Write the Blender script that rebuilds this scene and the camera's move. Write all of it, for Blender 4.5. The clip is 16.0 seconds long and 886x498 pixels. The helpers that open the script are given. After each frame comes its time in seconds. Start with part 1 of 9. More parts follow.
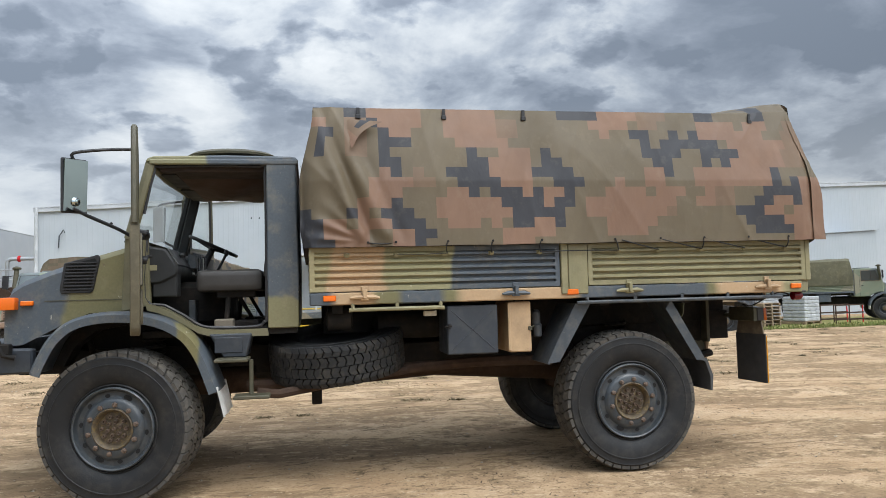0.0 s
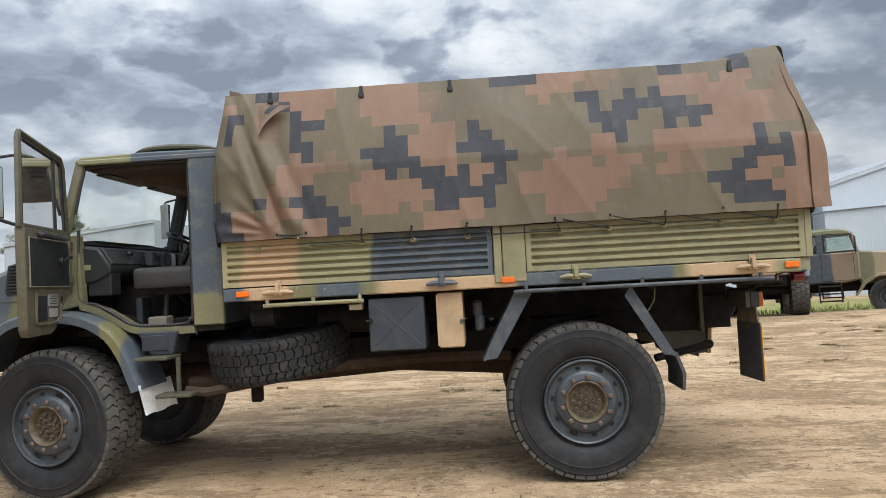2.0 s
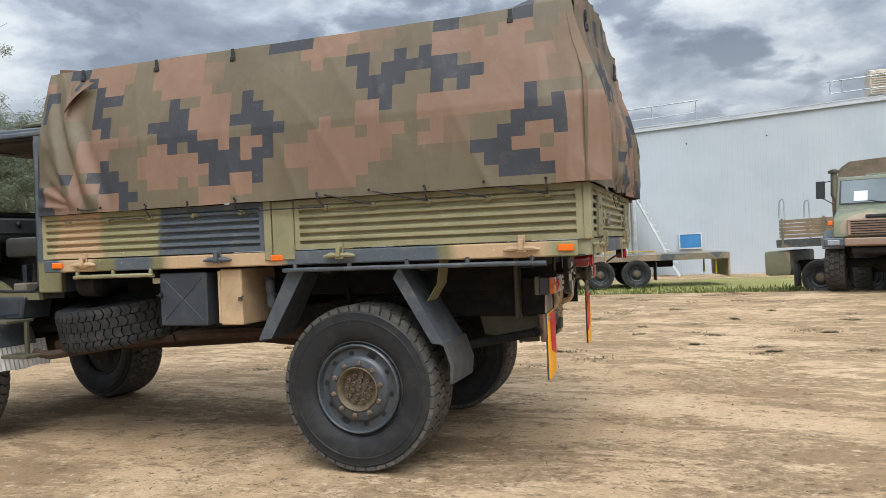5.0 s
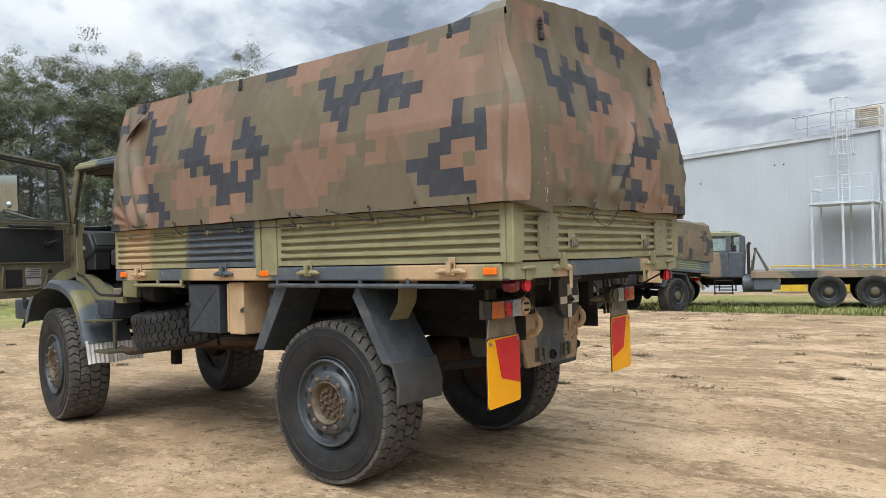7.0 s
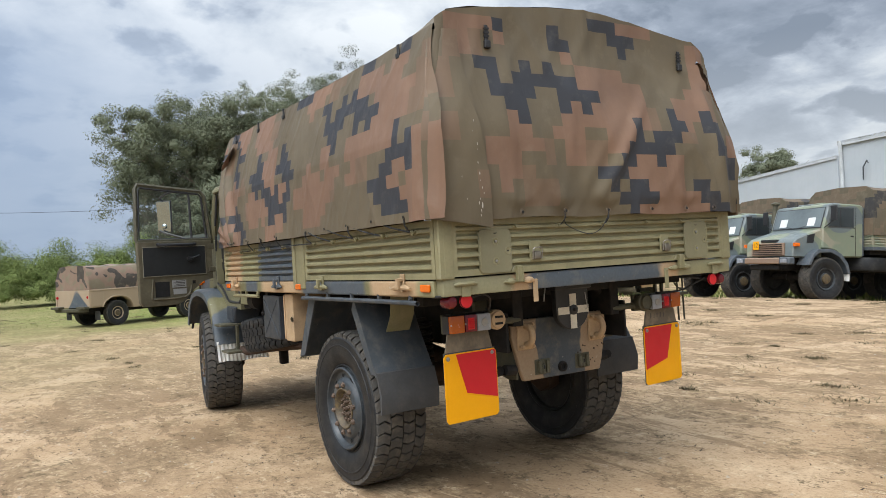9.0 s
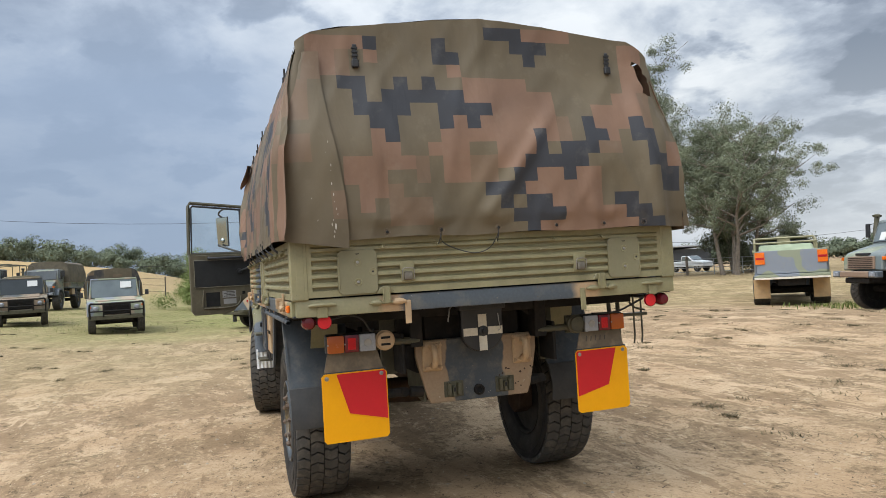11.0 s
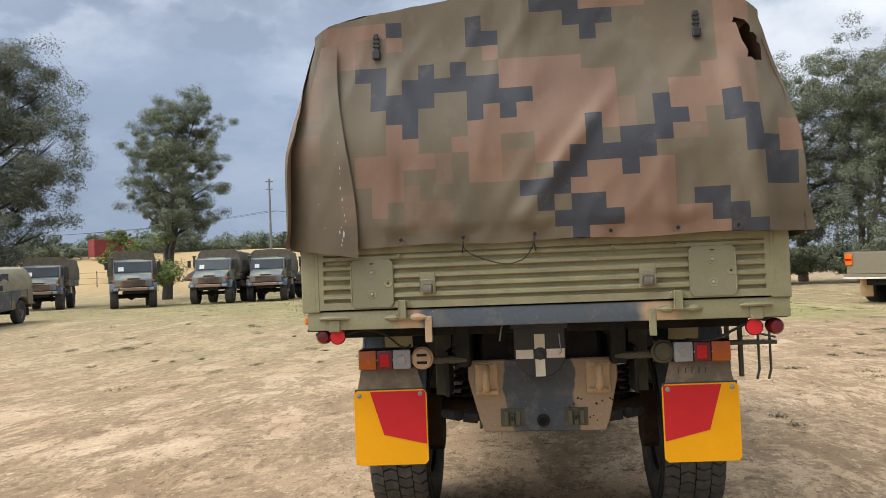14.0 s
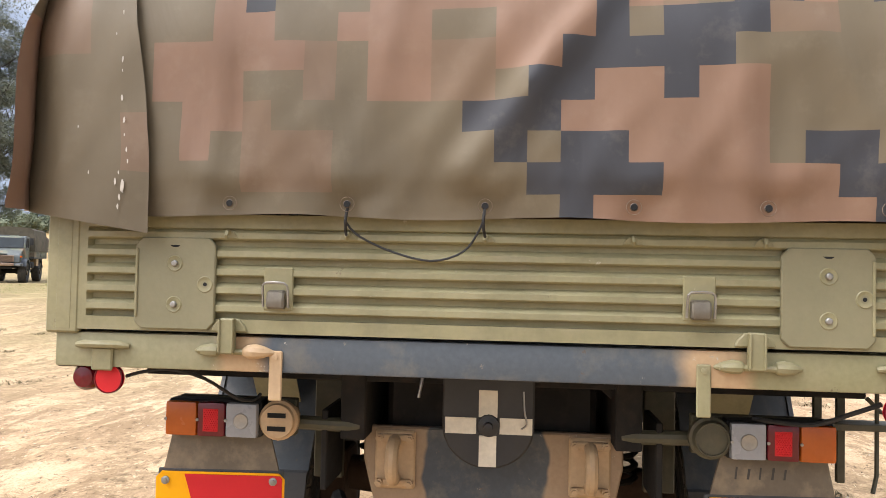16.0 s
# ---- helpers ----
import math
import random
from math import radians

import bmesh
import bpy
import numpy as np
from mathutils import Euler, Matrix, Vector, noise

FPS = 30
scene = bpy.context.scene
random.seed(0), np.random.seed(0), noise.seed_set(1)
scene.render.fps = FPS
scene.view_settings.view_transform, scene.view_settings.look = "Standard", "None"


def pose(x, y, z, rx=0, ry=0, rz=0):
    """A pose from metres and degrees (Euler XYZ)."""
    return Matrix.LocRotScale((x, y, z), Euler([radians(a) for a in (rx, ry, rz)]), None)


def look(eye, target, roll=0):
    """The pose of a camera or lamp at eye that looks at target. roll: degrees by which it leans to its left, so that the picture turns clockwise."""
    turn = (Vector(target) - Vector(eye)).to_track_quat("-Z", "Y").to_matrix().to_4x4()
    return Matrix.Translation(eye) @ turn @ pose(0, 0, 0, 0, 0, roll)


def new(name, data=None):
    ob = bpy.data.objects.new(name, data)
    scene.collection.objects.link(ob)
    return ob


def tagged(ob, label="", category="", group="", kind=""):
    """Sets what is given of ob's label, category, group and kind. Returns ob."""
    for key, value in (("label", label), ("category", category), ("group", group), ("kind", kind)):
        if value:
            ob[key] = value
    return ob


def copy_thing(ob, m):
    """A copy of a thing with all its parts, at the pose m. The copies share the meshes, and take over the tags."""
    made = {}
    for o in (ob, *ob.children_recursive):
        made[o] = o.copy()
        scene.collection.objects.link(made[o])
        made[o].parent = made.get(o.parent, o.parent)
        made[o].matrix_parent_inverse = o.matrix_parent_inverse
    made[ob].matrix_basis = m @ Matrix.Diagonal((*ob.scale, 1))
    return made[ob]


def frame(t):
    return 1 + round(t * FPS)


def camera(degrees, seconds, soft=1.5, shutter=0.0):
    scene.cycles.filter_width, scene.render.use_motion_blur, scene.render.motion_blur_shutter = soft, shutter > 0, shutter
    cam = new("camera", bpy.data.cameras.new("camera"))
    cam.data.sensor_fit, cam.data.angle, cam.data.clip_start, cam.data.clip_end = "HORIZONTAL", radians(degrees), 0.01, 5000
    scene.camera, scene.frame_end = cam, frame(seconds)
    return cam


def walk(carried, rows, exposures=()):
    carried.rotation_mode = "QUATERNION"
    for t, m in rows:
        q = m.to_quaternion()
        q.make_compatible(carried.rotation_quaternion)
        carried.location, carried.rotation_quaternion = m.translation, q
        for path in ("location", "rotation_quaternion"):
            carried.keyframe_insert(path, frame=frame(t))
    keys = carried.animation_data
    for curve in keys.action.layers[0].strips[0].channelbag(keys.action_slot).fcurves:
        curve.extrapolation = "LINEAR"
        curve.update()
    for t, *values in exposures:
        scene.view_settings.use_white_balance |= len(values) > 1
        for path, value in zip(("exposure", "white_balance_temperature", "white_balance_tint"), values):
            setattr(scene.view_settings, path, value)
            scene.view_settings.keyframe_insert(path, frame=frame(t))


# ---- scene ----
cam = camera(61.0, 16.0, 0.6)
METRES, EYE, TILT, LEAN, TURN = 14.057, 1.49, 0.0, 0.0, -9.96
ROWS = [
    (0.0, 0.0, 0.0, 0.0, 0.09, 3.19, 1.54),
    (0.5, 0.0295, 0.0107, -0.0002, 2.64, 4.42, 2.6),
    (1.0, 0.0615, 0.0201, -0.0012, 5.8, 3.92, 3.68),
    (1.5, 0.0931, 0.035, -0.0007, 9.44, 2.34, 3.8),
    (2.0, 0.1257, 0.049, 0.0001, 13.44, 2.23, 3.17),
    (2.5, 0.1582, 0.0621, 0.0003, 17.79, 1.61, 3.19),
    (3.0, 0.1886, 0.0793, 0.0017, 21.63, 0.99, 3.42),
    (3.5, 0.2204, 0.0928, 0.0021, 25.26, 0.68, 3.55),
    (4.0, 0.2512, 0.1083, 0.0017, 27.6, 0.16, 3.64),
    (4.5, 0.2802, 0.1279, 0.0017, 27.48, -0.54, 2.96),
    (7.0, 0.4089, 0.2285, 0.0034, 47.72, 0.65, 1.39),
    (7.5, 0.4296, 0.2529, 0.0035, 53.37, 0.96, 2.04),
    (8.0, 0.4484, 0.2803, 0.003, 57.04, 0.1, 2.22),
    (8.5, 0.4647, 0.3071, 0.0073, 62.22, 0.14, 2.5),
    (9.0, 0.481, 0.3352, 0.0102, 67.99, 0.49, 3.29),
    (11.5, 0.5073, 0.4925, 0.0092, 87.18, 2.54, 3.22),
    (12.0, 0.4995, 0.5204, 0.0096, 91.81, 3.43, 3.28),
    (12.5, 0.491, 0.5459, 0.0122, 94.61, 3.63, 3.05),
    (13.0, 0.4901, 0.5678, 0.0143, 98.85, 3.47, 2.58),
    (13.5, 0.4851, 0.5731, 0.0135, 103.25, 2.68, 2.52),
    (14.0, 0.4646, 0.5687, 0.0126, 106.41, 2.04, 2.25),
    (14.5, 0.4367, 0.5658, 0.014, 108.63, 1.66, 1.64),
    (15.0, 0.4053, 0.5663, 0.0167, 109.56, 1.59, 0.51),
    (15.5, 0.3709, 0.5605, 0.0163, 107.77, 1.8, 0.08),
    (16.0, 0.3356, 0.5551, 0.0141, 105.63, 1.7, -1.19),
]
BY_GAPS = [
    (4.7, look((1.890, -5.640, 1.503), (1.275, -3.737, 1.485), -2.7)),
    (6.8, look((3.582, -4.740, 1.525), (2.424, -3.110, 1.549), -1.2)),
    (9.2, look((5.088, -3.162, 1.645), (3.364, -2.149, 1.659), -3.5)),
]
path = [(t, pose(-2.486, -6.789, EYE, TILT, LEAN, TURN) @ pose(METRES * x, METRES * y, METRES * z, 90 + pitch, roll, yaw)) for t, x, y, z, yaw, pitch, roll in ROWS]
EXPOSURES = [(0.0, 0.40, 6500, 10), (4.0, 0.44, 6550, 10), (7.0, 0.46, 6550, 10), (9.0, 0.42, 6550, 10), (11.5, 0.36, 6550, 10), (12.5, 0.34, 6550, 10), (13.5, 0.42, 6600, 11), (14.5, 0.60, 6700, 13), (15.2, 0.82, 6850, 14), (16.0, 1.12, 6900, 16)]
walk(cam, sorted(path + BY_GAPS, key=lambda row: row[0]), EXPOSURES)

# ---- light ----
SUN_EL, SUN_AZ = radians(54), radians(153)
sun = new("sun", bpy.data.lights.new("sun", "SUN"))
sun.data.energy, sun.data.angle, sun.data.color = 1.05, radians(34), (1.0, 0.975, 0.94)
sun.matrix_world = look((math.sin(SUN_AZ) * math.cos(SUN_EL), math.cos(SUN_AZ) * math.cos(SUN_EL), math.sin(SUN_EL)), (0, 0, 0))

world = bpy.data.worlds.new("overcast_sky")
scene.world = world
world.use_nodes = True
wt = world.node_tree
wt.nodes.clear()


def wnode(kind, **values):
    n = wt.nodes.new(kind)
    for key, value in values.items():
        n.inputs[key].default_value = value
    return n


def wmath(op, a, b=None):
    n = wt.nodes.new("ShaderNodeMath")
    n.operation = op
    for i, v in enumerate((a, b)):
        if v is None:
            continue
        if isinstance(v, (int, float)):
            n.inputs[i].default_value = v
        else:
            wt.links.new(v, n.inputs[i])
    return n.outputs[0]


def wramp(fac, stops, mode="EASE"):
    n = wt.nodes.new("ShaderNodeValToRGB")
    n.color_ramp.interpolation = mode
    while len(n.color_ramp.elements) < len(stops):
        n.color_ramp.elements.new(0.5)
    for e, (p, c) in zip(n.color_ramp.elements, stops):
        e.position, e.color = p, (*c, 1)
    wt.links.new(fac, n.inputs[0])
    return n.outputs[0]


coord = wt.nodes.new("ShaderNodeTexCoord")
sep = wt.nodes.new("ShaderNodeSeparateXYZ")
wt.links.new(coord.outputs["Generated"], sep.inputs[0])
up = wmath("MAXIMUM", sep.outputs[2], 0.0)
# the clouds lie on a flat layer, so that they crowd towards the horizon
over = wmath("ADD", up, 0.30)
layer = wt.nodes.new("ShaderNodeCombineXYZ")
wt.links.new(wmath("DIVIDE", sep.outputs[0], over), layer.inputs[0])
wt.links.new(wmath("DIVIDE", sep.outputs[1], over), layer.inputs[1])
big = wnode("ShaderNodeTexNoise", Scale=1.0, Detail=3.0, Roughness=0.5, Distortion=0.25)
small = wnode("ShaderNodeTexNoise", Scale=2.9, Detail=11.0, Roughness=0.58, Distortion=0.2)
wt.links.new(layer.outputs[0], big.inputs["Vector"])
wt.links.new(layer.outputs[0], small.inputs["Vector"])
# small dark puffs drift below the paler layer
puffs = wnode("ShaderNodeTexNoise", Scale=4.2, Detail=7.0, Roughness=0.5, Distortion=0.1)
wt.links.new(layer.outputs[0], puffs.inputs["Vector"])
puffy = wmath("MULTIPLY", wmath("MINIMUM", wmath("MAXIMUM", wmath("SUBTRACT", puffs.outputs[0], 0.53), 0.0), 0.09), 1.1)
mixed = wmath("SUBTRACT", wmath("ADD", wmath("ADD", wmath("MULTIPLY", big.outputs[0], 0.5), wmath("MULTIPLY", small.outputs[0], 0.5)), 0.015), puffy)
cloud = wramp(mixed, [(0.40, (0.20, 0.24, 0.30)), (0.455, (0.27, 0.315, 0.385)), (0.50, (0.40, 0.455, 0.53)), (0.54, (0.57, 0.62, 0.67)), (0.60, (0.735, 0.775, 0.805))], "LINEAR")
# a veiled sky grows brighter towards the zenith and round the hidden sun
toward = wt.nodes.new("ShaderNodeVectorMath")
toward.operation = "DOT_PRODUCT"
wt.links.new(coord.outputs["Generated"], toward.inputs[0])
toward.inputs[1].default_value = (math.sin(SUN_AZ) * math.cos(SUN_EL), math.cos(SUN_AZ) * math.cos(SUN_EL), math.sin(SUN_EL))
glow = wmath("MULTIPLY", wmath("POWER", wmath("MAXIMUM", toward.outputs["Value"], 0.0), 4.0), 4.2)
lift = wmath("ADD", wmath("ADD", wmath("MULTIPLY", wmath("POWER", up, 2.0), 2.2), wmath("ADD", 0.63, wmath("MULTIPLY", wmath("MAXIMUM", wmath("ADD", wmath("MULTIPLY", sep.outputs[0], -0.7), wmath("MULTIPLY", sep.outputs[1], 0.7)), 0.0), 0.26))), glow)
haze = wt.nodes.new("ShaderNodeMix")
haze.data_type = "RGBA"
wt.links.new(cloud, haze.inputs[6])
# pale in the north, a smooth blue-grey rain veil in the south-west
rain = wt.nodes.new("ShaderNodeVectorMath")
rain.operation = "DOT_PRODUCT"
wt.links.new(coord.outputs["Generated"], rain.inputs[0])
rain.inputs[1].default_value = (-0.90, -0.43, 0.0)
rainy = wmath("MINIMUM", wmath("MAXIMUM", wmath("SUBTRACT", wmath("MULTIPLY", rain.outputs["Value"], 2.2), 0.9), 0.0), 1.0)
veil = wt.nodes.new("ShaderNodeMix")
veil.data_type = "RGBA"
wt.links.new(rainy, veil.inputs["Factor"])
veil.inputs[6].default_value, veil.inputs[7].default_value = (0.60, 0.645, 0.69, 1), (0.325, 0.42, 0.575, 1)
wt.links.new(veil.outputs[2], haze.inputs[7])
far_off = wramp(up, [(0.0, (0.85, 0.85, 0.85)), (0.08, (0.5, 0.5, 0.5)), (0.24, (0.0, 0.0, 0.0))], "LINEAR")
behind_rain = wmath("MULTIPLY", rainy, wramp(up, [(0.0, (0.95, 0.95, 0.95)), (0.24, (0.8, 0.8, 0.8)), (0.42, (0.0, 0.0, 0.0))], "LINEAR"))
wt.links.new(wmath("MAXIMUM", far_off, behind_rain), haze.inputs["Factor"])
cover = wnode("ShaderNodeBackground")
wt.links.new(haze.outputs[2], cover.inputs["Color"])
wt.links.new(lift, cover.inputs["Strength"])
blue = wnode("ShaderNodeBackground", Strength=0.06)
nishita = wt.nodes.new("ShaderNodeTexSky")
nishita.sky_type, nishita.sun_disc, nishita.sun_elevation, nishita.sun_rotation = "NISHITA", False, SUN_EL, SUN_AZ
wt.links.new(nishita.outputs[0], blue.inputs["Color"])
both = wnode("ShaderNodeMixShader", Fac=0.92)
wt.links.new(blue.outputs[0], both.inputs[1])
wt.links.new(cover.outputs[0], both.inputs[2])
sky_out = wt.nodes.new("ShaderNodeOutputWorld")
wt.links.new(both.outputs[0], sky_out.inputs["Surface"])

# ---- materials ----
class Nodes:
    """A small builder for one node material."""

    def __init__(self, name):
        self.m = bpy.data.materials.new(name)
        self.m.use_nodes = True
        self.t = self.m.node_tree
        self.b = self.t.nodes["Principled BSDF"]
        tc = self.t.nodes.new("ShaderNodeTexCoord")
        self.at = tc.outputs["Object"]

    def set(self, socket, value):
        if hasattr(value, "is_linked"):
            self.t.links.new(value, socket)
        else:
            socket.default_value = (*value, 1) if isinstance(value, tuple) and len(value) == 3 and socket.type == "RGBA" else value

    def noise(self, scale, detail=4.0, rough=0.55, distortion=0.0, at=None):
        n = self.t.nodes.new("ShaderNodeTexNoise")
        n.inputs["Scale"].default_value, n.inputs["Detail"].default_value = scale, detail
        n.inputs["Roughness"].default_value, n.inputs["Distortion"].default_value = rough, distortion
        self.t.links.new(at or self.at, n.inputs["Vector"])
        return n.outputs[0]

    def stretch(self, s, at=None):
        n = self.t.nodes.new("ShaderNodeMapping")
        n.inputs["Scale"].default_value = s
        self.t.links.new(at or self.at, n.inputs["Vector"])
        return n.outputs[0]

    def ramp(self, fac, stops, mode="LINEAR"):
        n = self.t.nodes.new("ShaderNodeValToRGB")
        n.color_ramp.interpolation = mode
        while len(n.color_ramp.elements) < len(stops):
            n.color_ramp.elements.new(0.5)
        for e, (p, c) in zip(n.color_ramp.elements, stops):
            e.position, e.color = p, ((*c, 1) if isinstance(c, tuple) else (c, c, c, 1))
        self.t.links.new(fac, n.inputs[0])
        return n.outputs[0]

    def mix(self, fac, a, b, blend="MIX"):
        n = self.t.nodes.new("ShaderNodeMix")
        n.data_type, n.blend_type = "RGBA", blend
        self.set(n.inputs[0], fac), self.set(n.inputs[6], a), self.set(n.inputs[7], b)
        return n.outputs[2]

    def math(self, op, a, b=0.0):
        n = self.t.nodes.new("ShaderNodeMath")
        n.operation = op
        self.set(n.inputs[0], a), self.set(n.inputs[1], b)
        return n.outputs[0]

    def axis(self, which):
        n = self.t.nodes.new("ShaderNodeSeparateXYZ")
        self.t.links.new(self.at, n.inputs[0])
        return n.outputs["XYZ".index(which)]

    def bump(self, height, strength=0.3, distance=0.01):
        n = self.t.nodes.new("ShaderNodeBump")
        n.inputs["Strength"].default_value, n.inputs["Distance"].default_value = strength, distance
        self.t.links.new(height, n.inputs["Height"])
        self.t.links.new(n.outputs[0], self.b.inputs["Normal"])

    def done(self, color, rough=0.6, metal=0.0, spec=0.5):
        self.set(self.b.inputs["Base Color"], color)
        self.set(self.b.inputs["Roughness"], rough)
        self.b.inputs["Metallic"].default_value = metal
        self.b.inputs["Specular IOR Level"].default_value = spec
        return self.m


def plain(name, c, rough=0.6, metal=0.0, vary=0.25, scale=5.0, grain=70.0, bump=0.12, dirt=None, dirt_amount=0.45, spec=0.5, chips=0.0):
    """A painted, rubber or metal surface: two scales of variation, optional dust, fine relief."""
    n = Nodes(name)
    dark = tuple(v * (1 - vary) for v in c)
    light = tuple(min(v * (1 + vary * 0.6), 1.0) for v in c)
    col = n.ramp(n.noise(scale, 5), [(0.3, dark), (0.7, light)])
    fine = n.noise(grain, 3)
    col = n.mix(0.22, col, n.ramp(fine, [(0.35, dark), (0.65, light)]))
    if dirt:
        mask = n.ramp(n.noise(scale * 2.3, 7, 0.65), [(0.48, 0.0), (0.72, dirt_amount)])
        col = n.mix(mask, col, dirt)
    if chips:
        col = n.mix(n.ramp(n.noise(24, 9, 0.7), [(0.66, 0.0), (0.675, chips)]), col, n.ramp(n.noise(9, 2), [(0.45, (0.11, 0.075, 0.045)), (0.55, (0.46, 0.42, 0.34))]))
        streak = n.noise(1.0, 6, 0.65, 0, n.stretch((9, 9, 0.8)))
        col = n.mix(n.ramp(streak, [(0.52, 0.0), (0.72, 0.3)]), col, tuple(v * 0.55 for v in c))
    n.bump(fine, bump, 0.004)
    r = n.ramp(n.noise(scale * 1.7, 4), [(0.3, max(rough - 0.1, 0.03)), (0.7, min(rough + 0.12, 1.0))])
    return n.done(col, r, metal, spec)


OLIVE, TAN, SLATE, DUST = (0.155, 0.14, 0.062), (0.44, 0.30, 0.17), (0.07, 0.085, 0.10), (0.40, 0.30, 0.19)


def striped(name, which, lo, hi, stops, wobble=0.16, scale=1.6, rough=0.52):
    """Camouflage paint: broad fields of colour along one axis with wandering, slightly soft edges."""
    n = Nodes(name)
    pos = n.math("ADD", n.axis(which), n.math("MULTIPLY", n.math("SUBTRACT", n.noise(scale, 3), 0.5), wobble * 4))
    fac = n.math("DIVIDE", n.math("SUBTRACT", pos, lo), hi - lo)
    out, soft = [], 0.008
    for k, (end, c) in enumerate(stops):
        start = lo if k == 0 else stops[k - 1][0]
        a, b = (start - lo) / (hi - lo), (end - lo) / (hi - lo)
        out += [(a + (soft if k else 0), c), (b - (soft if k < len(stops) - 1 else 0), c)]
    col = n.ramp(fac, out)
    fine = n.noise(60, 3)
    wear = n.ramp(n.noise(7, 8, 0.7), [(0.5, 0.0), (0.75, 0.35)])
    col = n.mix(wear, col, (0.30, 0.25, 0.16))
    col = n.mix(0.2, col, n.ramp(fine, [(0.3, 0.0), (0.7, 0.45)]), "SOFT_LIGHT")
    # rubbed spots and chips
    chip = n.ramp(n.noise(26, 9, 0.7), [(0.655, 0.0), (0.67, 0.75)])
    col = n.mix(chip, col, n.ramp(n.noise(11, 2), [(0.45, (0.10, 0.065, 0.04)), (0.55, (0.46, 0.42, 0.34))]))
    n.bump(fine, 0.1, 0.004)
    return n.done(col, n.ramp(n.noise(5, 5), [(0.3, rough - 0.1), (0.7, rough + 0.15)]))


def patchy(name, scale=0.9, rough=0.55, cols=(SLATE, OLIVE, TAN), cuts=(0.44, 0.58)):
    """Camouflage paint in rounded blotches."""
    n = Nodes(name)
    v = n.noise(scale, 1.5, 0.4, 0.4)
    col = n.ramp(v, [(cuts[0] - 0.006, cols[0]), (cuts[0] + 0.006, cols[1]), (cuts[1] - 0.006, cols[1]), (cuts[1] + 0.006, cols[2])])
    fine = n.noise(55, 3)
    col = n.mix(n.ramp(n.noise(6, 8, 0.7), [(0.5, 0.0), (0.78, 0.35)]), col, (0.28, 0.24, 0.16))
    n.bump(fine, 0.1, 0.004)
    return n.done(col, n.ramp(n.noise(5, 5), [(0.3, rough - 0.12), (0.7, rough + 0.15)]))


def canvas(name, c, rough=0.6):
    """Coated cloth: weave, faded patches, faint streaks."""
    n = Nodes(name)
    weave = n.noise(240, 2)
    fade = n.noise(1.3, 6, 0.6, 0.5)
    col = n.ramp(fade, [(0.3, tuple(v * 0.82 for v in c)), (0.7, tuple(min(v * 1.15, 1) for v in c))])
    col = n.mix(n.ramp(n.noise(9, 8, 0.7), [(0.55, 0.0), (0.8, 0.14)]), col, (0.34, 0.28, 0.20))
    streak = n.noise(1.0, 5, 0.6, 0.0, n.stretch((7, 7, 0.9)))
    col = n.mix(n.ramp(streak, [(0.5, 0.0), (0.75, 0.22)]), col, tuple(v * 0.6 for v in c))
    folds = n.noise(3.2, 4, 0.5, 0.6, n.stretch((1, 1, 0.45)))
    n.bump(n.math("ADD", n.math("MULTIPLY", folds, 6.0), n.math("MULTIPLY", weave, 0.06)), 0.26, 0.009)
    return n.done(col, n.ramp(n.noise(4, 4), [(0.3, rough - 0.10), (0.7, rough + 0.10)]), 0, 0.34)


def blocky_canvas(name, size=0.1):
    """Canvas printed with square-edged camouflage, for trucks far off."""
    n = Nodes(name)
    snap = n.t.nodes.new("ShaderNodeVectorMath")
    snap.operation = "SNAP"
    snap.inputs[1].default_value = (size, size * 3, size * 0.9)
    n.t.links.new(n.at, snap.inputs[0])
    a, b = n.noise(1.9, 1, 0.4, 0, snap.outputs[0]), n.noise(1.3, 2, 0.5, 0, n.stretch((1.3, 1.3, 1.3), snap.outputs[0]))
    col = n.mix(n.ramp(b, [(0.5, 0.0), (0.505, 1.0)]), (0.105, 0.086, 0.056), (0.135, 0.098, 0.064))
    col = n.mix(n.ramp(a, [(0.60, 0.0), (0.605, 1.0)]), col, (0.042, 0.040, 0.038))
    col = n.mix(n.ramp(n.noise(5, 7, 0.7), [(0.5, 0.0), (0.8, 0.4)]), col, (0.25, 0.2, 0.14))
    n.bump(n.noise(3, 4), 0.5, 0.03)
    return n.done(col, 0.75, 0, 0.3)


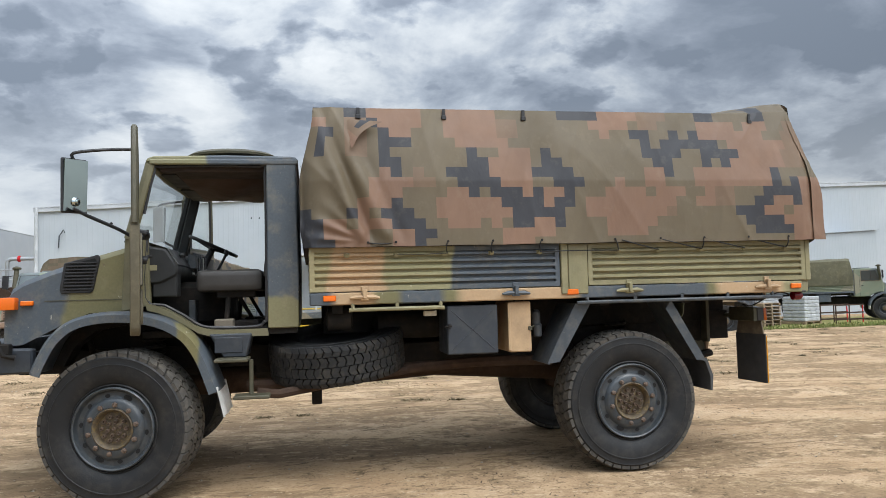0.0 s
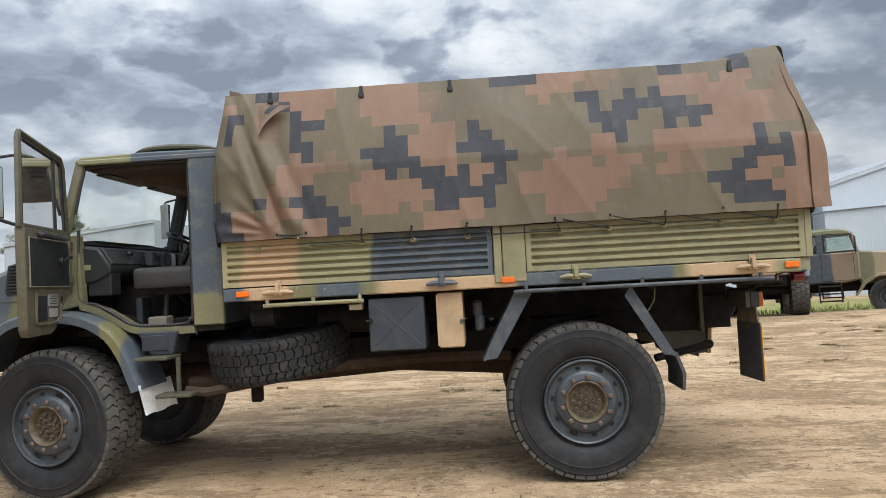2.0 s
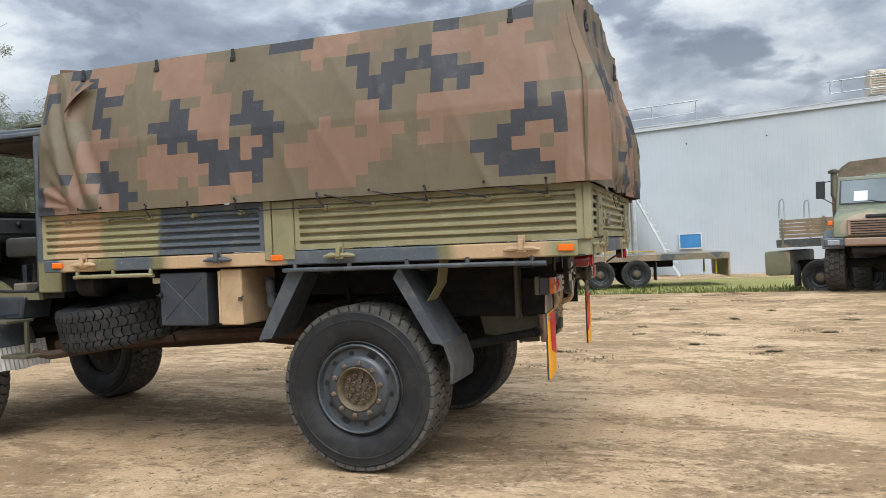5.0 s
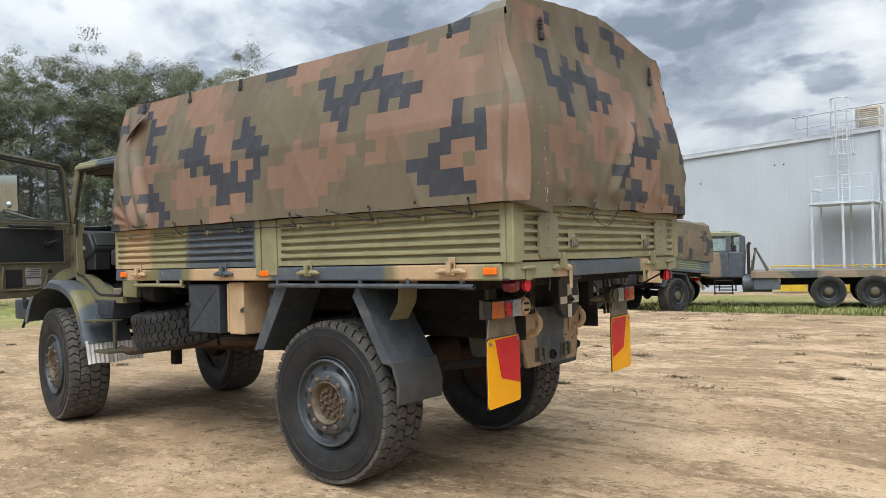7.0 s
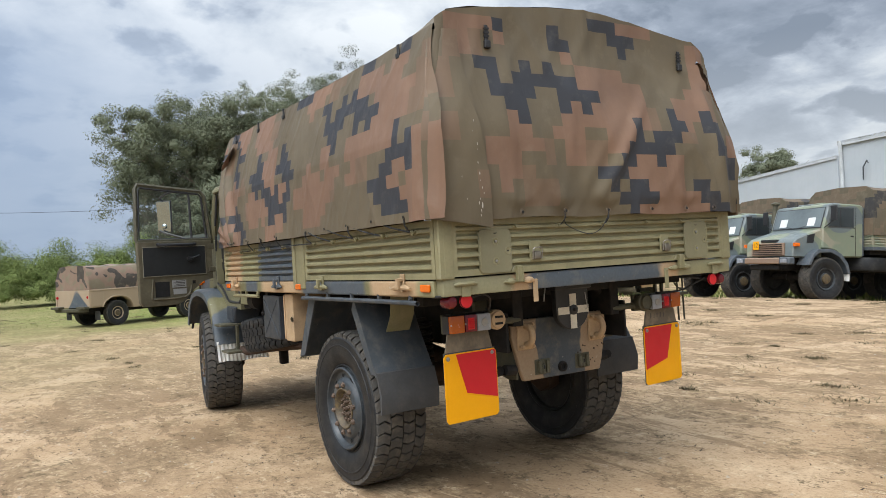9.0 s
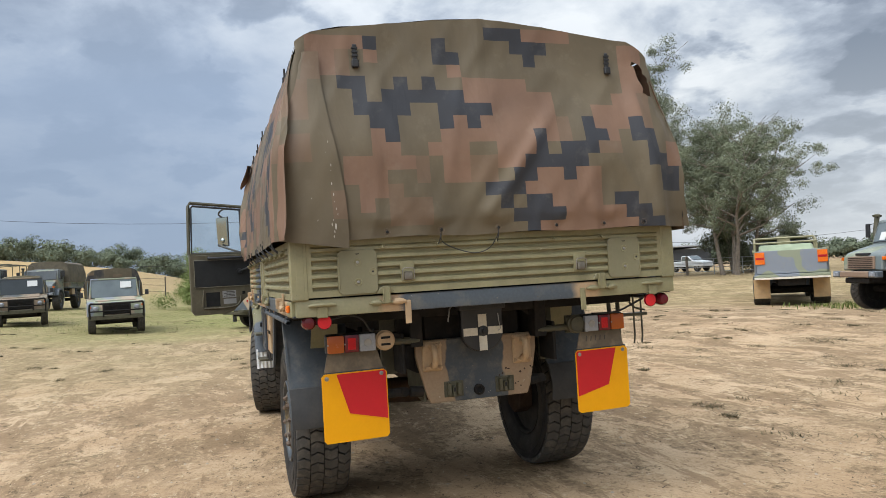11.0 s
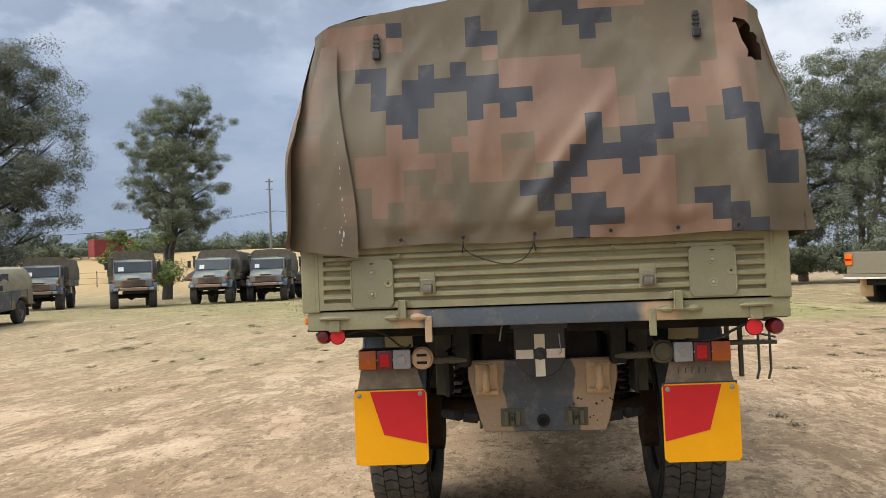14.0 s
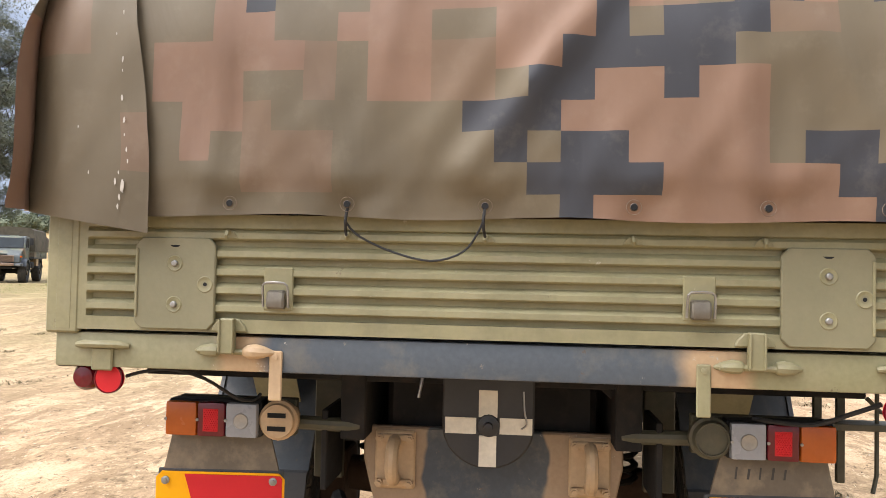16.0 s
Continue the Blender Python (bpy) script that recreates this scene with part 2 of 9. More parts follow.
def glassy(name, tint=(0.9, 0.95, 0.93)):
    """Thin clear glass, mostly see-through, with dust on it."""
    m = bpy.data.materials.new(name)
    m.use_nodes = True
    t = m.node_tree
    t.nodes.clear()
    out, mixer, clear, gloss = [t.nodes.new(k) for k in ("ShaderNodeOutputMaterial", "ShaderNodeMixShader", "ShaderNodeBsdfTransparent", "ShaderNodeBsdfGlossy")]
    fres = t.nodes.new("ShaderNodeFresnel")
    fres.inputs["IOR"].default_value = 1.5
    clear.inputs["Color"].default_value = (*tint, 1)
    gloss.inputs["Roughness"].default_value = 0.04
    t.links.new(fres.outputs[0], mixer.inputs[0])
    t.links.new(clear.outputs[0], mixer.inputs[1])
    t.links.new(gloss.outputs[0], mixer.inputs[2])
    haze_mix, film = t.nodes.new("ShaderNodeMixShader"), t.nodes.new("ShaderNodeBsdfDiffuse")
    film.inputs["Color"].default_value = (0.5, 0.47, 0.42, 1)
    nz, tc, rp = t.nodes.new("ShaderNodeTexNoise"), t.nodes.new("ShaderNodeTexCoord"), t.nodes.new("ShaderNodeValToRGB")
    nz.inputs["Scale"].default_value, nz.inputs["Detail"].default_value = 3.0, 7.0
    rp.color_ramp.elements[0].position, rp.color_ramp.elements[0].color = 0.4, (0.03, 0.03, 0.03, 1)
    rp.color_ramp.elements[1].position, rp.color_ramp.elements[1].color = 0.75, (0.16, 0.16, 0.16, 1)
    t.links.new(tc.outputs["Object"], nz.inputs["Vector"])
    t.links.new(nz.outputs[0], rp.inputs[0])
    t.links.new(rp.outputs[0], haze_mix.inputs[0])
    t.links.new(mixer.outputs[0], haze_mix.inputs[1])
    t.links.new(film.outputs[0], haze_mix.inputs[2])
    t.links.new(haze_mix.outputs[0], out.inputs["Surface"])
    return m


M_GREEN, M_BROWN, M_BLACK = canvas("canvas_green", (0.124, 0.097, 0.060)), canvas("canvas_brown", (0.193, 0.114, 0.074)), canvas("canvas_black", (0.036, 0.037, 0.042))
M_FADED = canvas("canvas_faded", (0.156, 0.103, 0.065))
M_OLIVE = plain("olive_paint", (0.232, 0.208, 0.110), 0.5, chips=0.6, dirt=(0.30, 0.26, 0.17), dirt_amount=0.3)
# dark olive parts, and olive brackets with their shade put into the colour
M_OLIVE_D = plain("dark_and_shaded_olive", (0.065, 0.06, 0.035), 0.6, dirt=(0.2, 0.155, 0.10), dirt_amount=0.25)
M_TAN = plain("tan_paint", TAN, 0.55, chips=0.6, dirt=(0.25, 0.17, 0.1), dirt_amount=0.4)
M_SLATE = plain("slate_paint", SLATE, 0.5, chips=0.5, dirt=(0.2, 0.19, 0.17), dirt_amount=0.35)
M_CHASSIS = plain("chassis_black", (0.011, 0.010, 0.009), 0.8, spec=0.3, dirt=(0.045, 0.032, 0.022), dirt_amount=0.45)
M_RUST = plain("rusty_brown", (0.045, 0.027, 0.018), 0.85, spec=0.3, dirt=(0.10, 0.062, 0.038))
M_TYRE = plain("tyre_rubber", (0.013, 0.0135, 0.0142), 0.58, dirt=(0.085, 0.077, 0.064), dirt_amount=0.32, spec=0.35, scale=3.5, grain=110, bump=0.3)
M_TREAD = plain("tread_rubber", (0.066, 0.061, 0.054), 0.8, spec=0.25, dirt=(0.17, 0.145, 0.11), dirt_amount=0.55, scale=5)
M_TREAD_D = plain("spare_tread_rubber", (0.020, 0.020, 0.020), 0.75, spec=0.3, dirt=(0.10, 0.085, 0.065), dirt_amount=0.45, scale=5)
M_RIM = plain("rim_paint", (0.036, 0.043, 0.049), 0.38, dirt=(0.13, 0.12, 0.10), dirt_amount=0.35, scale=9)
M_HUB = plain("hub_tan", (0.082, 0.060, 0.036), 0.6, dirt=(0.25, 0.17, 0.045), dirt_amount=0.6, scale=16)
M_NUT = plain("nut_rust", (0.125, 0.085, 0.060), 0.65, 0.1, scale=30, vary=0.4)
M_HOLE = plain("dark_void", (0.006, 0.006, 0.006), 0.9)
M_GUARD = plain("guard_grey", (0.050, 0.059, 0.068), 0.6, chips=0.4, dirt=(0.17, 0.15, 0.12), dirt_amount=0.4)
M_RUBBER = plain("flap_rubber", (0.048, 0.049, 0.050), 0.75, dirt=(0.12, 0.10, 0.075), dirt_amount=0.2)
M_WHITE_FLAP = plain("white_plate", (0.80, 0.79, 0.76), 0.55, dirt=(0.5, 0.44, 0.36), dirt_amount=0.35)
M_YELLOW = plain("retro_yellow", (0.82, 0.36, 0.0), 0.5, vary=0.06, spec=0.3, bump=0.03)
M_RED = plain("retro_red", (0.54, 0.018, 0.022), 0.5, vary=0.08, bump=0.03, spec=0.25)
M_ORANGE_L = plain("amber_lens", (0.72, 0.14, 0.01), 0.18, vary=0.15, bump=0.05)
M_AMBER_D = plain("deep_amber_lens", (0.40, 0.085, 0.008), 0.2, vary=0.2, bump=0.05)
M_RED_L = plain("red_lens", (0.38, 0.008, 0.012), 0.15, vary=0.2, bump=0.05)
M_DRED_L = plain("dark_red_lens", (0.12, 0.006, 0.012), 0.12, vary=0.2, bump=0.05)
M_WHITE_L = plain("clear_lens", (0.27, 0.28, 0.30), 0.25, vary=0.2)
M_CREAM = plain("cream_paint", (0.66, 0.60, 0.48), 0.6, dirt=(0.3, 0.25, 0.18), dirt_amount=0.3)
M_BLACK_P = plain("black_plastic", (0.018, 0.018, 0.019), 0.5, vary=0.3)
M_STEEL = plain("worn_steel", (0.32, 0.31, 0.29), 0.4, 0.8, scale=12)
M_MIRROR = Nodes("mirror_glass").done((0.42, 0.46, 0.45), 0.05, 1.0)
M_DOOR = plain("door_olive", (0.092, 0.080, 0.050), 0.5, dirt=(0.25, 0.21, 0.14), dirt_amount=0.3)
M_PIPING = plain("panel_piping", (0.17, 0.155, 0.115), 0.6)
M_SEAT = plain("seat_vinyl", (0.034, 0.031, 0.028), 0.55, scale=8)
M_DASH = plain("dash_grey", (0.011, 0.012, 0.012), 0.65)
M_LINER = plain("headliner", (0.040, 0.026, 0.020), 0.85)
M_LINING = plain("brown_lining", (0.085, 0.046, 0.032), 0.85, scale=4, vary=0.3)
M_ROPE = plain("black_rope", (0.02, 0.02, 0.02), 0.8)
M_PAPER = plain("paper_label", (0.62, 0.62, 0.60), 0.7, vary=0.08, bump=0.02)
# grey of the door labels, also the painted sky reflection on a mirror
M_LABEL_G = plain("grey_label_sky_reflection", (0.26, 0.26, 0.25), 0.6, vary=0.1, bump=0.02)
M_INK = plain("ink", (0.05, 0.045, 0.04), 0.8)
M_GLASS = glassy("window_glass")
# opaque far glass with a pale sky reflection mixed into its base colour
M_GLASS_BG = plain("far_glass_pale_reflection", (0.13, 0.155, 0.16), 0.06, vary=0.3, scale=1.2, bump=0.0, spec=0.9)
M_CAB = striped("cab_paint", "X", -4.8, -2.4, [(-4.27, SLATE), (-3.95, OLIVE), (-3.1, OLIVE), (-2.4, SLATE)], 0.12, 1.4)
M_PILLAR_R = striped("rear_pillar_paint", "Z", 1.2, 2.6, [(1.45, (0.19, 0.175, 0.09)), (2.6, SLATE)], 0.08, 2.2)
M_ROOF = striped("cab_roof_paint", "X", -3.9, -2.4, [(-3.22, (0.20, 0.19, 0.10)), (-2.4, SLATE)], 0.08, 1.5)
M_FENDER = striped("fender_paint", "X", -4.6, -3.0, [(-3.48, SLATE), (-3.30, OLIVE), (-3.0, SLATE)], 0.08, 2.0)
M_SIDE1 = striped("tray_side_paint", "X", -2.6, -0.5, [(-2.36, (0.29, 0.25, 0.13)), (-1.95, TAN), (-1.42, (0.255, 0.235, 0.125)), (-0.5, SLATE)], 0.07, 2.0)
M_RAIL = striped("tray_rail_paint", "X", -2.6, 1.6, [(-2.33, SLATE), (-2.03, TAN), (-1.85, OLIVE), (-1.5, SLATE), (-1.38, OLIVE), (-0.45, TAN), (0.62, SLATE), (0.72, OLIVE), (1.3, TAN), (1.6, (0.255, 0.235, 0.125))], 0.04, 2.5)
M_TAIL = striped("tail_rail_paint", "Y", -1.3, 1.3, [(-0.70, (0.25, 0.232, 0.132)), (-0.575, TAN), (0.52, SLATE), (0.66, TAN), (1.3, (0.255, 0.235, 0.125))], 0.05, 3.0)
# tan fields darkened: the shade under the tail beam is in the colour
M_XMEM = striped("shaded_rear_plate_paint", "Y", -0.5, 0.5, [(-0.20, (0.27, 0.185, 0.112)), (0.17, (0.045, 0.055, 0.066)), (0.5, (0.29, 0.198, 0.12))], 0.10, 2.5)
M_CAMO_G = patchy("camo_green_paint", 0.8, 0.45, ((0.13, 0.155, 0.155), (0.19, 0.215, 0.15), (0.27, 0.25, 0.18)))
M_CAMO_T = patchy("camo_tan_paint", 0.6, 0.55, (SLATE, (0.35, 0.262, 0.175), (0.20, 0.185, 0.10)), (0.42, 0.62))
M_STITCH_P = plain("bare_cloth", (0.46, 0.42, 0.36), 0.8, scale=40, vary=0.3)
M_STITCH = plain("pale_stitching", (0.19, 0.14, 0.10), 0.8, scale=60, vary=0.5)
M_BGCANVAS = blocky_canvas("far_canvas")
M_BGCANVAS_B = plain("far_canvas_brown", (0.115, 0.094, 0.062), 0.85, scale=1.6, vary=0.35, dirt=(0.05, 0.043, 0.032), dirt_amount=0.6, bump=0.4)
M_BGCANVAS_O = plain("far_canvas_olive", (0.098, 0.09, 0.052), 0.85, scale=2.0, dirt=(0.2, 0.17, 0.1))

M_PLATE = plain("plate_olive", (0.19, 0.172, 0.098), 0.5, dirt=(0.25, 0.21, 0.13), dirt_amount=0.25, vary=0.12)
M_CATCH = plain("catch_steel", (0.15, 0.13, 0.10), 0.5, 0.35, scale=20, vary=0.35)
M_EYELET = plain("eyelet_brass", (0.10, 0.075, 0.055), 0.55, 0.4, scale=30)
M_CAMO_B = patchy("camo_brown_paint", 0.8, 0.55, ((0.06, 0.065, 0.066), (0.155, 0.125, 0.08), (0.22, 0.16, 0.105)), (0.47, 0.56))
M_CAMO_O = patchy("camo_olive_paint", 0.75, 0.5, ((0.115, 0.13, 0.085), (0.17, 0.168, 0.10), (0.26, 0.20, 0.13)), (0.46, 0.60))
# darker copy of the far glass, for panes that reflect less bright sky
M_GLASS_DK = plain("far_dark_glass", (0.035, 0.042, 0.044), 0.07, vary=0.3, scale=1.2, bump=0.0, spec=0.6)
M_CAMO_P = patchy("camo_pale_paint", 0.9, 0.5, ((0.19, 0.21, 0.24), (0.23, 0.25, 0.17), (0.36, 0.28, 0.20)), (0.46, 0.56))
M_PALE_G = plain("pale_green_paint", (0.24, 0.28, 0.17), 0.55, scale=2.0)
M_LID = plain("lid_grey", (0.026, 0.026, 0.025), 0.55, vary=0.12)
M_SLATE_D = plain("locker_slate", (0.025, 0.031, 0.039), 0.5, dirt=(0.10, 0.095, 0.085), dirt_amount=0.25)
M_PILLAR = plain("pillar_olive", (0.145, 0.132, 0.073), 0.5, dirt=(0.10, 0.09, 0.05), dirt_amount=0.3)

# ---- mesh helpers ----
def box(bm, x0, x1, y0, y1, z0, z1, bevel=0.0, seg=1):
    vs = [bm.verts.new((x, y, z)) for x in (x0, x1) for y in (y0, y1) for z in (z0, z1)]
    fs = [bm.faces.new([vs[i] for i in f]) for f in ((0, 1, 3, 2), (4, 6, 7, 5), (0, 4, 5, 1), (2, 3, 7, 6), (0, 2, 6, 4), (1, 5, 7, 3))]
    if bevel:
        es = list({e for f in fs for e in f.edges})
        bmesh.ops.bevel(bm, geom=es, offset=bevel, segments=seg, affect="EDGES", profile=0.6)
    return vs


def prism(bm, poly, which, a, b, bevel=0.0):
    """A polygon drawn in the two other axes (in xyz order), carried from a to b along the named axis."""
    k = "xyz".index(which)

    def place(p, d):
        q = list(p)
        q.insert(k, d)
        return bm.verts.new(q)

    lo, hi = [place(p, a) for p in poly], [place(p, b) for p in poly]
    n = len(poly)
    fs = [bm.faces.new(lo), bm.faces.new(hi[::-1])]
    fs += [bm.faces.new((lo[i], hi[i], hi[(i + 1) % n], lo[(i + 1) % n])) for i in range(n)]
    bmesh.ops.recalc_face_normals(bm, faces=fs)
    if bevel:
        es = list({e for f in fs for e in f.edges})
        bmesh.ops.bevel(bm, geom=es, offset=bevel, segments=1, affect="EDGES")


def tube(bm, pts, r, seg=8, ends=True):
    """A round bar along a line of points; r is one radius, or one for each point."""
    pts = [Vector(p) for p in pts]
    rs = r if isinstance(r, (list, tuple)) else [r] * len(pts)
    rings, side = [], None
    for i, p in enumerate(pts):
        d = (pts[min(i + 1, len(pts) - 1)] - pts[max(i - 1, 0)]).normalized()
        if side is None:
            side = d.cross(Vector((0, 0, 1)) if abs(d.z) < 0.9 else Vector((1, 0, 0))).normalized()
        else:
            side = (side - d * side.dot(d)).normalized()
        other = d.cross(side)
        rings.append([bm.verts.new(p + (side * math.cos(a) + other * math.sin(a)) * rs[i]) for a in (2 * math.pi * k / seg for k in range(seg))])
    for a, b in zip(rings, rings[1:]):
        for k in range(seg):
            bm.faces.new((a[k], a[(k + 1) % seg], b[(k + 1) % seg], b[k]))
    if ends:
        bm.faces.new(rings[0][::-1]), bm.faces.new(rings[-1])


def lathe(bm, profile, centre, which="y", seg=32, closed=False):
    """Turns a profile of (radius, height along the axis) round the axis through centre."""
    c = Vector(centre)
    rings = []
    for r, h in profile:
        ring = []
        for k in range(seg):
            a = 2 * math.pi * k / seg
            u, v = r * math.cos(a), r * math.sin(a)
            ring.append(bm.verts.new(c + Vector({"y": (u, h, v), "x": (h, u, v), "z": (u, v, h)}[which])))
        rings.append(ring)
    pairs = list(zip(rings, rings[1:])) + ([(rings[-1], rings[0])] if closed else [])
    fs = []
    for a, b in pairs:
        for k in range(seg):
            fs.append(bm.faces.new((a[k], a[(k + 1) % seg], b[(k + 1) % seg], b[k])))
    if not closed:
        fs.append(bm.faces.new(rings[0][::-1])), fs.append(bm.faces.new(rings[-1]))
    bmesh.ops.recalc_face_normals(bm, faces=fs)


def disc(bm, centre, r, depth, which="x", seg=20):
    lathe(bm, [(r * 0.94, 0), (r, depth * 0.2), (r, depth * 0.8), (r * 0.94, depth)], centre, which, seg)


def part(name, bm, material, parent=None, label="", sharp=32.0):
    """Links a bmesh as one mesh object under a thing or a part."""
    me = bpy.data.meshes.new(name)
    bm.to_mesh(me)
    bm.free()
    for p in me.polygons:
        p.use_smooth = True
    me.set_sharp_from_angle(angle=radians(sharp))
    for m in material if isinstance(material, (list, tuple)) else [material]:
        me.materials.append(m)
    ob = new(name, me)
    ob.parent = parent
    return tagged(ob, label)


def shape(name, material, parent, build, label="", sharp=32.0):
    bm = bmesh.new()
    build(bm)
    return part(name, bm, material, parent, label, sharp)


def thing(name, label, category, group="", kind=""):
    return tagged(new(name), label, category, group, kind)


def raw(name, verts, faces, material, parent=None, label=""):
    me = bpy.data.meshes.new(name)
    me.from_pydata(verts, [], faces)
    for m in material if isinstance(material, (list, tuple)) else [material]:
        me.materials.append(m)
    ob = new(name, me)
    ob.parent = parent
    return tagged(ob, label)


def ease(v):
    v = min(max(v, 0.0), 1.0)
    return v * v * (3 - 2 * v)


def ground_z(x, y):
    """The lie of the land: level by the truck, falling to the sheds, rising to the western field."""
    z = -0.50 * ease((y - 9) / 13) * ease((x + 33) / 12) + (0.2 * math.exp(-((y - 12.5) / 3.5) ** 2) * ease((x + 16) / 8) if y > 0 else 0.0) + 0.58 * ease((-y - 1) / 12) * ease((-x - 6) / 14)
    r = math.hypot(x, y)
    if x < 0:
        west = ease((-x - 55) / 60) * ease((20 - y) / 60)
        z += 6.6 * west
    z += 0.03 + 0.035 * noise.noise(Vector((x * 0.22, y * 0.22, 0.3)))
    if r < 24:
        z += 0.014 * noise.noise(Vector((x * 1.3, y * 1.3, 4.0))) + 0.011 * noise.noise(Vector((x * 3.4, y * 3.4, 7.0))) - 0.010 * max(0.0, noise.noise(Vector((x * 2.1, y * 2.1, 11.0))) - 0.15)
    if math.hypot(x + 1.9, y * 1.2) < 4.5:
        z = 0.03 + (z - 0.03) * 0.3
    return z


# ---- ground ----
def ground_material():
    n = Nodes("dry_ground")
    big, mid = n.noise(0.11, 6, 0.6, 0.6), n.noise(0.6, 7, 0.62, 0.4)
    fine, grit = n.noise(6, 9, 0.75), n.noise(45, 5, 0.75)
    drag = n.noise(1.1, 8, 0.7, 0.5, n.stretch((0.45, 1.5, 1)))
    clod = n.noise(2.6, 9, 0.78, 0.3)
    dirt = n.ramp(mid, [(0.30, (0.31, 0.212, 0.127)), (0.46, (0.412, 0.298, 0.187)), (0.62, (0.482, 0.366, 0.244))])
    dirt = n.mix(n.ramp(grit, [(0.40, 0.55), (0.52, 0.0)]), dirt, (0.27, 0.19, 0.117))
    # trodden straw and soil: ragged patches, drawn out along the wheel tracks
    ragged = n.noise(0.95, 14, 0.74, 0.35, n.stretch((0.62, 1.25, 1)))
    straw = n.ramp(n.noise(11, 8, 0.8), [(0.38, (0.105, 0.074, 0.043)), (0.47, (0.215, 0.150, 0.090)), (0.56, (0.30, 0.222, 0.136)), (0.66, (0.44, 0.35, 0.225))])
    col = n.mix(n.ramp(ragged, [(0.485, 0.0), (0.515, 0.85)]), dirt, straw)
    col = n.mix(n.ramp(n.math("ADD", n.math("MULTIPLY", big, 0.5), n.math("MULTIPLY", clod, 0.5)), [(0.50, 0.0), (0.54, 0.6)]), col, (0.245, 0.172, 0.105))
    col = n.mix(n.ramp(drag, [(0.53, 0.0), (0.56, 0.75)]), col, (0.205, 0.140, 0.083))
    # crumbs of soil, dark litter, bleached stalks
    crumb = n.noise(7.5, 12, 0.82, 0.2, n.stretch((0.8, 1.4, 1)))
    col = n.mix(n.ramp(crumb, [(0.395, 0.85), (0.43, 0.0)]), col, (0.085, 0.060, 0.036))
    col = n.mix(n.ramp(crumb, [(0.575, 0.0), (0.60, 0.7)]), col, (0.53, 0.43, 0.30))
    col = n.mix(n.ramp(n.noise(2.3, 14, 0.84, 0.2), [(0.575, 0.0), (0.595, 0.75)]), col, (0.10, 0.075, 0.042))
    col = n.mix(n.ramp(n.noise(30, 6, 0.8), [(0.37, 0.7), (0.43, 0.0)]), col, (0.11, 0.078, 0.047))
    # green grass along the sheds and to the west, dry gold field beyond
    x, y = n.axis("X"), n.axis("Y")
    wob = n.math("MULTIPLY", n.math("SUBTRACT", n.noise(0.25, 5), 0.5), 9.0)
    north = n.ramp(n.math("DIVIDE", n.math("ADD", y, wob), 40.0), [(0.47, 0.0), (0.53, 0.85), (0.70, 0.7), (0.76, 0.0)])
    north = n.math("MULTIPLY", north, n.ramp(n.math("DIVIDE", n.math("ADD", n.math("ADD", x, 40.0), wob), 80.0), [(0.25, 0.0), (0.32, 1.0)]))
    west = n.ramp(n.math("DIVIDE", n.math("ADD", n.math("MULTIPLY", x, -1.0), wob), 80.0), [(0.19, 0.0), (0.245, 0.75), (0.30, 1.0), (0.9, 0.9), (1.0, 0.25)])
    west = n.math("MULTIPLY", west, n.ramp(n.math("DIVIDE", n.math("ADD", n.math("ADD", y, 40.0), wob), 80.0), [(0.15, 0.25), (0.35, 0.45), (0.46, 0.85), (0.53, 1.0), (0.58, 1.0), (0.66, 0.2)]))
    lawn = n.ramp(fine, [(0.3, (0.085, 0.12, 0.026)), (0.5, (0.15, 0.195, 0.046)), (0.7, (0.25, 0.265, 0.095))])
    patch = n.ramp(n.noise(0.8, 8, 0.7), [(0.3, 0.35), (0.55, 1.0)])
    green = n.math("MULTIPLY", n.math("MAXIMUM", north, west), patch)
    col = n.mix(green, col, lawn)
    # trampled dry grass towards the south-west row
    south = n.math("MULTIPLY", n.ramp(n.math("DIVIDE", n.math("ADD", n.math("MULTIPLY", x, -1.0), wob), 80.0), [(0.05, 0.0), (0.14, 0.6), (0.40, 0.5)]), n.ramp(n.math("DIVIDE", n.math("ADD", n.math("ADD", y, 40.0), wob), 80.0), [(0.46, 1.0), (0.55, 0.0)]))
    col = n.mix(n.math("MULTIPLY", south, patch), col, n.ramp(fine, [(0.34, (0.12, 0.10, 0.048)), (0.5, (0.235, 0.195, 0.105)), (0.66, (0.36, 0.30, 0.18))]))
    gold = n.ramp(n.math("DIVIDE", n.math("MULTIPLY", x, -1.0), 200.0), [(0.30, 0.0), (0.36, 0.85)])
    gold = n.math("MULTIPLY", gold, n.ramp(n.math("DIVIDE", n.math("ADD", y, 100.0), 150.0), [(0.55, 1.0), (0.66, 0.0)]))
    col = n.mix(gold, col, n.ramp(fine, [(0.3, (0.30, 0.205, 0.095)), (0.7, (0.42, 0.31, 0.16))]))
    col = n.mix(1.0, col, (1.03, 0.985, 0.93), "MULTIPLY")
    n.bump(n.math("ADD", n.math("MULTIPLY", fine, 1.0), n.math("ADD", n.math("MULTIPLY", mid, 2.0), n.math("MULTIPLY", grit, 0.25))), 0.6, 0.02)
    return n.done(col, 0.95, 0, 0.15)


M_GROUND = ground_material()
steps = [-1500, -700, -400, -250, -180, -140, -110, -90, -75, -62] + [-52 + 4 * i for i in range(8)] + [-20 + 0.4 * i for i in range(20)] + [-12 + 0.125 * i for i in range(192)] + [12 + 0.4 * i for i in range(20)] + [20 + 3 * i for i in range(10)] + [52, 65, 85, 120, 180, 300, 600, 1500]
gv = [(x, y, ground_z(x, y)) for x in steps for y in steps]
gn = len(steps)
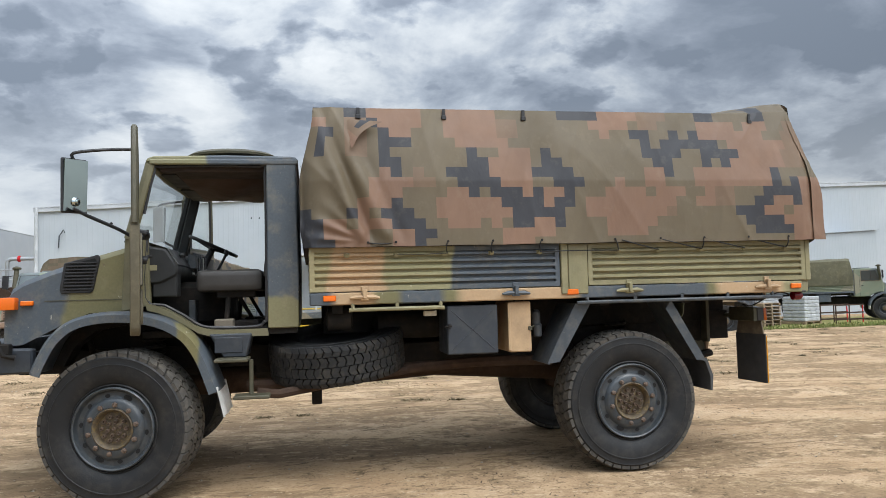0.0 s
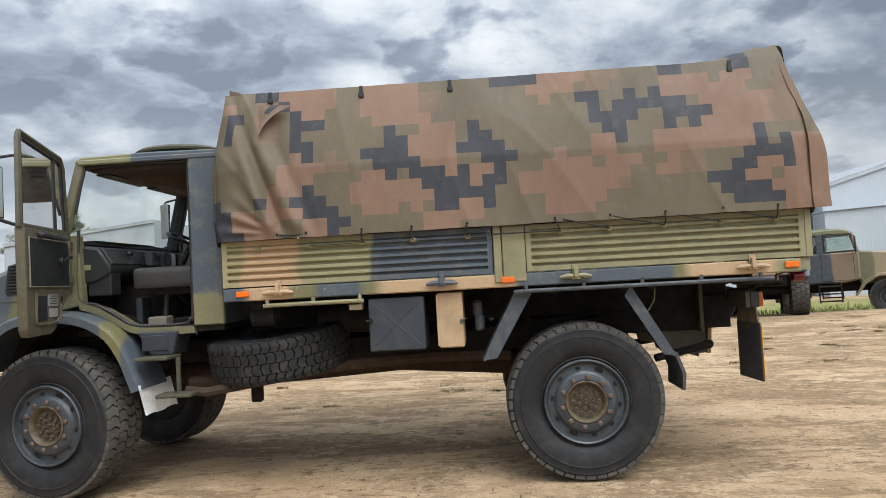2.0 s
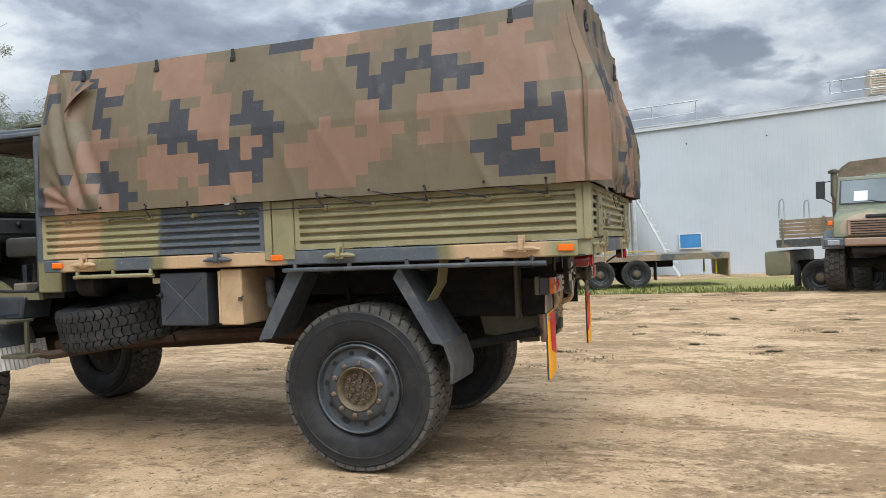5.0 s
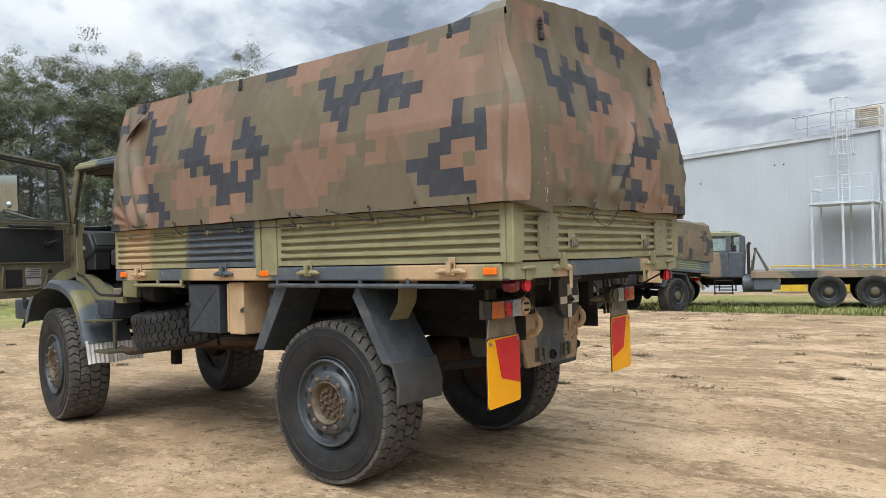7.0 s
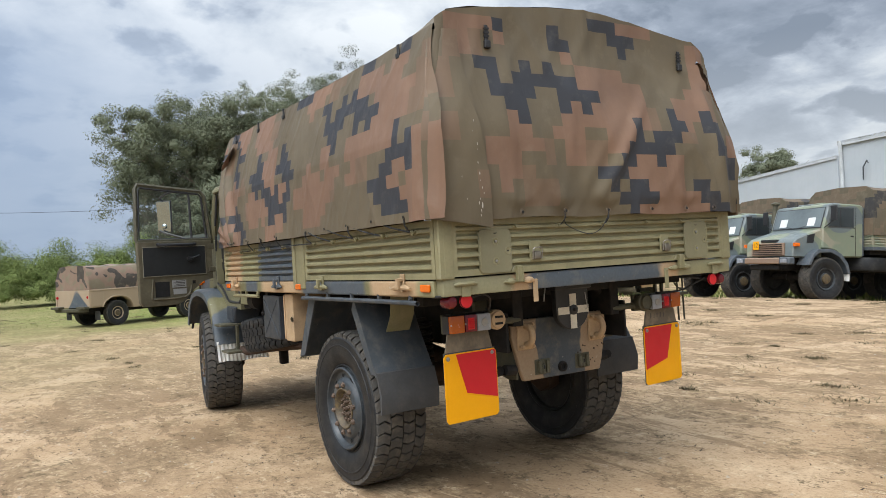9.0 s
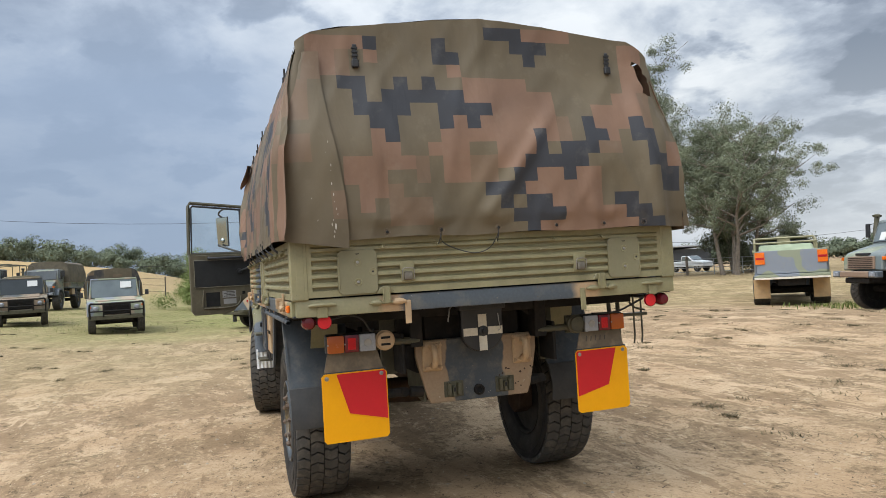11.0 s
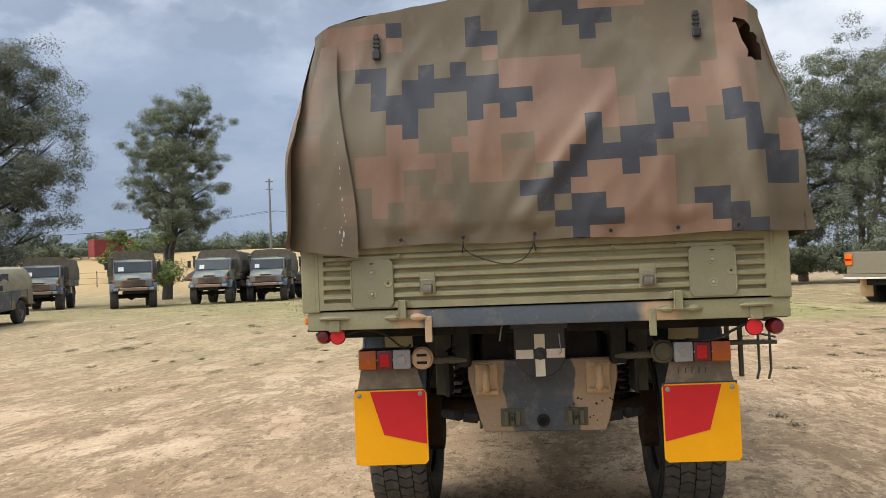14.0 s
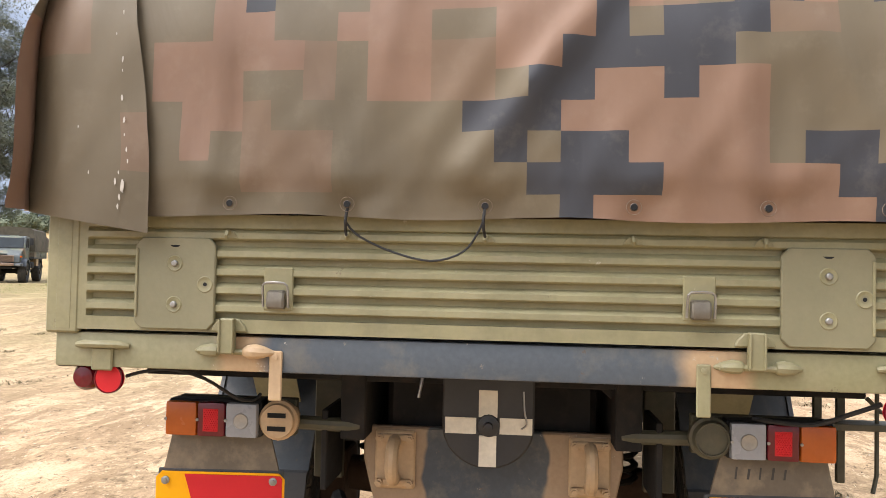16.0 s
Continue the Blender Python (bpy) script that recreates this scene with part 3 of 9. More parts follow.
gf = [(i * gn + j, (i + 1) * gn + j, (i + 1) * gn + j + 1, i * gn + j + 1) for i in range(gn - 1) for j in range(gn - 1)]
ground = raw("ground", gv, gf, M_GROUND)
for p in ground.data.polygons:
    p.use_smooth = True
tagged(ground, "dry tan dirt yard with straw and green grass edges", "ground", kind="structure")

# ---- the covered cargo truck ----
def smooth_path(pts, n=4):
    """Points along a rounded line through the given ones."""
    out = []
    for i in range(len(pts) - 1):
        p0, p1, p2, p3 = (Vector(pts[max(min(k, len(pts) - 1), 0)]) for k in (i - 1, i, i + 1, i + 2))
        for k in range(n):
            t = k / n
            out.append(0.5 * (2 * p1 + (p2 - p0) * t + (2 * p0 - 5 * p1 + 4 * p2 - p3) * t * t + (3 * p1 - p0 - 3 * p2 + p3) * t ** 3))
    return out + [Vector(pts[-1])]


def tyre_mesh(bm, r=0.555, half=0.185, rim=0.285, seg=64):
    side = [(rim, 0.72), (rim + 0.008, 0.86), (rim + 0.022, 0.91), (rim + 0.03, 0.88), (rim + 0.038, 0.92), (r * 0.66, 1.00), (r * 0.72, 1.045), (r * 0.80, 1.05), (r * 0.805, 1.065), (r * 0.82, 1.065), (r * 0.825, 1.045), (r * 0.88, 1.02), (r * 0.90, 1.03), (r * 0.915, 1.005), (r * 0.935, 0.90), (r * 0.95, 0.78)]
    prof = [(q, -half * w) for q, w in side] + [(r * 0.962, 0)] + [(q, half * w) for q, w in side[::-1]]
    lathe(bm, prof, (0, 0, 0), "y", seg)


def tread_mesh(bm, r=0.555, half=0.185, count=44):
    """Bowed blocks of tread in four interlocking rows, the outer ones wrapping over the shoulder."""
    pitch = 2 * math.pi / count
    for k in range(count):
        for row, (w0, w1, shift) in enumerate(((-1.0, -0.52, 0.0), (-0.49, -0.02, 0.5), (0.02, 0.49, 0.0), (0.52, 1.0, 0.5))):
            a0, da = pitch * (k + shift), pitch * (0.435 if row in (0, 3) else 0.44)
            rings = []
            for rr, grow in ((0.935, 1.06), (0.990, 0.93)):
                ring = []
                for s, f in ((-1, 0.0), (-1, 0.5), (-1, 1.0), (1, 1.0), (1, 0.5), (1, 0.0)):
                    w = w0 + (w1 - w0) * f
                    edge = row in (0, 3) and abs(w) > 0.9
                    q = r * (rr - (0.026 if edge else 0.0)) - (0.035 * r if edge and rr < 0.96 else 0)
                    bow = pitch * (0.30 if row in (0, 3) else 0.22) * (1 - (2 * f - 1) ** 2) * (1 if row < 2 else -1)
                    a = a0 + s * da * grow + bow
                    ring.append(bm.verts.new((q * math.cos(a), half * w * (0.985 if edge else 1), q * math.sin(a))))
                rings.append(ring)
            lo, hi = rings
            for i in range(6):
                bm.faces.new((lo[i], lo[(i + 1) % 6], hi[(i + 1) % 6], hi[i]))
            bm.faces.new((hi[0], hi[1], hi[4], hi[5])), bm.faces.new((hi[1], hi[2], hi[3], hi[4]))


def make_wheel(parent, x, y, z, out=-1, detail=True, name="wheel", steer=0.0):
    """A wheel with its outer face towards out (-1 or 1 along y)."""
    w = new(name)
    w.parent = parent
    w.matrix_basis = pose(x, y, z, 0, 0, steer) @ (pose(0, 0, 0) if out < 0 else pose(0, 0, 0, 0, 0, 180))
    shape("tyre", M_TYRE, w, tyre_mesh)
    shape("tread", M_TREAD, w, tread_mesh, sharp=20)
    h = -0.19

    def rim(bm):
        lathe(bm, [(0.292, h * 0.55), (0.294, h * 0.96), (0.286, h * 1.0), (0.276, h * 0.97), (0.270, h * 0.86), (0.262, h * 0.80), (0.246, h * 0.79), (0.222, h * 0.82), (0.206, h * 0.92),
                   (0.192, h * 0.96), (0.150, h * 0.97), (0.146, h * 0.5)], (0, 0, 0), "y", 48, True)

    shape("rim", M_RIM, w, rim, "grey painted steel rim")

    def hub(bm):
        lathe(bm, [(0.147, h * 0.70), (0.147, h * 0.99), (0.140, h * 1.01), (0.128, h * 0.95), (0.116, h * 0.74), (0.05, h * 0.72), (0.04, h * 0.74), (0.0005, h * 0.74)], (0, 0, 0), "y", 36)

    shape("hub", M_HUB, w, hub, "tan dusty hub")

    def spread(name, material, build, spots, label=""):
        """One mesh, shared by alike small pieces at the given places on the wheel."""
        first = shape(name, material, w, build, label)
        first.matrix_basis = spots[0]
        for m in spots[1:]:
            o = new(name, first.data)
            o.parent, o.matrix_basis = w, m

    if detail:
        ring = lambda count, rad, off, dy: [pose(rad * math.cos(a), dy, rad * math.sin(a), 0, -math.degrees(a), 0) for a in (2 * math.pi * k / count + off for k in range(count))]
        spread("wheel_nut", M_NUT, lambda bm: lathe(bm, [(0.019, h * 0.9), (0.019, h * 1.03), (0.013, h * 1.05), (0.011, h * 1.08), (0.0005, h * 1.085)], (0, 0, 0), "y", 6), ring(10, 0.172, 0.2, 0))
        spread("hub_stud", M_NUT, lambda bm: lathe(bm, [(0.0135, h * 0.72), (0.0135, h * 0.86), (0.012, h * 0.89), (0.0075, h * 0.89), (0.0065, h * 0.80), (0.0005, h * 0.80)], (0, 0, 0), "y", 10), ring(10, 0.086, 0.0, 0) + ring(6, 0.048, 0.3, 0) + [pose(0, 0, 0)])
        def vent(L, W):
            return lambda bm: bm.faces.new([bm.verts.new((W * math.cos(q), 0, L * math.sin(q))) for q in (2 * math.pi * i / 14 for i in range(14))])
        spots = ring(10, 0.234, 0.5, h * 0.822 - 0.0015)
        spread("vent_hole", M_HOLE, vent(0.019, 0.014), [m for k, m in enumerate(spots) if k not in (1, 6)])
        spread("vent_slot", M_HOLE, vent(0.033, 0.020), [spots[1], spots[6]])
    return w


def ribbed(bm, u0, u1, z0, z1, at, out, which, ribs=5, border=0.035, depth=0.024, thick=0.036):
    """A drop-side of pressed sheet: flat border, raised horizontal ribs. which: the axis that it runs along; out: the sign of its outer face."""
    zs = [(z0, 0), (z0 + border, 0)]
    pitch = (z1 - z0 - 2 * border) / ribs
    for k in range(ribs):
        a = z0 + border + pitch * k
        zs += [(a + pitch * 0.02, -depth), (a + pitch * 0.30, -depth), (a + pitch * 0.36, -0.001), (a + pitch * 0.44, 0.004), (a + pitch * 0.74, 0.003), (a + pitch * 0.92, -depth * 0.55)]
    zs += [(z1 - border, 0), (z1, 0)]

    def v(u, z, d):
        return bm.verts.new((u, at + out * d, z) if which == "x" else (at + out * d, u, z))

    us = (u0, u0 + border, u0 + border + 0.008, u1 - border - 0.008, u1 - border, u1)
    grid = [[v(u, z, 0 if i in (0, 1, 4, 5) else d) for z, d in zs] for i, u in enumerate(us)]
    fs = [bm.faces.new((grid[i][j], grid[i + 1][j], grid[i + 1][j + 1], grid[i][j + 1])) for i in range(5) for j in range(len(zs) - 1)]
    back = [v(u, z, -thick) for u, z in ((u0, z0), (u1, z0), (u1, z1), (u0, z1))]
    fs.append(bm.faces.new(back))
    left, right = grid[0], grid[-1]
    fs.append(bm.faces.new([*left, back[3], back[0]]))
    fs.append(bm.faces.new([*right, back[2], back[1]]))
    fs.append(bm.faces.new([*[g[0] for g in grid], back[1], back[0]]))
    fs.append(bm.faces.new([*[g[-1] for g in grid], back[2], back[3]]))
    bmesh.ops.recalc_face_normals(bm, faces=fs)


SIDE_X0, SIDE_DX, SIDE_Z0, SIDE_DZ = -2.564, 0.084, 1.799, 0.0785
SIDE = (
    "ggggkkbbbbbggbbbbbggggggkkkkbbbbmmmgggkkggggkkggggg",
    "bbggmmkbbbbggbbbbbmmgggggggbbbbgmmggggbbbbgbbbgggmm",
    "gkkgmmgkbbgggbbbbbmmggggggggbggkkggkgkbbbbbbbgggmmm",
    "gkggmmgkkkggggbbbbbgggggggggggggkgkkkkkkgbbbbbbbmmm",
    "gkggmmgkgggggggkggbbbgkgggggggggkkkkggkkkkbbbbbmmmm",
    "gggggggkkggggggkkbbbbgkkgggggggggkkgggkgkbbbbbbmmmg",
    "gggggggbkgmggkkkkbbbbkkkkgggggggbbkggbbbbbbbbkggggg",
    "ggggggbbbbmmggkkkkbbbggkkkgggbggbbgggbbbbbbbbkgkbbb",
    "ggggggbbbggggbbkgkkkbkbbkgggbbbbgbbbggbmmgggkkkkbbb",
    "gggggbbbkgggbbbbbbkkkkbkkgbbbbbbbbbggbbmmggkkbbkbbb",
    "kgggkbgkkkggbbbbbbbkkkkkggbbbbbbbbmggggggkkkbbgbbbb",
    "kkbbgbbbkkkggbbbgbgkkbbkggggbbbbbgggggggggkkkkbbbbb",
    "kkbbbbggbbkkggggggbbbbbgggggbbbbgggggggggggkkkkbbbb",
    "kkkbbbggbbkgggggggbbbggggggggggggggggggggggggggbbbb",
)
REAR_Y0, REAR_DY, REAR_Z0, REAR_DZ = -1.304, 0.0825, 1.806, 0.079
REAR = (
    "gggggggggggggggggggggggggggggggg",
    "ggggggggggggggggkkkbbbbggggggggg",
    "gggbbbbkggggkgggggkkkggggggbbggg",
    "gggbbmgbggggkkgggggkgggggggbbggg",
    "gggbbmgggggggbgggggggggggggbbggg",
    "gggggkkggkgkggbbbbbggggggggbbggg",
    "ggggggkgkkkkkkbbbbbbbgggggbbmggg",
    "ggggggkkkkggkkkkbbbbbgggbbbbmggg",
    "gggggggkkgggkbkbbbbbbmgkbbbkmggg",
    "gggggggbkgggbbbbbbbkbmgkkbgkkggg",
    "gggggggbbggbbbggbbbkgkkkmmggkgbb",
    "gggggbbbbbmgbbmmbbkkkkkgggggkkbb",
    "gggggbbbggmgbbmmgkkbbkbbgggggkkg",
    "ggggggbbmggggggkkkbbbbbbgggggkkg",
    "ggggggbgmmmgggggkgkkbbbbgkkggggg",
    "ggggggggmmmggggggkkkkbbbbbkkgggg",
    "ggggggggggggggggggkbbbbbbbbkkggg",
)
TARP_MATS = [M_GREEN, M_BROWN, M_BLACK, M_FADED]


def blocks(i, k, salt):
    """Colour of a cell where the frames show no pattern: clumps of square cells."""
    a = noise.noise(Vector((i * 0.31, k * 0.31, salt)))
    b = noise.noise(Vector((i * 0.17, k * 0.17, salt + 9)))
    return 2 if a > 0.33 else (1 if b > 0.10 else (3 if b > 0.02 else 0))


def fold(u, v, salt):
    """Slack in the cloth: broad waves and a few sharper drapes that run downwards."""
    a = noise.noise(Vector((u * 1.1, v * 0.7, salt))) * 0.018
    b = (1 - abs(noise.noise(Vector((u * 2.3 + v * 0.9, v * 0.6, salt + 3))))) ** 7 * 0.020
    c = (1 - abs(noise.noise(Vector((u * 4.1 - v * 1.6, v * 1.1, salt + 5))))) ** 9 * 0.010
    return a + b + c + noise.noise(Vector((u * 6, v * 4, salt + 7))) * 0.004


def side_y(z):
    """How far the side of the cover stands out at height z."""
    if z < 2.32:
        return 1.245 + 0.02 * (2.32 - z) / 0.5
    t = (z - 2.32) / 0.56
    return 1.245 - 0.115 * t - 0.02 * t ** 3


def sheet(bm, nu, nv, at, colour, sub=2):
    """A cloth of nu by nv printed cells, each split sub times; at(u, v) gives its place."""
    grid = [[bm.verts.new(at(i / sub, j / sub)) for j in range(nv * sub + 1)] for i in range(nu * sub + 1)]
    for i in range(nu * sub):
        for j in range(nv * sub):
            f = bm.faces.new((grid[i][j], grid[i + 1][j], grid[i + 1][j + 1], grid[i][j + 1]))
            f.material_index = colour(i // sub, j // sub)
    return grid


def tarpaulin(parent):
    cover = new("cover")
    cover.parent = parent
    tagged(cover, "camouflage canvas cover with a torn corner")
    nx, x0, x1 = len(SIDE[0]), SIDE_X0, SIDE_X0 + SIDE_DX * len(SIDE[0])
    nz = len(SIDE)
    hi = SIDE_Z0 + SIDE_DZ * nz

    def xs(u, z):
        """Along the truck: the ends lean in towards the top."""
        x = x0 + SIDE_DX * u
        x = x if x < 1.42 else 1.42 + (x - 1.42) * 0.92
        lean = 0.215 * ease((z - 2.15) / 0.8)
        if x > 1.2:
            x -= lean * (x - 1.2) / 0.5
        if x < -2.3:
            # the front edge leans back at the top and is drawn in again at the hem
            x += (0.075 * ease((z - 2.30) / 0.45) + 0.03 * ease((z - 2.6) / 0.3) + 0.018 * ease((2.0 - z) / 0.2)) * (-2.3 - x) / 0.26
        return x

    def top_z(y):
        a = abs(y) / 1.12
        return 3.075 - 0.125 * a ** 1.3 - 0.055 * max(0, (a - 0.86) / 0.14) ** 2

    def hoop_lift(x):
        """The last hoop stands a little higher than the rest."""
        return 0.045 * ease((x - 0.85) / 0.6)

    def near(u, v):
        z = SIDE_Z0 + SIDE_DZ * v
        x = xs(u, z)
        low = max(0.0, (1.90 - z) / 0.1)
        z += 0.03 * min(low, 1) * (1 + 0.4 * noise.noise(Vector((x * 2, 0, 1))))
        d = side_y(z) + fold(x, z, 1.0) * (0.40 + 0.45 * ease((-1.7 - x) / 0.4) + 0.35 * ease((x - 0.7) / 0.5))
        # the long slack drape behind the cab
        gap = x - (-2.391 + 0.354 * (2.795 - z))
        deep = (0.25 + 0.75 * ease((2.75 - z) / 0.4)) * (0.2 + 0.8 * ease((z - 1.83) / 0.12))
        if x < -1.5:
            d += deep * (0.032 * math.exp(-((gap + 0.055) / 0.05) ** 2) - 0.030 * math.exp(-((gap - 0.022) / 0.034) ** 2))
            crest = x - (-2.20 + 0.42 * max(0.0, 2.53 - z))
            d += deep * 0.036 * math.exp(-(crest / 0.062) ** 2) - deep * 0.012 * math.exp(-((crest - 0.11) / 0.05) ** 2)
        # folds that fan out from the laced eyelets by the front corner
        away, rise = -2.075 - x, z - 1.86
        r = math.hypot(away, rise)
        if away > -0.02 and r < 0.6:
            th = math.atan2(rise, away)
            for th0, wide, amp in ((0.10, 0.08, 0.016), (0.42, 0.10, 0.024), (0.75, 0.10, 0.014)):
                d += amp * math.exp(-((th - th0) / wide) ** 2) * ease((r - 0.07) / 0.16) * (1 - ease((r - 0.28) / 0.25))
        if x < -2.38:
            d -= 0.13 * (1 - math.sqrt(max(0.0, 1 - (min(-2.38 - x, 0.16) / 0.165) ** 2)))
        if x > 1.5:
            d -= 0.05 * ease((x - 1.5) / 0.15)
        d += 0.014 * math.exp(-((z - 2.22) / 0.22) ** 2) * ease((x - 0.6) / 0.8)
        return (x, -d, z + 0.45 * hoop_lift(x) * ease((z - 2.6) / 0.3))

    bm = bmesh.new()
    sheet(bm, nx, nz, near, lambda i, k: "gbkm".index(SIDE[nz - 1 - k][i]), 6)
    side = part("near_side_sheet", bm, TARP_MATS, cover, sharp=50)

    def far(u, v):
        z = SIDE_Z0 + SIDE_DZ * v
        x = xs(u, z)
        x = min(x, 1.50 + (x - 1.50) * 0.45)
        return (x, side_y(z) + 0.002 + fold(x, z, 21.0), z)

    bm = bmesh.new()
    sheet(bm, nx, nz, far, lambda i, k: blocks(i, k, 31.0), 1)
    part("far_side_sheet", bm, TARP_MATS, cover, sharp=50)

    ny = 27

    def roof(u, v):
        y = -side_y(hi) + (2 * side_y(hi) + 0.03) * v / ny
        z = top_z(y) if abs(y) < 1.10 else hi - 0.002
        z = max(z, hi - 0.002) - 0.012 * math.sin(u * 1.05) ** 2 + fold(u * 0.08, y, 5.0) * 0.5
        x = xs(u, hi)
        z -= 0.05 * ease((abs(y) - 0.35) / 0.6) * (1 - ease((x - 0.85) / 0.6))
        return (x, y, (z if 0 < v < ny else hi) + hoop_lift(x) * (1.0 if 0 < v < ny else 0.45))

    bm = bmesh.new()
    sheet(bm, nx, ny, roof, lambda i, k: "gbkm".index(SIDE[0][i]) if k < 3 else blocks(i, k, 11.0), 1)
    part("roof_sheet", bm, TARP_MATS, cover, sharp=60)

    rz, ry = len(REAR), len(REAR[0])

    def rear(u, v):
        y = REAR_Y0 + REAR_DY * u
        z = REAR_Z0 + REAR_DZ * v
        half = side_y(min(z, 2.88)) + ((0.03 + 0.03 * ease((2.05 - z) / 0.25)) if y > 0 else 0.0)
        y = min(max(y, -half), half)
        crown = top_z(y) + 0.045
        if z > crown:
            z = crown
        x = 1.605 - 0.11 * ease((z - 2.25) / 0.7) - 0.03 * max(0, (1.92 - z)) / 0.12
        x += fold(y, z, 41.0) * 1.1 + 0.03 * ease((y + 0.1) / 0.7) * ease((2.7 - z) / 0.5)
        # a drawn crease towards the lacing, and the slack by the torn corner
        c = y - (-0.05 + 0.75 * max(0, z - 1.95))
        x += 0.030 * math.exp(-(c / 0.05) ** 2) * ease((2.75 - z) / 0.5) * ease((z - 1.86) / 0.1)
        c2 = y - (0.98 + 0.12 * (2.7 - z))
        x += 0.04 * math.exp(-(c2 / 0.06) ** 2) * ease((2.85 - z) / 0.3)
        c3 = y + 0.62 - 0.3 * max(0, 2.3 - z)
        x += 0.014 * math.exp(-(c3 / 0.05) ** 2) * ease((2.4 - z) / 0.3)
        # puckers fanning up from the laced eyelets
        for e in (-0.69, -0.365, -0.004, 0.37, 0.69):
            d, h = y - e, max(0.0, z - 1.854)
            if abs(d) < 0.45 and h < 0.6:
                x -= 0.010 * math.exp(-(d / 0.05) ** 2 - (h / 0.05) ** 2)
                for lean in (-0.75, -0.2, 0.45, 1.0):
                    x += 0.011 * math.exp(-((d - lean * h) / (0.022 + 0.10 * h)) ** 2) * math.exp(-h / 0.20) * ease(h / 0.07)
        x -= 0.05 * ease((abs(y) - 1.08) / 0.17)
        z += (0.017 + 0.005 * math.sin(y * 9)) * max(0.0, 1 - v)
        x += 0.010 * max(0.0, 1 - v / 0.9) ** 2 + (0.006 if v < 0.75 else 0.0)
        return (x, y, z)

    def rear_colour(i, k):
        return "gbkm".index(REAR[rz - 1 - k][i])

    bm = bmesh.new()
    grid = sheet(bm, ry, rz, rear, rear_colour, 3)
    tear = [(1.015, 2.885), (1.075, 2.87), (1.14, 2.74), (1.135, 2.66), (1.09, 2.655), (1.05, 2.74)]

    def torn(p):
        side = [(a[0] - p.y) * (b[1] - p.z) - (a[1] - p.z) * (b[0] - p.y) for a, b in zip(tear, tear[1:] + tear[:1])]
        return max(side) < 0.0

    for v in bm.verts:
        if 0.95 < v.co.y < 1.2 and 2.6 < v.co.z < 2.93:
            best = None
            for (ay, az), (by, bz) in zip(tear, tear[1:] + tear[:1]):
                f = min(max(((v.co.y - ay) * (by - ay) + (v.co.z - az) * (bz - az)) / ((by - ay) ** 2 + (bz - az) ** 2), 0.0), 1.0)
                q = (ay + (by - ay) * f, az + (bz - az) * f)
                d = math.hypot(v.co.y - q[0], v.co.z - q[1])
                if best is None or d < best[0]:
                    best = (d, q)
            if best[0] < 0.0145:
                v.co.y, v.co.z = best[1]
    gone = [f for f in bm.faces if torn(f.calc_center_median())]
    bmesh.ops.delete(bm, geom=gone, context="FACES")
    bmesh.ops.remove_doubles(bm, verts=bm.verts, dist=0.0008)
    part("rear_sheet", bm, TARP_MATS, cover, "rear canvas curtain, torn at an upper corner", sharp=50)

    def wrap(u, v):
        """The side sheet's free edge, folded round the rear corner and hanging."""
        z = 1.772 + 0.0795 * v
        s = u / 5
        edge = -0.885 - 0.10 * ease((z - 1.9) / 0.9)
        half = side_y(min(z, 2.88)) + 0.012 + 0.014 * math.exp(-((z - 2.24) / 0.24) ** 2)
        y = -half + (edge + half) * s
        x = 1.615 - 0.11 * ease((z - 2.25) / 0.7) + fold(y, z, 61.0) * 0.8 + 0.012 - 0.07 * (1 - s) ** 3
        return (x, y, min(z, top_z(y) + 0.038) + 0.06 * (1 - s) * max(0, 1 - v / 4))

    bm = bmesh.new()
    sheet(bm, 5, 14, wrap, lambda i, k: 3 if (k in (6, 7, 9, 10, 11) and i in (0, 1, 2)) or (k in (2, 3) and i > 3) or (k > 11 and i > 1) else 0)
    part("corner_flap", bm, TARP_MATS, cover, "faded canvas corner flap with worn spots", sharp=50)

    rnd = random.Random(3)
    spots = [(-0.975 + 0.035 * rnd.random() - 0.055 * ease((z - 1.9) / 0.9), z, rnd.uniform(0.004, 0.011)) for z in (1.84, 1.865, 1.88, 1.905, 1.93, 1.96, 1.99, 2.03, 2.07, 2.13, 2.2, 2.23, 2.3, 2.36)]
    for y, z, s in spots + [(-1.05, 1.93, 0.006), (-1.08, 2.05, 0.005), (-0.955, 1.895, 0.017)]:
        x = 1.615 - 0.11 * ease((z - 2.25) / 0.7) + fold(y, z, 61.0) * 0.8 + 0.0155
        ring = [(x, y + s * 0.35 * math.cos(a) * rnd.uniform(0.6, 1.2), z + s * math.sin(a) * rnd.uniform(0.6, 1.2)) for a in (2 * math.pi * i / 8 for i in range(8))]
        shape("worn_spot", M_STITCH_P, cover, lambda bm: bm.faces.new([bm.verts.new(p) for p in ring]))

    def front(u, v):
        z = SIDE_Z0 + SIDE_DZ * 15 * v / 15
        half = side_y(min(z, 2.88)) - 0.09
        return (xs(0, z) + 0.004, -half + 2 * half * u / 14, min(z, top_z(-half + 2 * half * u / 14)))

    bm = bmesh.new()
    sheet(bm, 14, 16, front, lambda i, k: blocks(i, k, 71.0), 1)
    part("front_sheet", bm, TARP_MATS, cover, sharp=50)

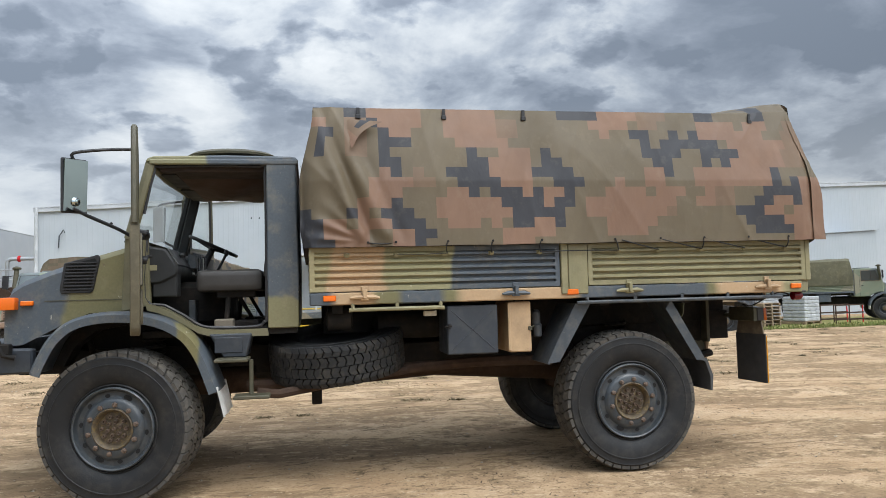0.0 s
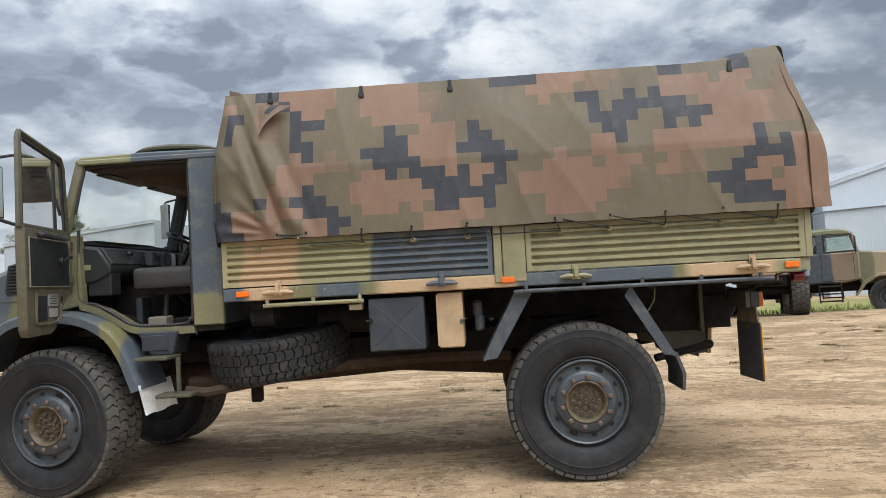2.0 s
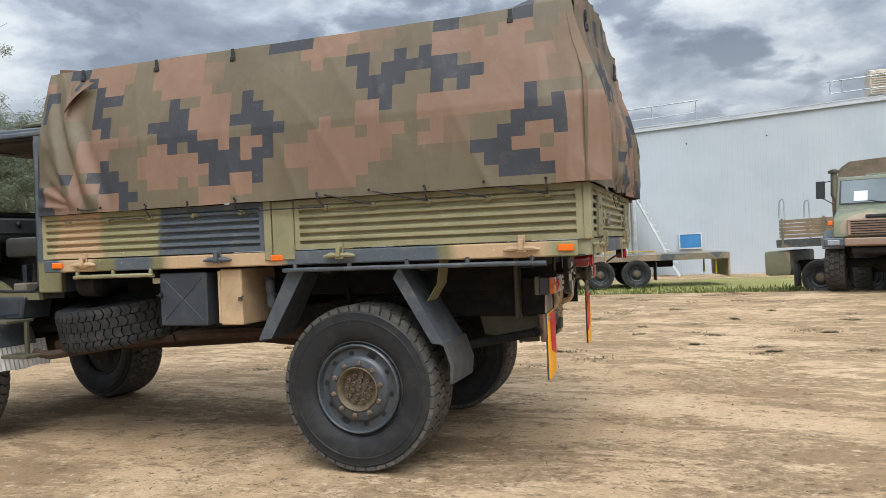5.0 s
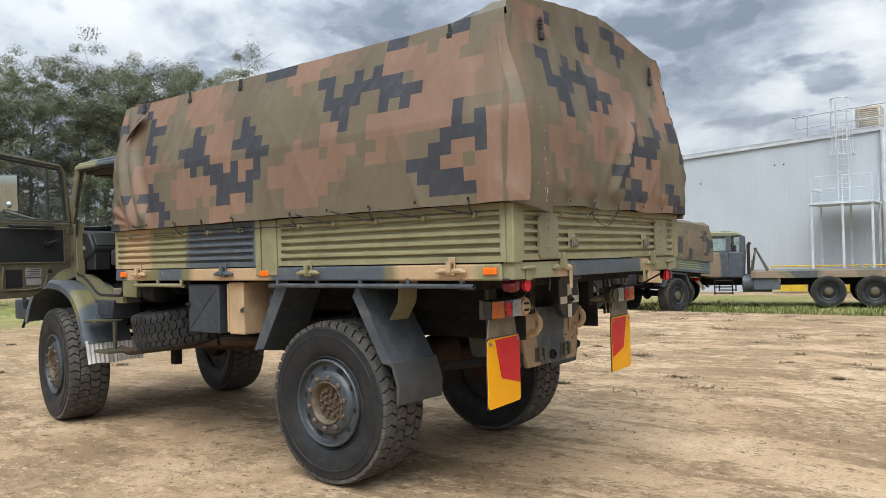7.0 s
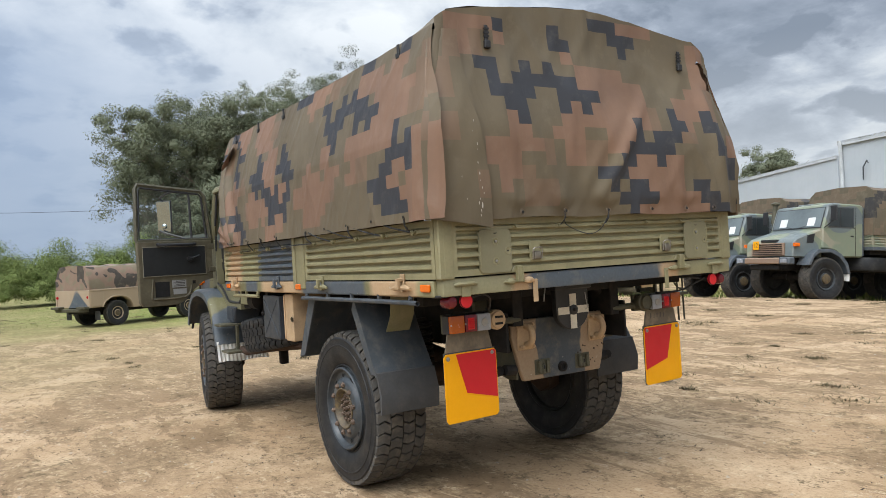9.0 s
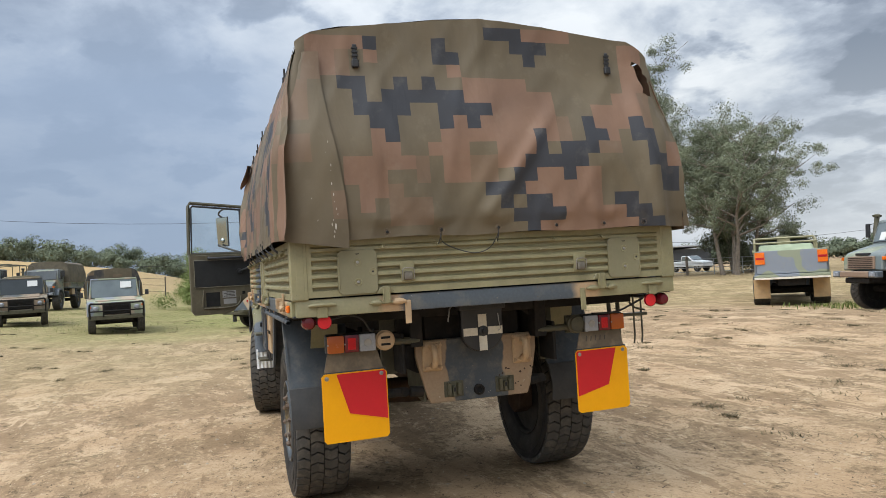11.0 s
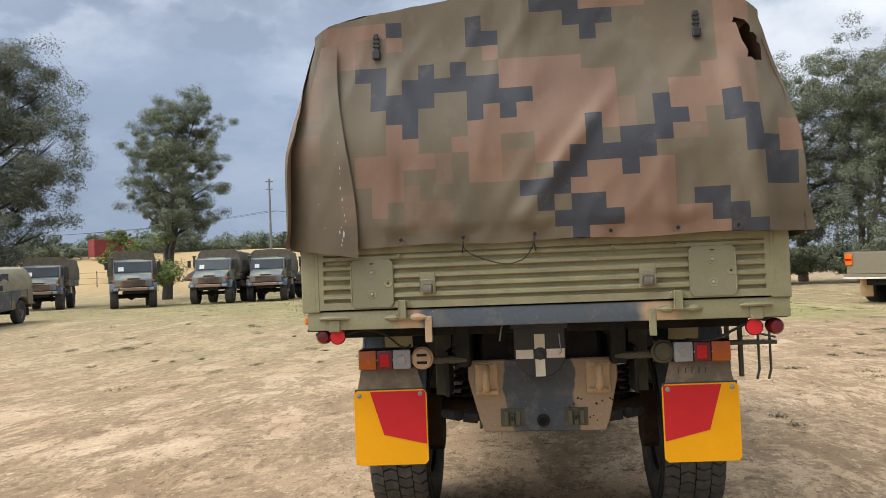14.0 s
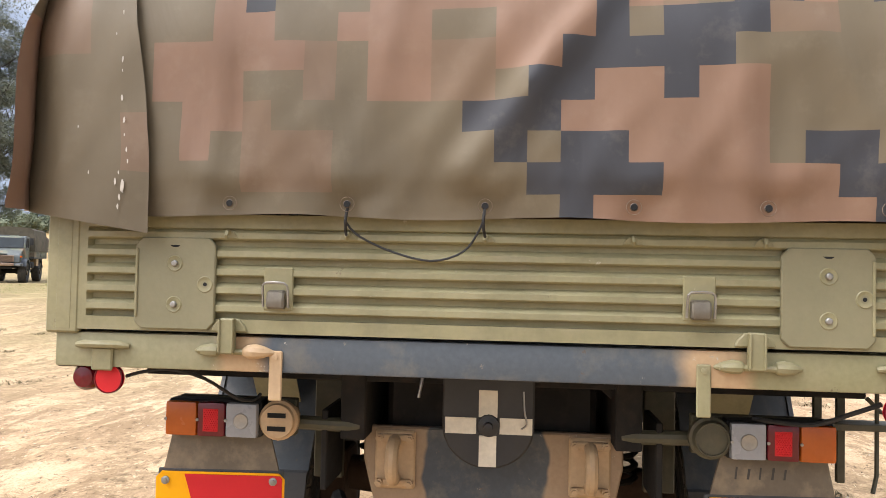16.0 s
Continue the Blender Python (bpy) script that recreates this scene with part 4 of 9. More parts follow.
    # torn flap that curls off the near side: a triangle with one free, wavy edge
    def flap(bm):
        n = 14
        grid = []
        for a in range(n + 1):
            row = []
            for b in range(n + 1):
                u, v = a / n, b / n
                # u runs down from the top edge, v across to the free edge
                far_x = -1.945 - 0.235 * u - 0.055 * math.sin(math.pi * u) ** 1.3
                far_z = 2.772 - 0.215 * u + 0.012 * math.sin(2 * math.pi * u)
                x = -2.20 + (far_x + 2.20) * v
                z = 2.80 - 0.14 * u * (1 - v) + (far_z - 2.80) * v
                off = 0.022 + 0.062 * v ** 1.6 * (0.5 + 0.5 * math.sin(math.pi * (0.15 + 0.8 * u))) + 0.018 * math.sin(3.2 * v + 5.0 * u) * v
                row.append(bm.verts.new((x, -side_y(z) - off, z)))
            grid.append(row)
        for a in range(n):
            for b in range(n):
                f = bm.faces.new((grid[a][b], grid[a + 1][b], grid[a + 1][b + 1], grid[a][b + 1]))
                f.material_index = 2 if a < 5 and 4 < b < 9 else (1 if a > 7 else 0)
        bmesh.ops.remove_doubles(bm, verts=bm.verts, dist=0.0005)
        bmesh.ops.solidify(bm, geom=bm.faces[:], thickness=0.003)

    shape("torn_flap", [M_FADED, M_BROWN, M_BLACK], cover, flap, "torn canvas flap curling outwards", 60)

    def clips(bm, spots, which):
        for a, z in spots:
            if which == "x":
                y = -side_y(z) - 0.012
                box(bm, a - 0.013, a + 0.013, y - 0.010, y, z - 0.045, z + 0.035, 0.003)
                box(bm, a - 0.019, a + 0.019, y - 0.018, y, z - 0.05, z - 0.018, 0.004)
            else:
                x = 1.605 - 0.11 * ease((z - 2.25) / 0.7) + 0.012
                box(bm, x, x + 0.012, a - 0.012, a + 0.012, z - 0.02, z + 0.075, 0.003)
                box(bm, x, x + 0.024, a - 0.02, a + 0.02, z - 0.06, z - 0.015, 0.005)
                for k in range(3):
                    box(bm, x, x + 0.016, a - 0.016, a + 0.016, z + 0.005 + 0.022 * k, z + 0.015 + 0.022 * k)

    for a in (-2.12, -1.46, -0.825, 1.12):
        shape("strap_buckle", M_BLACK_P, cover, lambda bm: clips(bm, [(a, 2.86)], "x"), "black plastic strap buckle")
    for a in (-0.777, 0.834):
        shape("strap_buckle", M_BLACK_P, cover, lambda bm: clips(bm, [(a, 2.86)], "y"), "black plastic strap buckle")

    def eyelet(bm, p, which):
        lathe(bm, [(0.006, 0.0), (0.0065, 0.0025), (0.0085, 0.0025), (0.0105, 0.0)], p, which, 14, True)

    for x in (-2.075, -1.87, -1.48, -1.135, -0.754, -0.154, 0.217, 0.585, 0.962, 1.327):
        d = -side_y(1.855) - fold(x, 1.855, 1.0) - 0.006
        shape("eyelet", M_EYELET, cover, lambda bm: (eyelet(bm, (x, d, 1.858), "y")))
        shape("eyelet_hole", M_HOLE, cover, lambda bm: disc(bm, (x, d + 0.002, 1.858), 0.009, -0.003, "y", 10))
    for y in (-0.668, -0.355, -0.004, 0.36, 0.674, 0.95):
        x = 1.604 + fold(y, 1.854, 41.0) * 1.1 + 0.004 + 0.03 * ease((y + 0.1) / 0.7)
        shape("eyelet", M_EYELET, cover, lambda bm: eyelet(bm, (x, y, 1.854), "x"))
        shape("eyelet_hole", M_HOLE, cover, lambda bm: disc(bm, (x + 0.001, y, 1.854), 0.0085, 0.0025, "x", 10))
        shape("eyelet_stitching", M_STITCH, cover, lambda bm: lathe(bm, [(0.0175, 0.0), (0.0182, 0.0015), (0.019, 0.0)], (x - 0.0005, y, 1.854), "x", 18, True))
    return cover


def latch(bm, a, z, at, which, out):
    """A drop-side catch: pressed plate, hooked tongue, round pivot bar."""
    def b(u0, u1, d0, d1, z0, z1, bev=0.003):
        lo, hi = sorted((at + out * d0, at + out * d1))
        if which == "x":
            box(bm, u0, u1, lo, hi, z0, z1, bev)
        else:
            box(bm, lo, hi, u0, u1, z0, z1, bev)

    b(a - 0.022, a + 0.022, 0, 0.012, z - 0.01, z + 0.075)
    b(a - 0.016, a + 0.016, 0.01, 0.045, z + 0.03, z + 0.05)
    b(a - 0.014, a + 0.014, 0.03, 0.05, z - 0.015, z + 0.05)
    b(a - 0.03, a + 0.03, 0.0, 0.03, z - 0.03, z - 0.012)
    p = [(a - 0.11, z - 0.012), (a - 0.06, z - 0.005), (a, z - 0.005), (a + 0.06, z - 0.005), (a + 0.11, z - 0.012)]
    d = at + out * 0.022
    tube(bm, [(u, d, q) if which == "x" else (d, u, q) for u, q in p], [0.008, 0.018, 0.011, 0.018, 0.008], 8)


def tray(t):
    bed = new("tray")
    bed.parent = t
    tagged(bed, "ribbed steel drop-side tray in camouflage paint")
    shape("floor", M_CHASSIS, bed, lambda bm: (box(bm, -2.48, 1.45, -1.15, 1.15, 1.43, 1.50, 0.004)))
    for s in (-1, 1):
        shape("side_rail", M_RAIL, bed, lambda bm: box(bm, -2.504, 1.482, s * 1.205 if s < 0 else 1.155, -1.155 if s < 0 else 1.205, 1.405, 1.497, 0.008))
        shape("drop_side", M_SIDE1, bed, lambda bm: ribbed(bm, -2.50, -0.592, 1.505, 1.828, s * 1.205, s, "x"))
        shape("drop_side", M_OLIVE, bed, lambda bm: ribbed(bm, -0.36, 1.515, 1.505, 1.828, s * 1.205, s, "x"), "plain olive drop side")
        shape("centre_post", M_OLIVE, bed, lambda bm: (box(bm, -0.585, -0.53, *sorted((s * 1.16, s * 1.222)), 1.44, 1.835, 0.006), box(bm, -0.525, -0.366, *sorted((s * 1.16, s * 1.214)), 1.44, 1.83, 0.006)), "pale olive post with chipped paint")
        shape("corner_post", M_OLIVE, bed, lambda bm: box(bm, 1.518, 1.565, *sorted((s * 1.11, s * 1.205)), 1.50, 1.83, 0.006))
        for x in (-2.104, -0.952, -0.032, 1.155):
            shape("latch", (M_TAN if x in (-2.104, 1.155) else (M_SLATE if x == -0.952 else M_OLIVE)), bed, lambda bm: latch(bm, x, 1.465, s * 1.206, "x", s), "pressed steel drop-side catch")
        for x in (-2.23, -1.86, -1.5, -1.135, -0.754, -0.12, 0.217, 0.585, 0.962, 1.327):
            shape("rope_hook", M_OLIVE, bed, lambda bm: (tube(bm, [(x, s * 1.205, 1.772), (x, s * 1.225, 1.772)], 0.012, 8), box(bm, x - 0.022, x + 0.022, *sorted((s * 1.203, s * 1.211)), 1.757, 1.785, 0.003), tube(bm, [(x, s * 1.222, 1.772), (x, s * 1.236, 1.764)], 0.016, 8)))
        for x in (-2.36, -0.497, 1.415):
            shape("side_marker", M_ORANGE_L, bed, lambda bm: box(bm, x - 0.047, x + 0.047, *sorted((s * 1.205, s * 1.224)), 1.435, 1.477, 0.006), "small amber marker lamp")
        for a, b, m, zz in ((-2.19, -1.534, M_OLIVE, 1.368), (-0.374, 1.21, M_GUARD, 1.372)):
            def rail(bm):
                tube(bm, smooth_path([(a, s * 1.19, 1.42), (a, s * 1.20, zz), (a + 0.02, s * 1.20, zz), (b - 0.02, s * 1.20, zz), (b, s * 1.20, zz), (b, s * 1.19, 1.42)], 2), 0.015, 8)
                k = max(2, round((b - a) / 0.38))
                for i in range(1, k):
                    x = a + (b - a) * i / k
                    box(bm, x - 0.012, x + 0.012, *sorted((s * 1.185, s * 1.205)), zz - 0.01, 1.42)
            shape("tie_rail", m, bed, rail, "tubular tie-down rail")
    shape("headboard", M_OLIVE, bed, lambda bm: ribbed(bm, -1.19, 1.19, 1.50, 1.83, -2.505, -1, "y", thick=0.03))
    tailgate = new("tailgate")
    tailgate.parent = t
    tagged(tailgate, "olive ribbed steel tailgate, closed")
    shape("panel", M_OLIVE, tailgate, lambda bm: ribbed(bm, -1.125, 1.125, 1.512, 1.828, 1.562, 1, "y", 5, 0.036, 0.02))
    for y in (-0.835, 0.843):
        def plate(bm):
            c = 0.02
            y0, y1, z0, z1 = y - 0.112, y + 0.112, 1.518, 1.765
            prism(bm, [(y0 + c, z0), (y1 - c, z0), (y1, z0 + c), (y1, z1 - c), (y1 - c, z1), (y0 + c, z1), (y0, z1 - c), (y0, z0 + c)], "x", 1.556, 1.572, 0.003)
        pl = shape("mount_plate", M_PLATE, tailgate, plate, "bolted square mounting plate")
        for dy, dz in ((0.0, 0.055), (0.0, -0.055), (0.085 if y < 0 else 0.085, 0.0)):
            shape("dimple", M_OLIVE, pl, lambda bm: lathe(bm, [(0.010, 0.0005), (0.014, 0.001), (0.020, 0.003), (0.023, 0.0)], (1.5715, y + dy, 1.64 + dz), "x", 18, True))
            if dy == 0:
                shape("bolt", M_STEEL, pl, lambda bm: lathe(bm, [(0.0085, 0), (0.0085, 0.007), (0.006, 0.009), (0.0005, 0.0095)], (1.5715, y + dy, 1.64 + dz), "x", 8))
            else:
                shape("bolt_hole", M_HOLE, pl, lambda bm: disc(bm, (1.5715, y + dy, 1.64 + dz), 0.0055, 0.001, "x", 10))
        shape("slot", M_HOLE, pl, lambda bm: prism(bm, [(y - 0.014, 1.744), (y - 0.007, 1.7385), (y + 0.007, 1.7385), (y + 0.014, 1.744)], "x", 1.571, 1.5728))
        shape("plate_lip", M_OLIVE, pl, lambda bm: box(bm, 1.571, 1.5765, y + (0.102 if y > 0 else -0.110), y + (0.110 if y > 0 else -0.102), 1.55, 1.735, 0.002))
    for y in (-0.55, 0.535):
        def catch(bm):
            box(bm, 1.558, 1.568, y - 0.04, y + 0.04, 1.575, 1.69, 0.003)
        ca = shape("catch", M_OLIVE, tailgate, catch, "spring catch with wire bail")
        shape("catch_box", M_CATCH, ca, lambda bm: prism(bm, [(1.565, 1.580), (1.595, 1.580), (1.599, 1.60), (1.592, 1.628), (1.565, 1.630)], "y", y - 0.024, y + 0.024, 0.005), "worn steel catch box")
        shape("wire_bail", M_STEEL, ca, lambda bm: tube(bm, smooth_path([(1.585, y - 0.034, 1.585), (1.592, y - 0.034, 1.63), (1.596, y - 0.026, 1.648), (1.596, y + 0.024, 1.648), (1.592, y + 0.033, 1.63), (1.585, y + 0.033, 1.585)], 2), 0.0035, 6))
    for y in (-0.69, -0.365, -0.004, 0.37, 0.69):
        shape("rope_hook", M_OLIVE, tailgate, lambda bm: (prism(bm, [(y - 0.026, 1.764), (y + 0.026, 1.764), (y + 0.020, 1.776), (y + 0.008, 1.786), (y - 0.008, 1.786), (y - 0.020, 1.776)], "x", 1.556, 1.568, 0.002), tube(bm, [(1.566, y, 1.782), (1.580, y, 1.780), (1.586, y, 1.771), (1.580, y, 1.764)], [0.007, 0.007, 0.006, 0.004], 8)))
    for s in (-1, 1):
        shape("pillar", M_OLIVE, bed, lambda bm: (box(bm, 1.50, 1.557, *sorted((s * 1.125, s * 1.20)), 1.50, 1.832, 0.006), box(bm, 1.555, 1.566, *sorted((s * 1.13, s * 1.175)), 1.51, 1.82, 0.003)))
    shape("tail_rail", M_TAIL, bed, lambda bm: box(bm, 1.475, 1.552, -1.18, 1.20, 1.408, 1.503, 0.008, 2), "tail beam painted olive, tan and slate")
    for y in (-0.682, 0.671):
        def hinge(bm):
            prism(bm, [(y - 0.05, 1.515), (y + 0.05, 1.515), (y + 0.045, 1.53), (y + 0.026, 1.55), (y - 0.026, 1.55), (y - 0.045, 1.53)], "x", 1.556, 1.570, 0.003)
            box(bm, 1.562, 1.588, y - 0.019, y + 0.019, 1.458, 1.552, 0.003)
            box(bm, 1.586, 1.594, y - 0.021, y - 0.015, 1.462, 1.55, 0.002), box(bm, 1.586, 1.594, y + 0.015, y + 0.021, 1.462, 1.55, 0.002)
            tube(bm, [(1.566, y - 0.085, 1.463), (1.566, y + 0.085, 1.463)], 0.008, 8)
            for q, o in ((-1, 0.0), (1, 0.022)):
                tube(bm, [(1.556, y + o + q * 0.026, 1.463), (1.560, y + o + q * 0.034, 1.464), (1.562, y + o + q * 0.052, 1.465), (1.560, y + o + q * 0.074, 1.464), (1.552, y + o + q * 0.096, 1.462)], [0.010, 0.017, 0.019, 0.014, 0.004], 10)
        shape("hinge", M_OLIVE, tailgate, hinge, "cast drop hinge")
    shape("hinge_pin_cap", M_TAN, tailgate, lambda bm: tube(bm, [(1.562, -0.640, 1.463), (1.565, -0.628, 1.464), (1.566, -0.608, 1.465), (1.564, -0.586, 1.464), (1.556, -0.562, 1.462)], [0.012, 0.0185, 0.0205, 0.016, 0.006], 10))
    for s in (-1, 1):
        shape("handle_lug", M_OLIVE, bed, lambda bm: (tube(bm, [(1.556, s * 1.04 - 0.075, 1.468), (1.566, s * 1.04 - 0.05, 1.472), (1.566, s * 1.04 + 0.05, 1.472), (1.556, s * 1.04 + 0.075, 1.468)], [0.007, 0.011, 0.011, 0.007], 8), box(bm, 1.552, 1.562, s * 1.04 - 0.03, s * 1.04 + 0.03, 1.40, 1.462, 0.004)))
        y = -0.555 if s < 0 else 0.55
        shape("chain_strap", M_TAN if s < 0 else M_OLIVE, bed, lambda bm: (box(bm, 1.553, 1.560, y - 0.018, y + 0.018, 1.335, 1.468, 0.003), lathe(bm, [(0.008, 0), (0.008, 0.004), (0.0005, 0.005)], (1.560, y, 1.452), "x", 8)), "short bolted strap")
    return bed


def ropes(t):
    """The lacing between eyelets and hooks."""
    def bar(*pts, r=0.005):
        shape("lacing", M_ROPE, t, lambda bm: tube(bm, smooth_path(pts, 4), r, 6), "thin black lacing cord")

    e, h = lambda x: (x, -1.275, 1.856), lambda x: (x, -1.238, 1.772)
    bar(e(-2.075), (-1.97, -1.29, 1.846), e(-1.87))
    for x in (-1.48, -1.135, -0.754):
        bar(e(x), (x - 0.012, -1.272, 1.82), h(x - 0.0))
    bar(h(-1.86), (-1.68, -1.237, 1.768), h(-1.48), r=0.0035)
    bar(h(-0.754), (-0.45, -1.245, 1.775), h(-0.12))
    for a, b in ((-0.154, -0.12), (0.585, 0.585), (1.327, 1.327)):
        bar(e(a), ((a + b) / 2, -1.272, 1.81), h(b))
    for a, b in ((-0.12, 0.217), (0.217, 0.585), (0.585, 0.962), (0.962, 1.327)):
        bar((a + 0.02, -1.268, 1.85), ((a + b) / 2, -1.262, 1.81), h(b))
    e, h = lambda y: (1.622, y, 1.852), lambda y: (1.592, y, 1.778)
    bar(e(-0.355), (1.626, -0.36, 1.81), h(-0.365), r=0.004)
    bar(e(-0.004), (1.626, -0.008, 1.81), h(-0.004), r=0.004)
    bar((1.622, -0.36, 1.81), (1.602, -0.33, 1.775), (1.600, -0.24, 1.735), (1.598, -0.14, 1.714), (1.600, -0.06, 1.738), (1.612, -0.02, 1.79), (1.622, -0.006, 1.825), r=0.0029)


def chassis(t):
    def rails(bm):
        for s in (-1, 1):
            prism(bm, [(-4.75, 0.92), (-3.0, 0.92), (-2.4, 0.86), (-0.9, 0.86), (0.1, 0.98), (1.05, 0.98), (1.05, 1.16), (0.1, 1.16), (-0.9, 1.06), (-2.4, 1.06), (-3.0, 1.1), (-4.75, 1.1)], "y", s * 0.36 - 0.035, s * 0.36 + 0.035, 0.006)
        for x in (-2.2, -1.3, -0.5, 0.5, 1.0):
            tube(bm, [(x, -0.36, 1.02), (x, 0.36, 1.02)], 0.05, 10)
    shape("ladder_chassis", M_CHASSIS, t, rails, "dusty black ladder chassis")
    for s in (-1, 1):
        shape("subframe_beam", M_CHASSIS, t, lambda bm: box(bm, -2.4, 1.2, s * 0.42 - 0.04, s * 0.42 + 0.04, 1.16, 1.43, 0.005))
    for x in (-2.3, -1.6, -0.9, -0.2, 0.5, 1.15):
        shape("cross_bearer", M_CHASSIS, t, lambda bm: box(bm, x - 0.04, x + 0.04, -1.1, 1.1, 1.34, 1.43, 0.004))
    for x in (-3.854, 0.0):
        ax = new("axle")
        ax.parent = t
        def tubes(bm):
            tube(bm, [(x, -0.74, 0.74), (x, -0.2, 0.72), (x, 0.2, 0.72), (x, 0.74, 0.74)], [0.075, 0.10, 0.10, 0.075], 14)
            lathe(bm, [(0.05, -0.2), (0.12, -0.14), (0.15, -0.03), (0.15, 0.06), (0.11, 0.17), (0.06, 0.22)], (x, 0.1, 0.78), "y", 18)
            for s in (-1, 1):
                prism(bm, [(x - 0.10, 0.86), (x + 0.10, 0.86), (x + 0.14, 0.70), (x + 0.12, 0.50), (x, 0.44), (x - 0.12, 0.50), (x - 0.14, 0.70)], "y", s * 0.74 - 0.06, s * 0.74 + 0.06, 0.01)
                tube(bm, [(x, s * 0.72, 0.571), (x, s * 0.93, 0.571)], 0.11, 14)
        shape("axle_casing", M_RUST, ax, tubes, "brown portal axle casing")
        for s in (-1, 1):
            pts = [(x + 0.13 + 0.085 * math.cos(k * 0.7), s * 0.52 + 0.085 * math.sin(k * 0.7), 0.80 + 0.006 * k) for k in range(64)]
            shape("coil_spring", M_CHASSIS, ax, lambda bm: tube(bm, pts, 0.014, 6))
            shape("damper", M_CHASSIS, ax, lambda bm: (tube(bm, [(x - 0.18, s * 0.56, 0.70), (x - 0.30, s * 0.50, 1.0)], 0.035, 10), tube(bm, [(x - 0.30, s * 0.50, 1.0), (x - 0.36, s * 0.47, 1.2)], 0.022, 10)))
    shape("torque_tube", M_RUST, t, lambda bm: (tube(bm, [(-3.7, 0, 0.74), (-2.9, 0, 0.80), (-2.3, 0, 0.88), (-1.4, 0, 0.86), (-0.1, 0, 0.72)], [0.09, 0.14, 0.20, 0.13, 0.09], 14)), "rust-brown torque tube")
    shape("gearbox", M_CHASSIS, t, lambda bm: (box(bm, -3.0, -2.1, -0.28, 0.28, 0.80, 1.2, 0.05), box(bm, -4.5, -3.3, -0.33, 0.33, 0.85, 1.6, 0.06)))
    shape("side_member", M_RUST, t, lambda bm: tube(bm, smooth_path([(-3.0, -0.62, 0.79), (-2.5, -0.66, 0.80), (-1.9, -0.66, 0.86), (-1.1, -0.66, 0.90), (-0.5, -0.6, 0.88)], 4), 0.045, 8))
    shape("air_tank", M_CHASSIS, t, lambda bm: lathe(bm, [(0.06, -0.38), (0.12, -0.34), (0.125, -0.3), (0.125, 0.3), (0.12, 0.34), (0.06, 0.38)], (-1.75, 0.62, 1.15), "x", 18))
    shape("air_tank", M_CHASSIS, t, lambda bm: (lathe(bm, [(0.06, -0.3), (0.11, -0.26), (0.115, 0.24), (0.06, 0.3)], (-1.7, -0.55, 1.22), "x", 18)))
    shape("fuel_tank", M_CHASSIS, t, lambda bm: box(bm, -1.5, -0.75, 0.62, 1.12, 0.98, 1.36, 0.05, 2))
    shape("tow_bracket", M_CHASSIS, t, lambda bm: (box(bm, -2.5, -2.42, -0.7, -0.62, 0.62, 0.82, 0.01)))
    shape("exhaust", M_RUST, t, lambda bm: tube(bm, smooth_path([(-3.2, 0.55, 0.86), (-2.2, 0.7, 0.92), (-1.6, 0.75, 0.92), (-0.9, 0.8, 0.92)], 3), 0.05, 10))


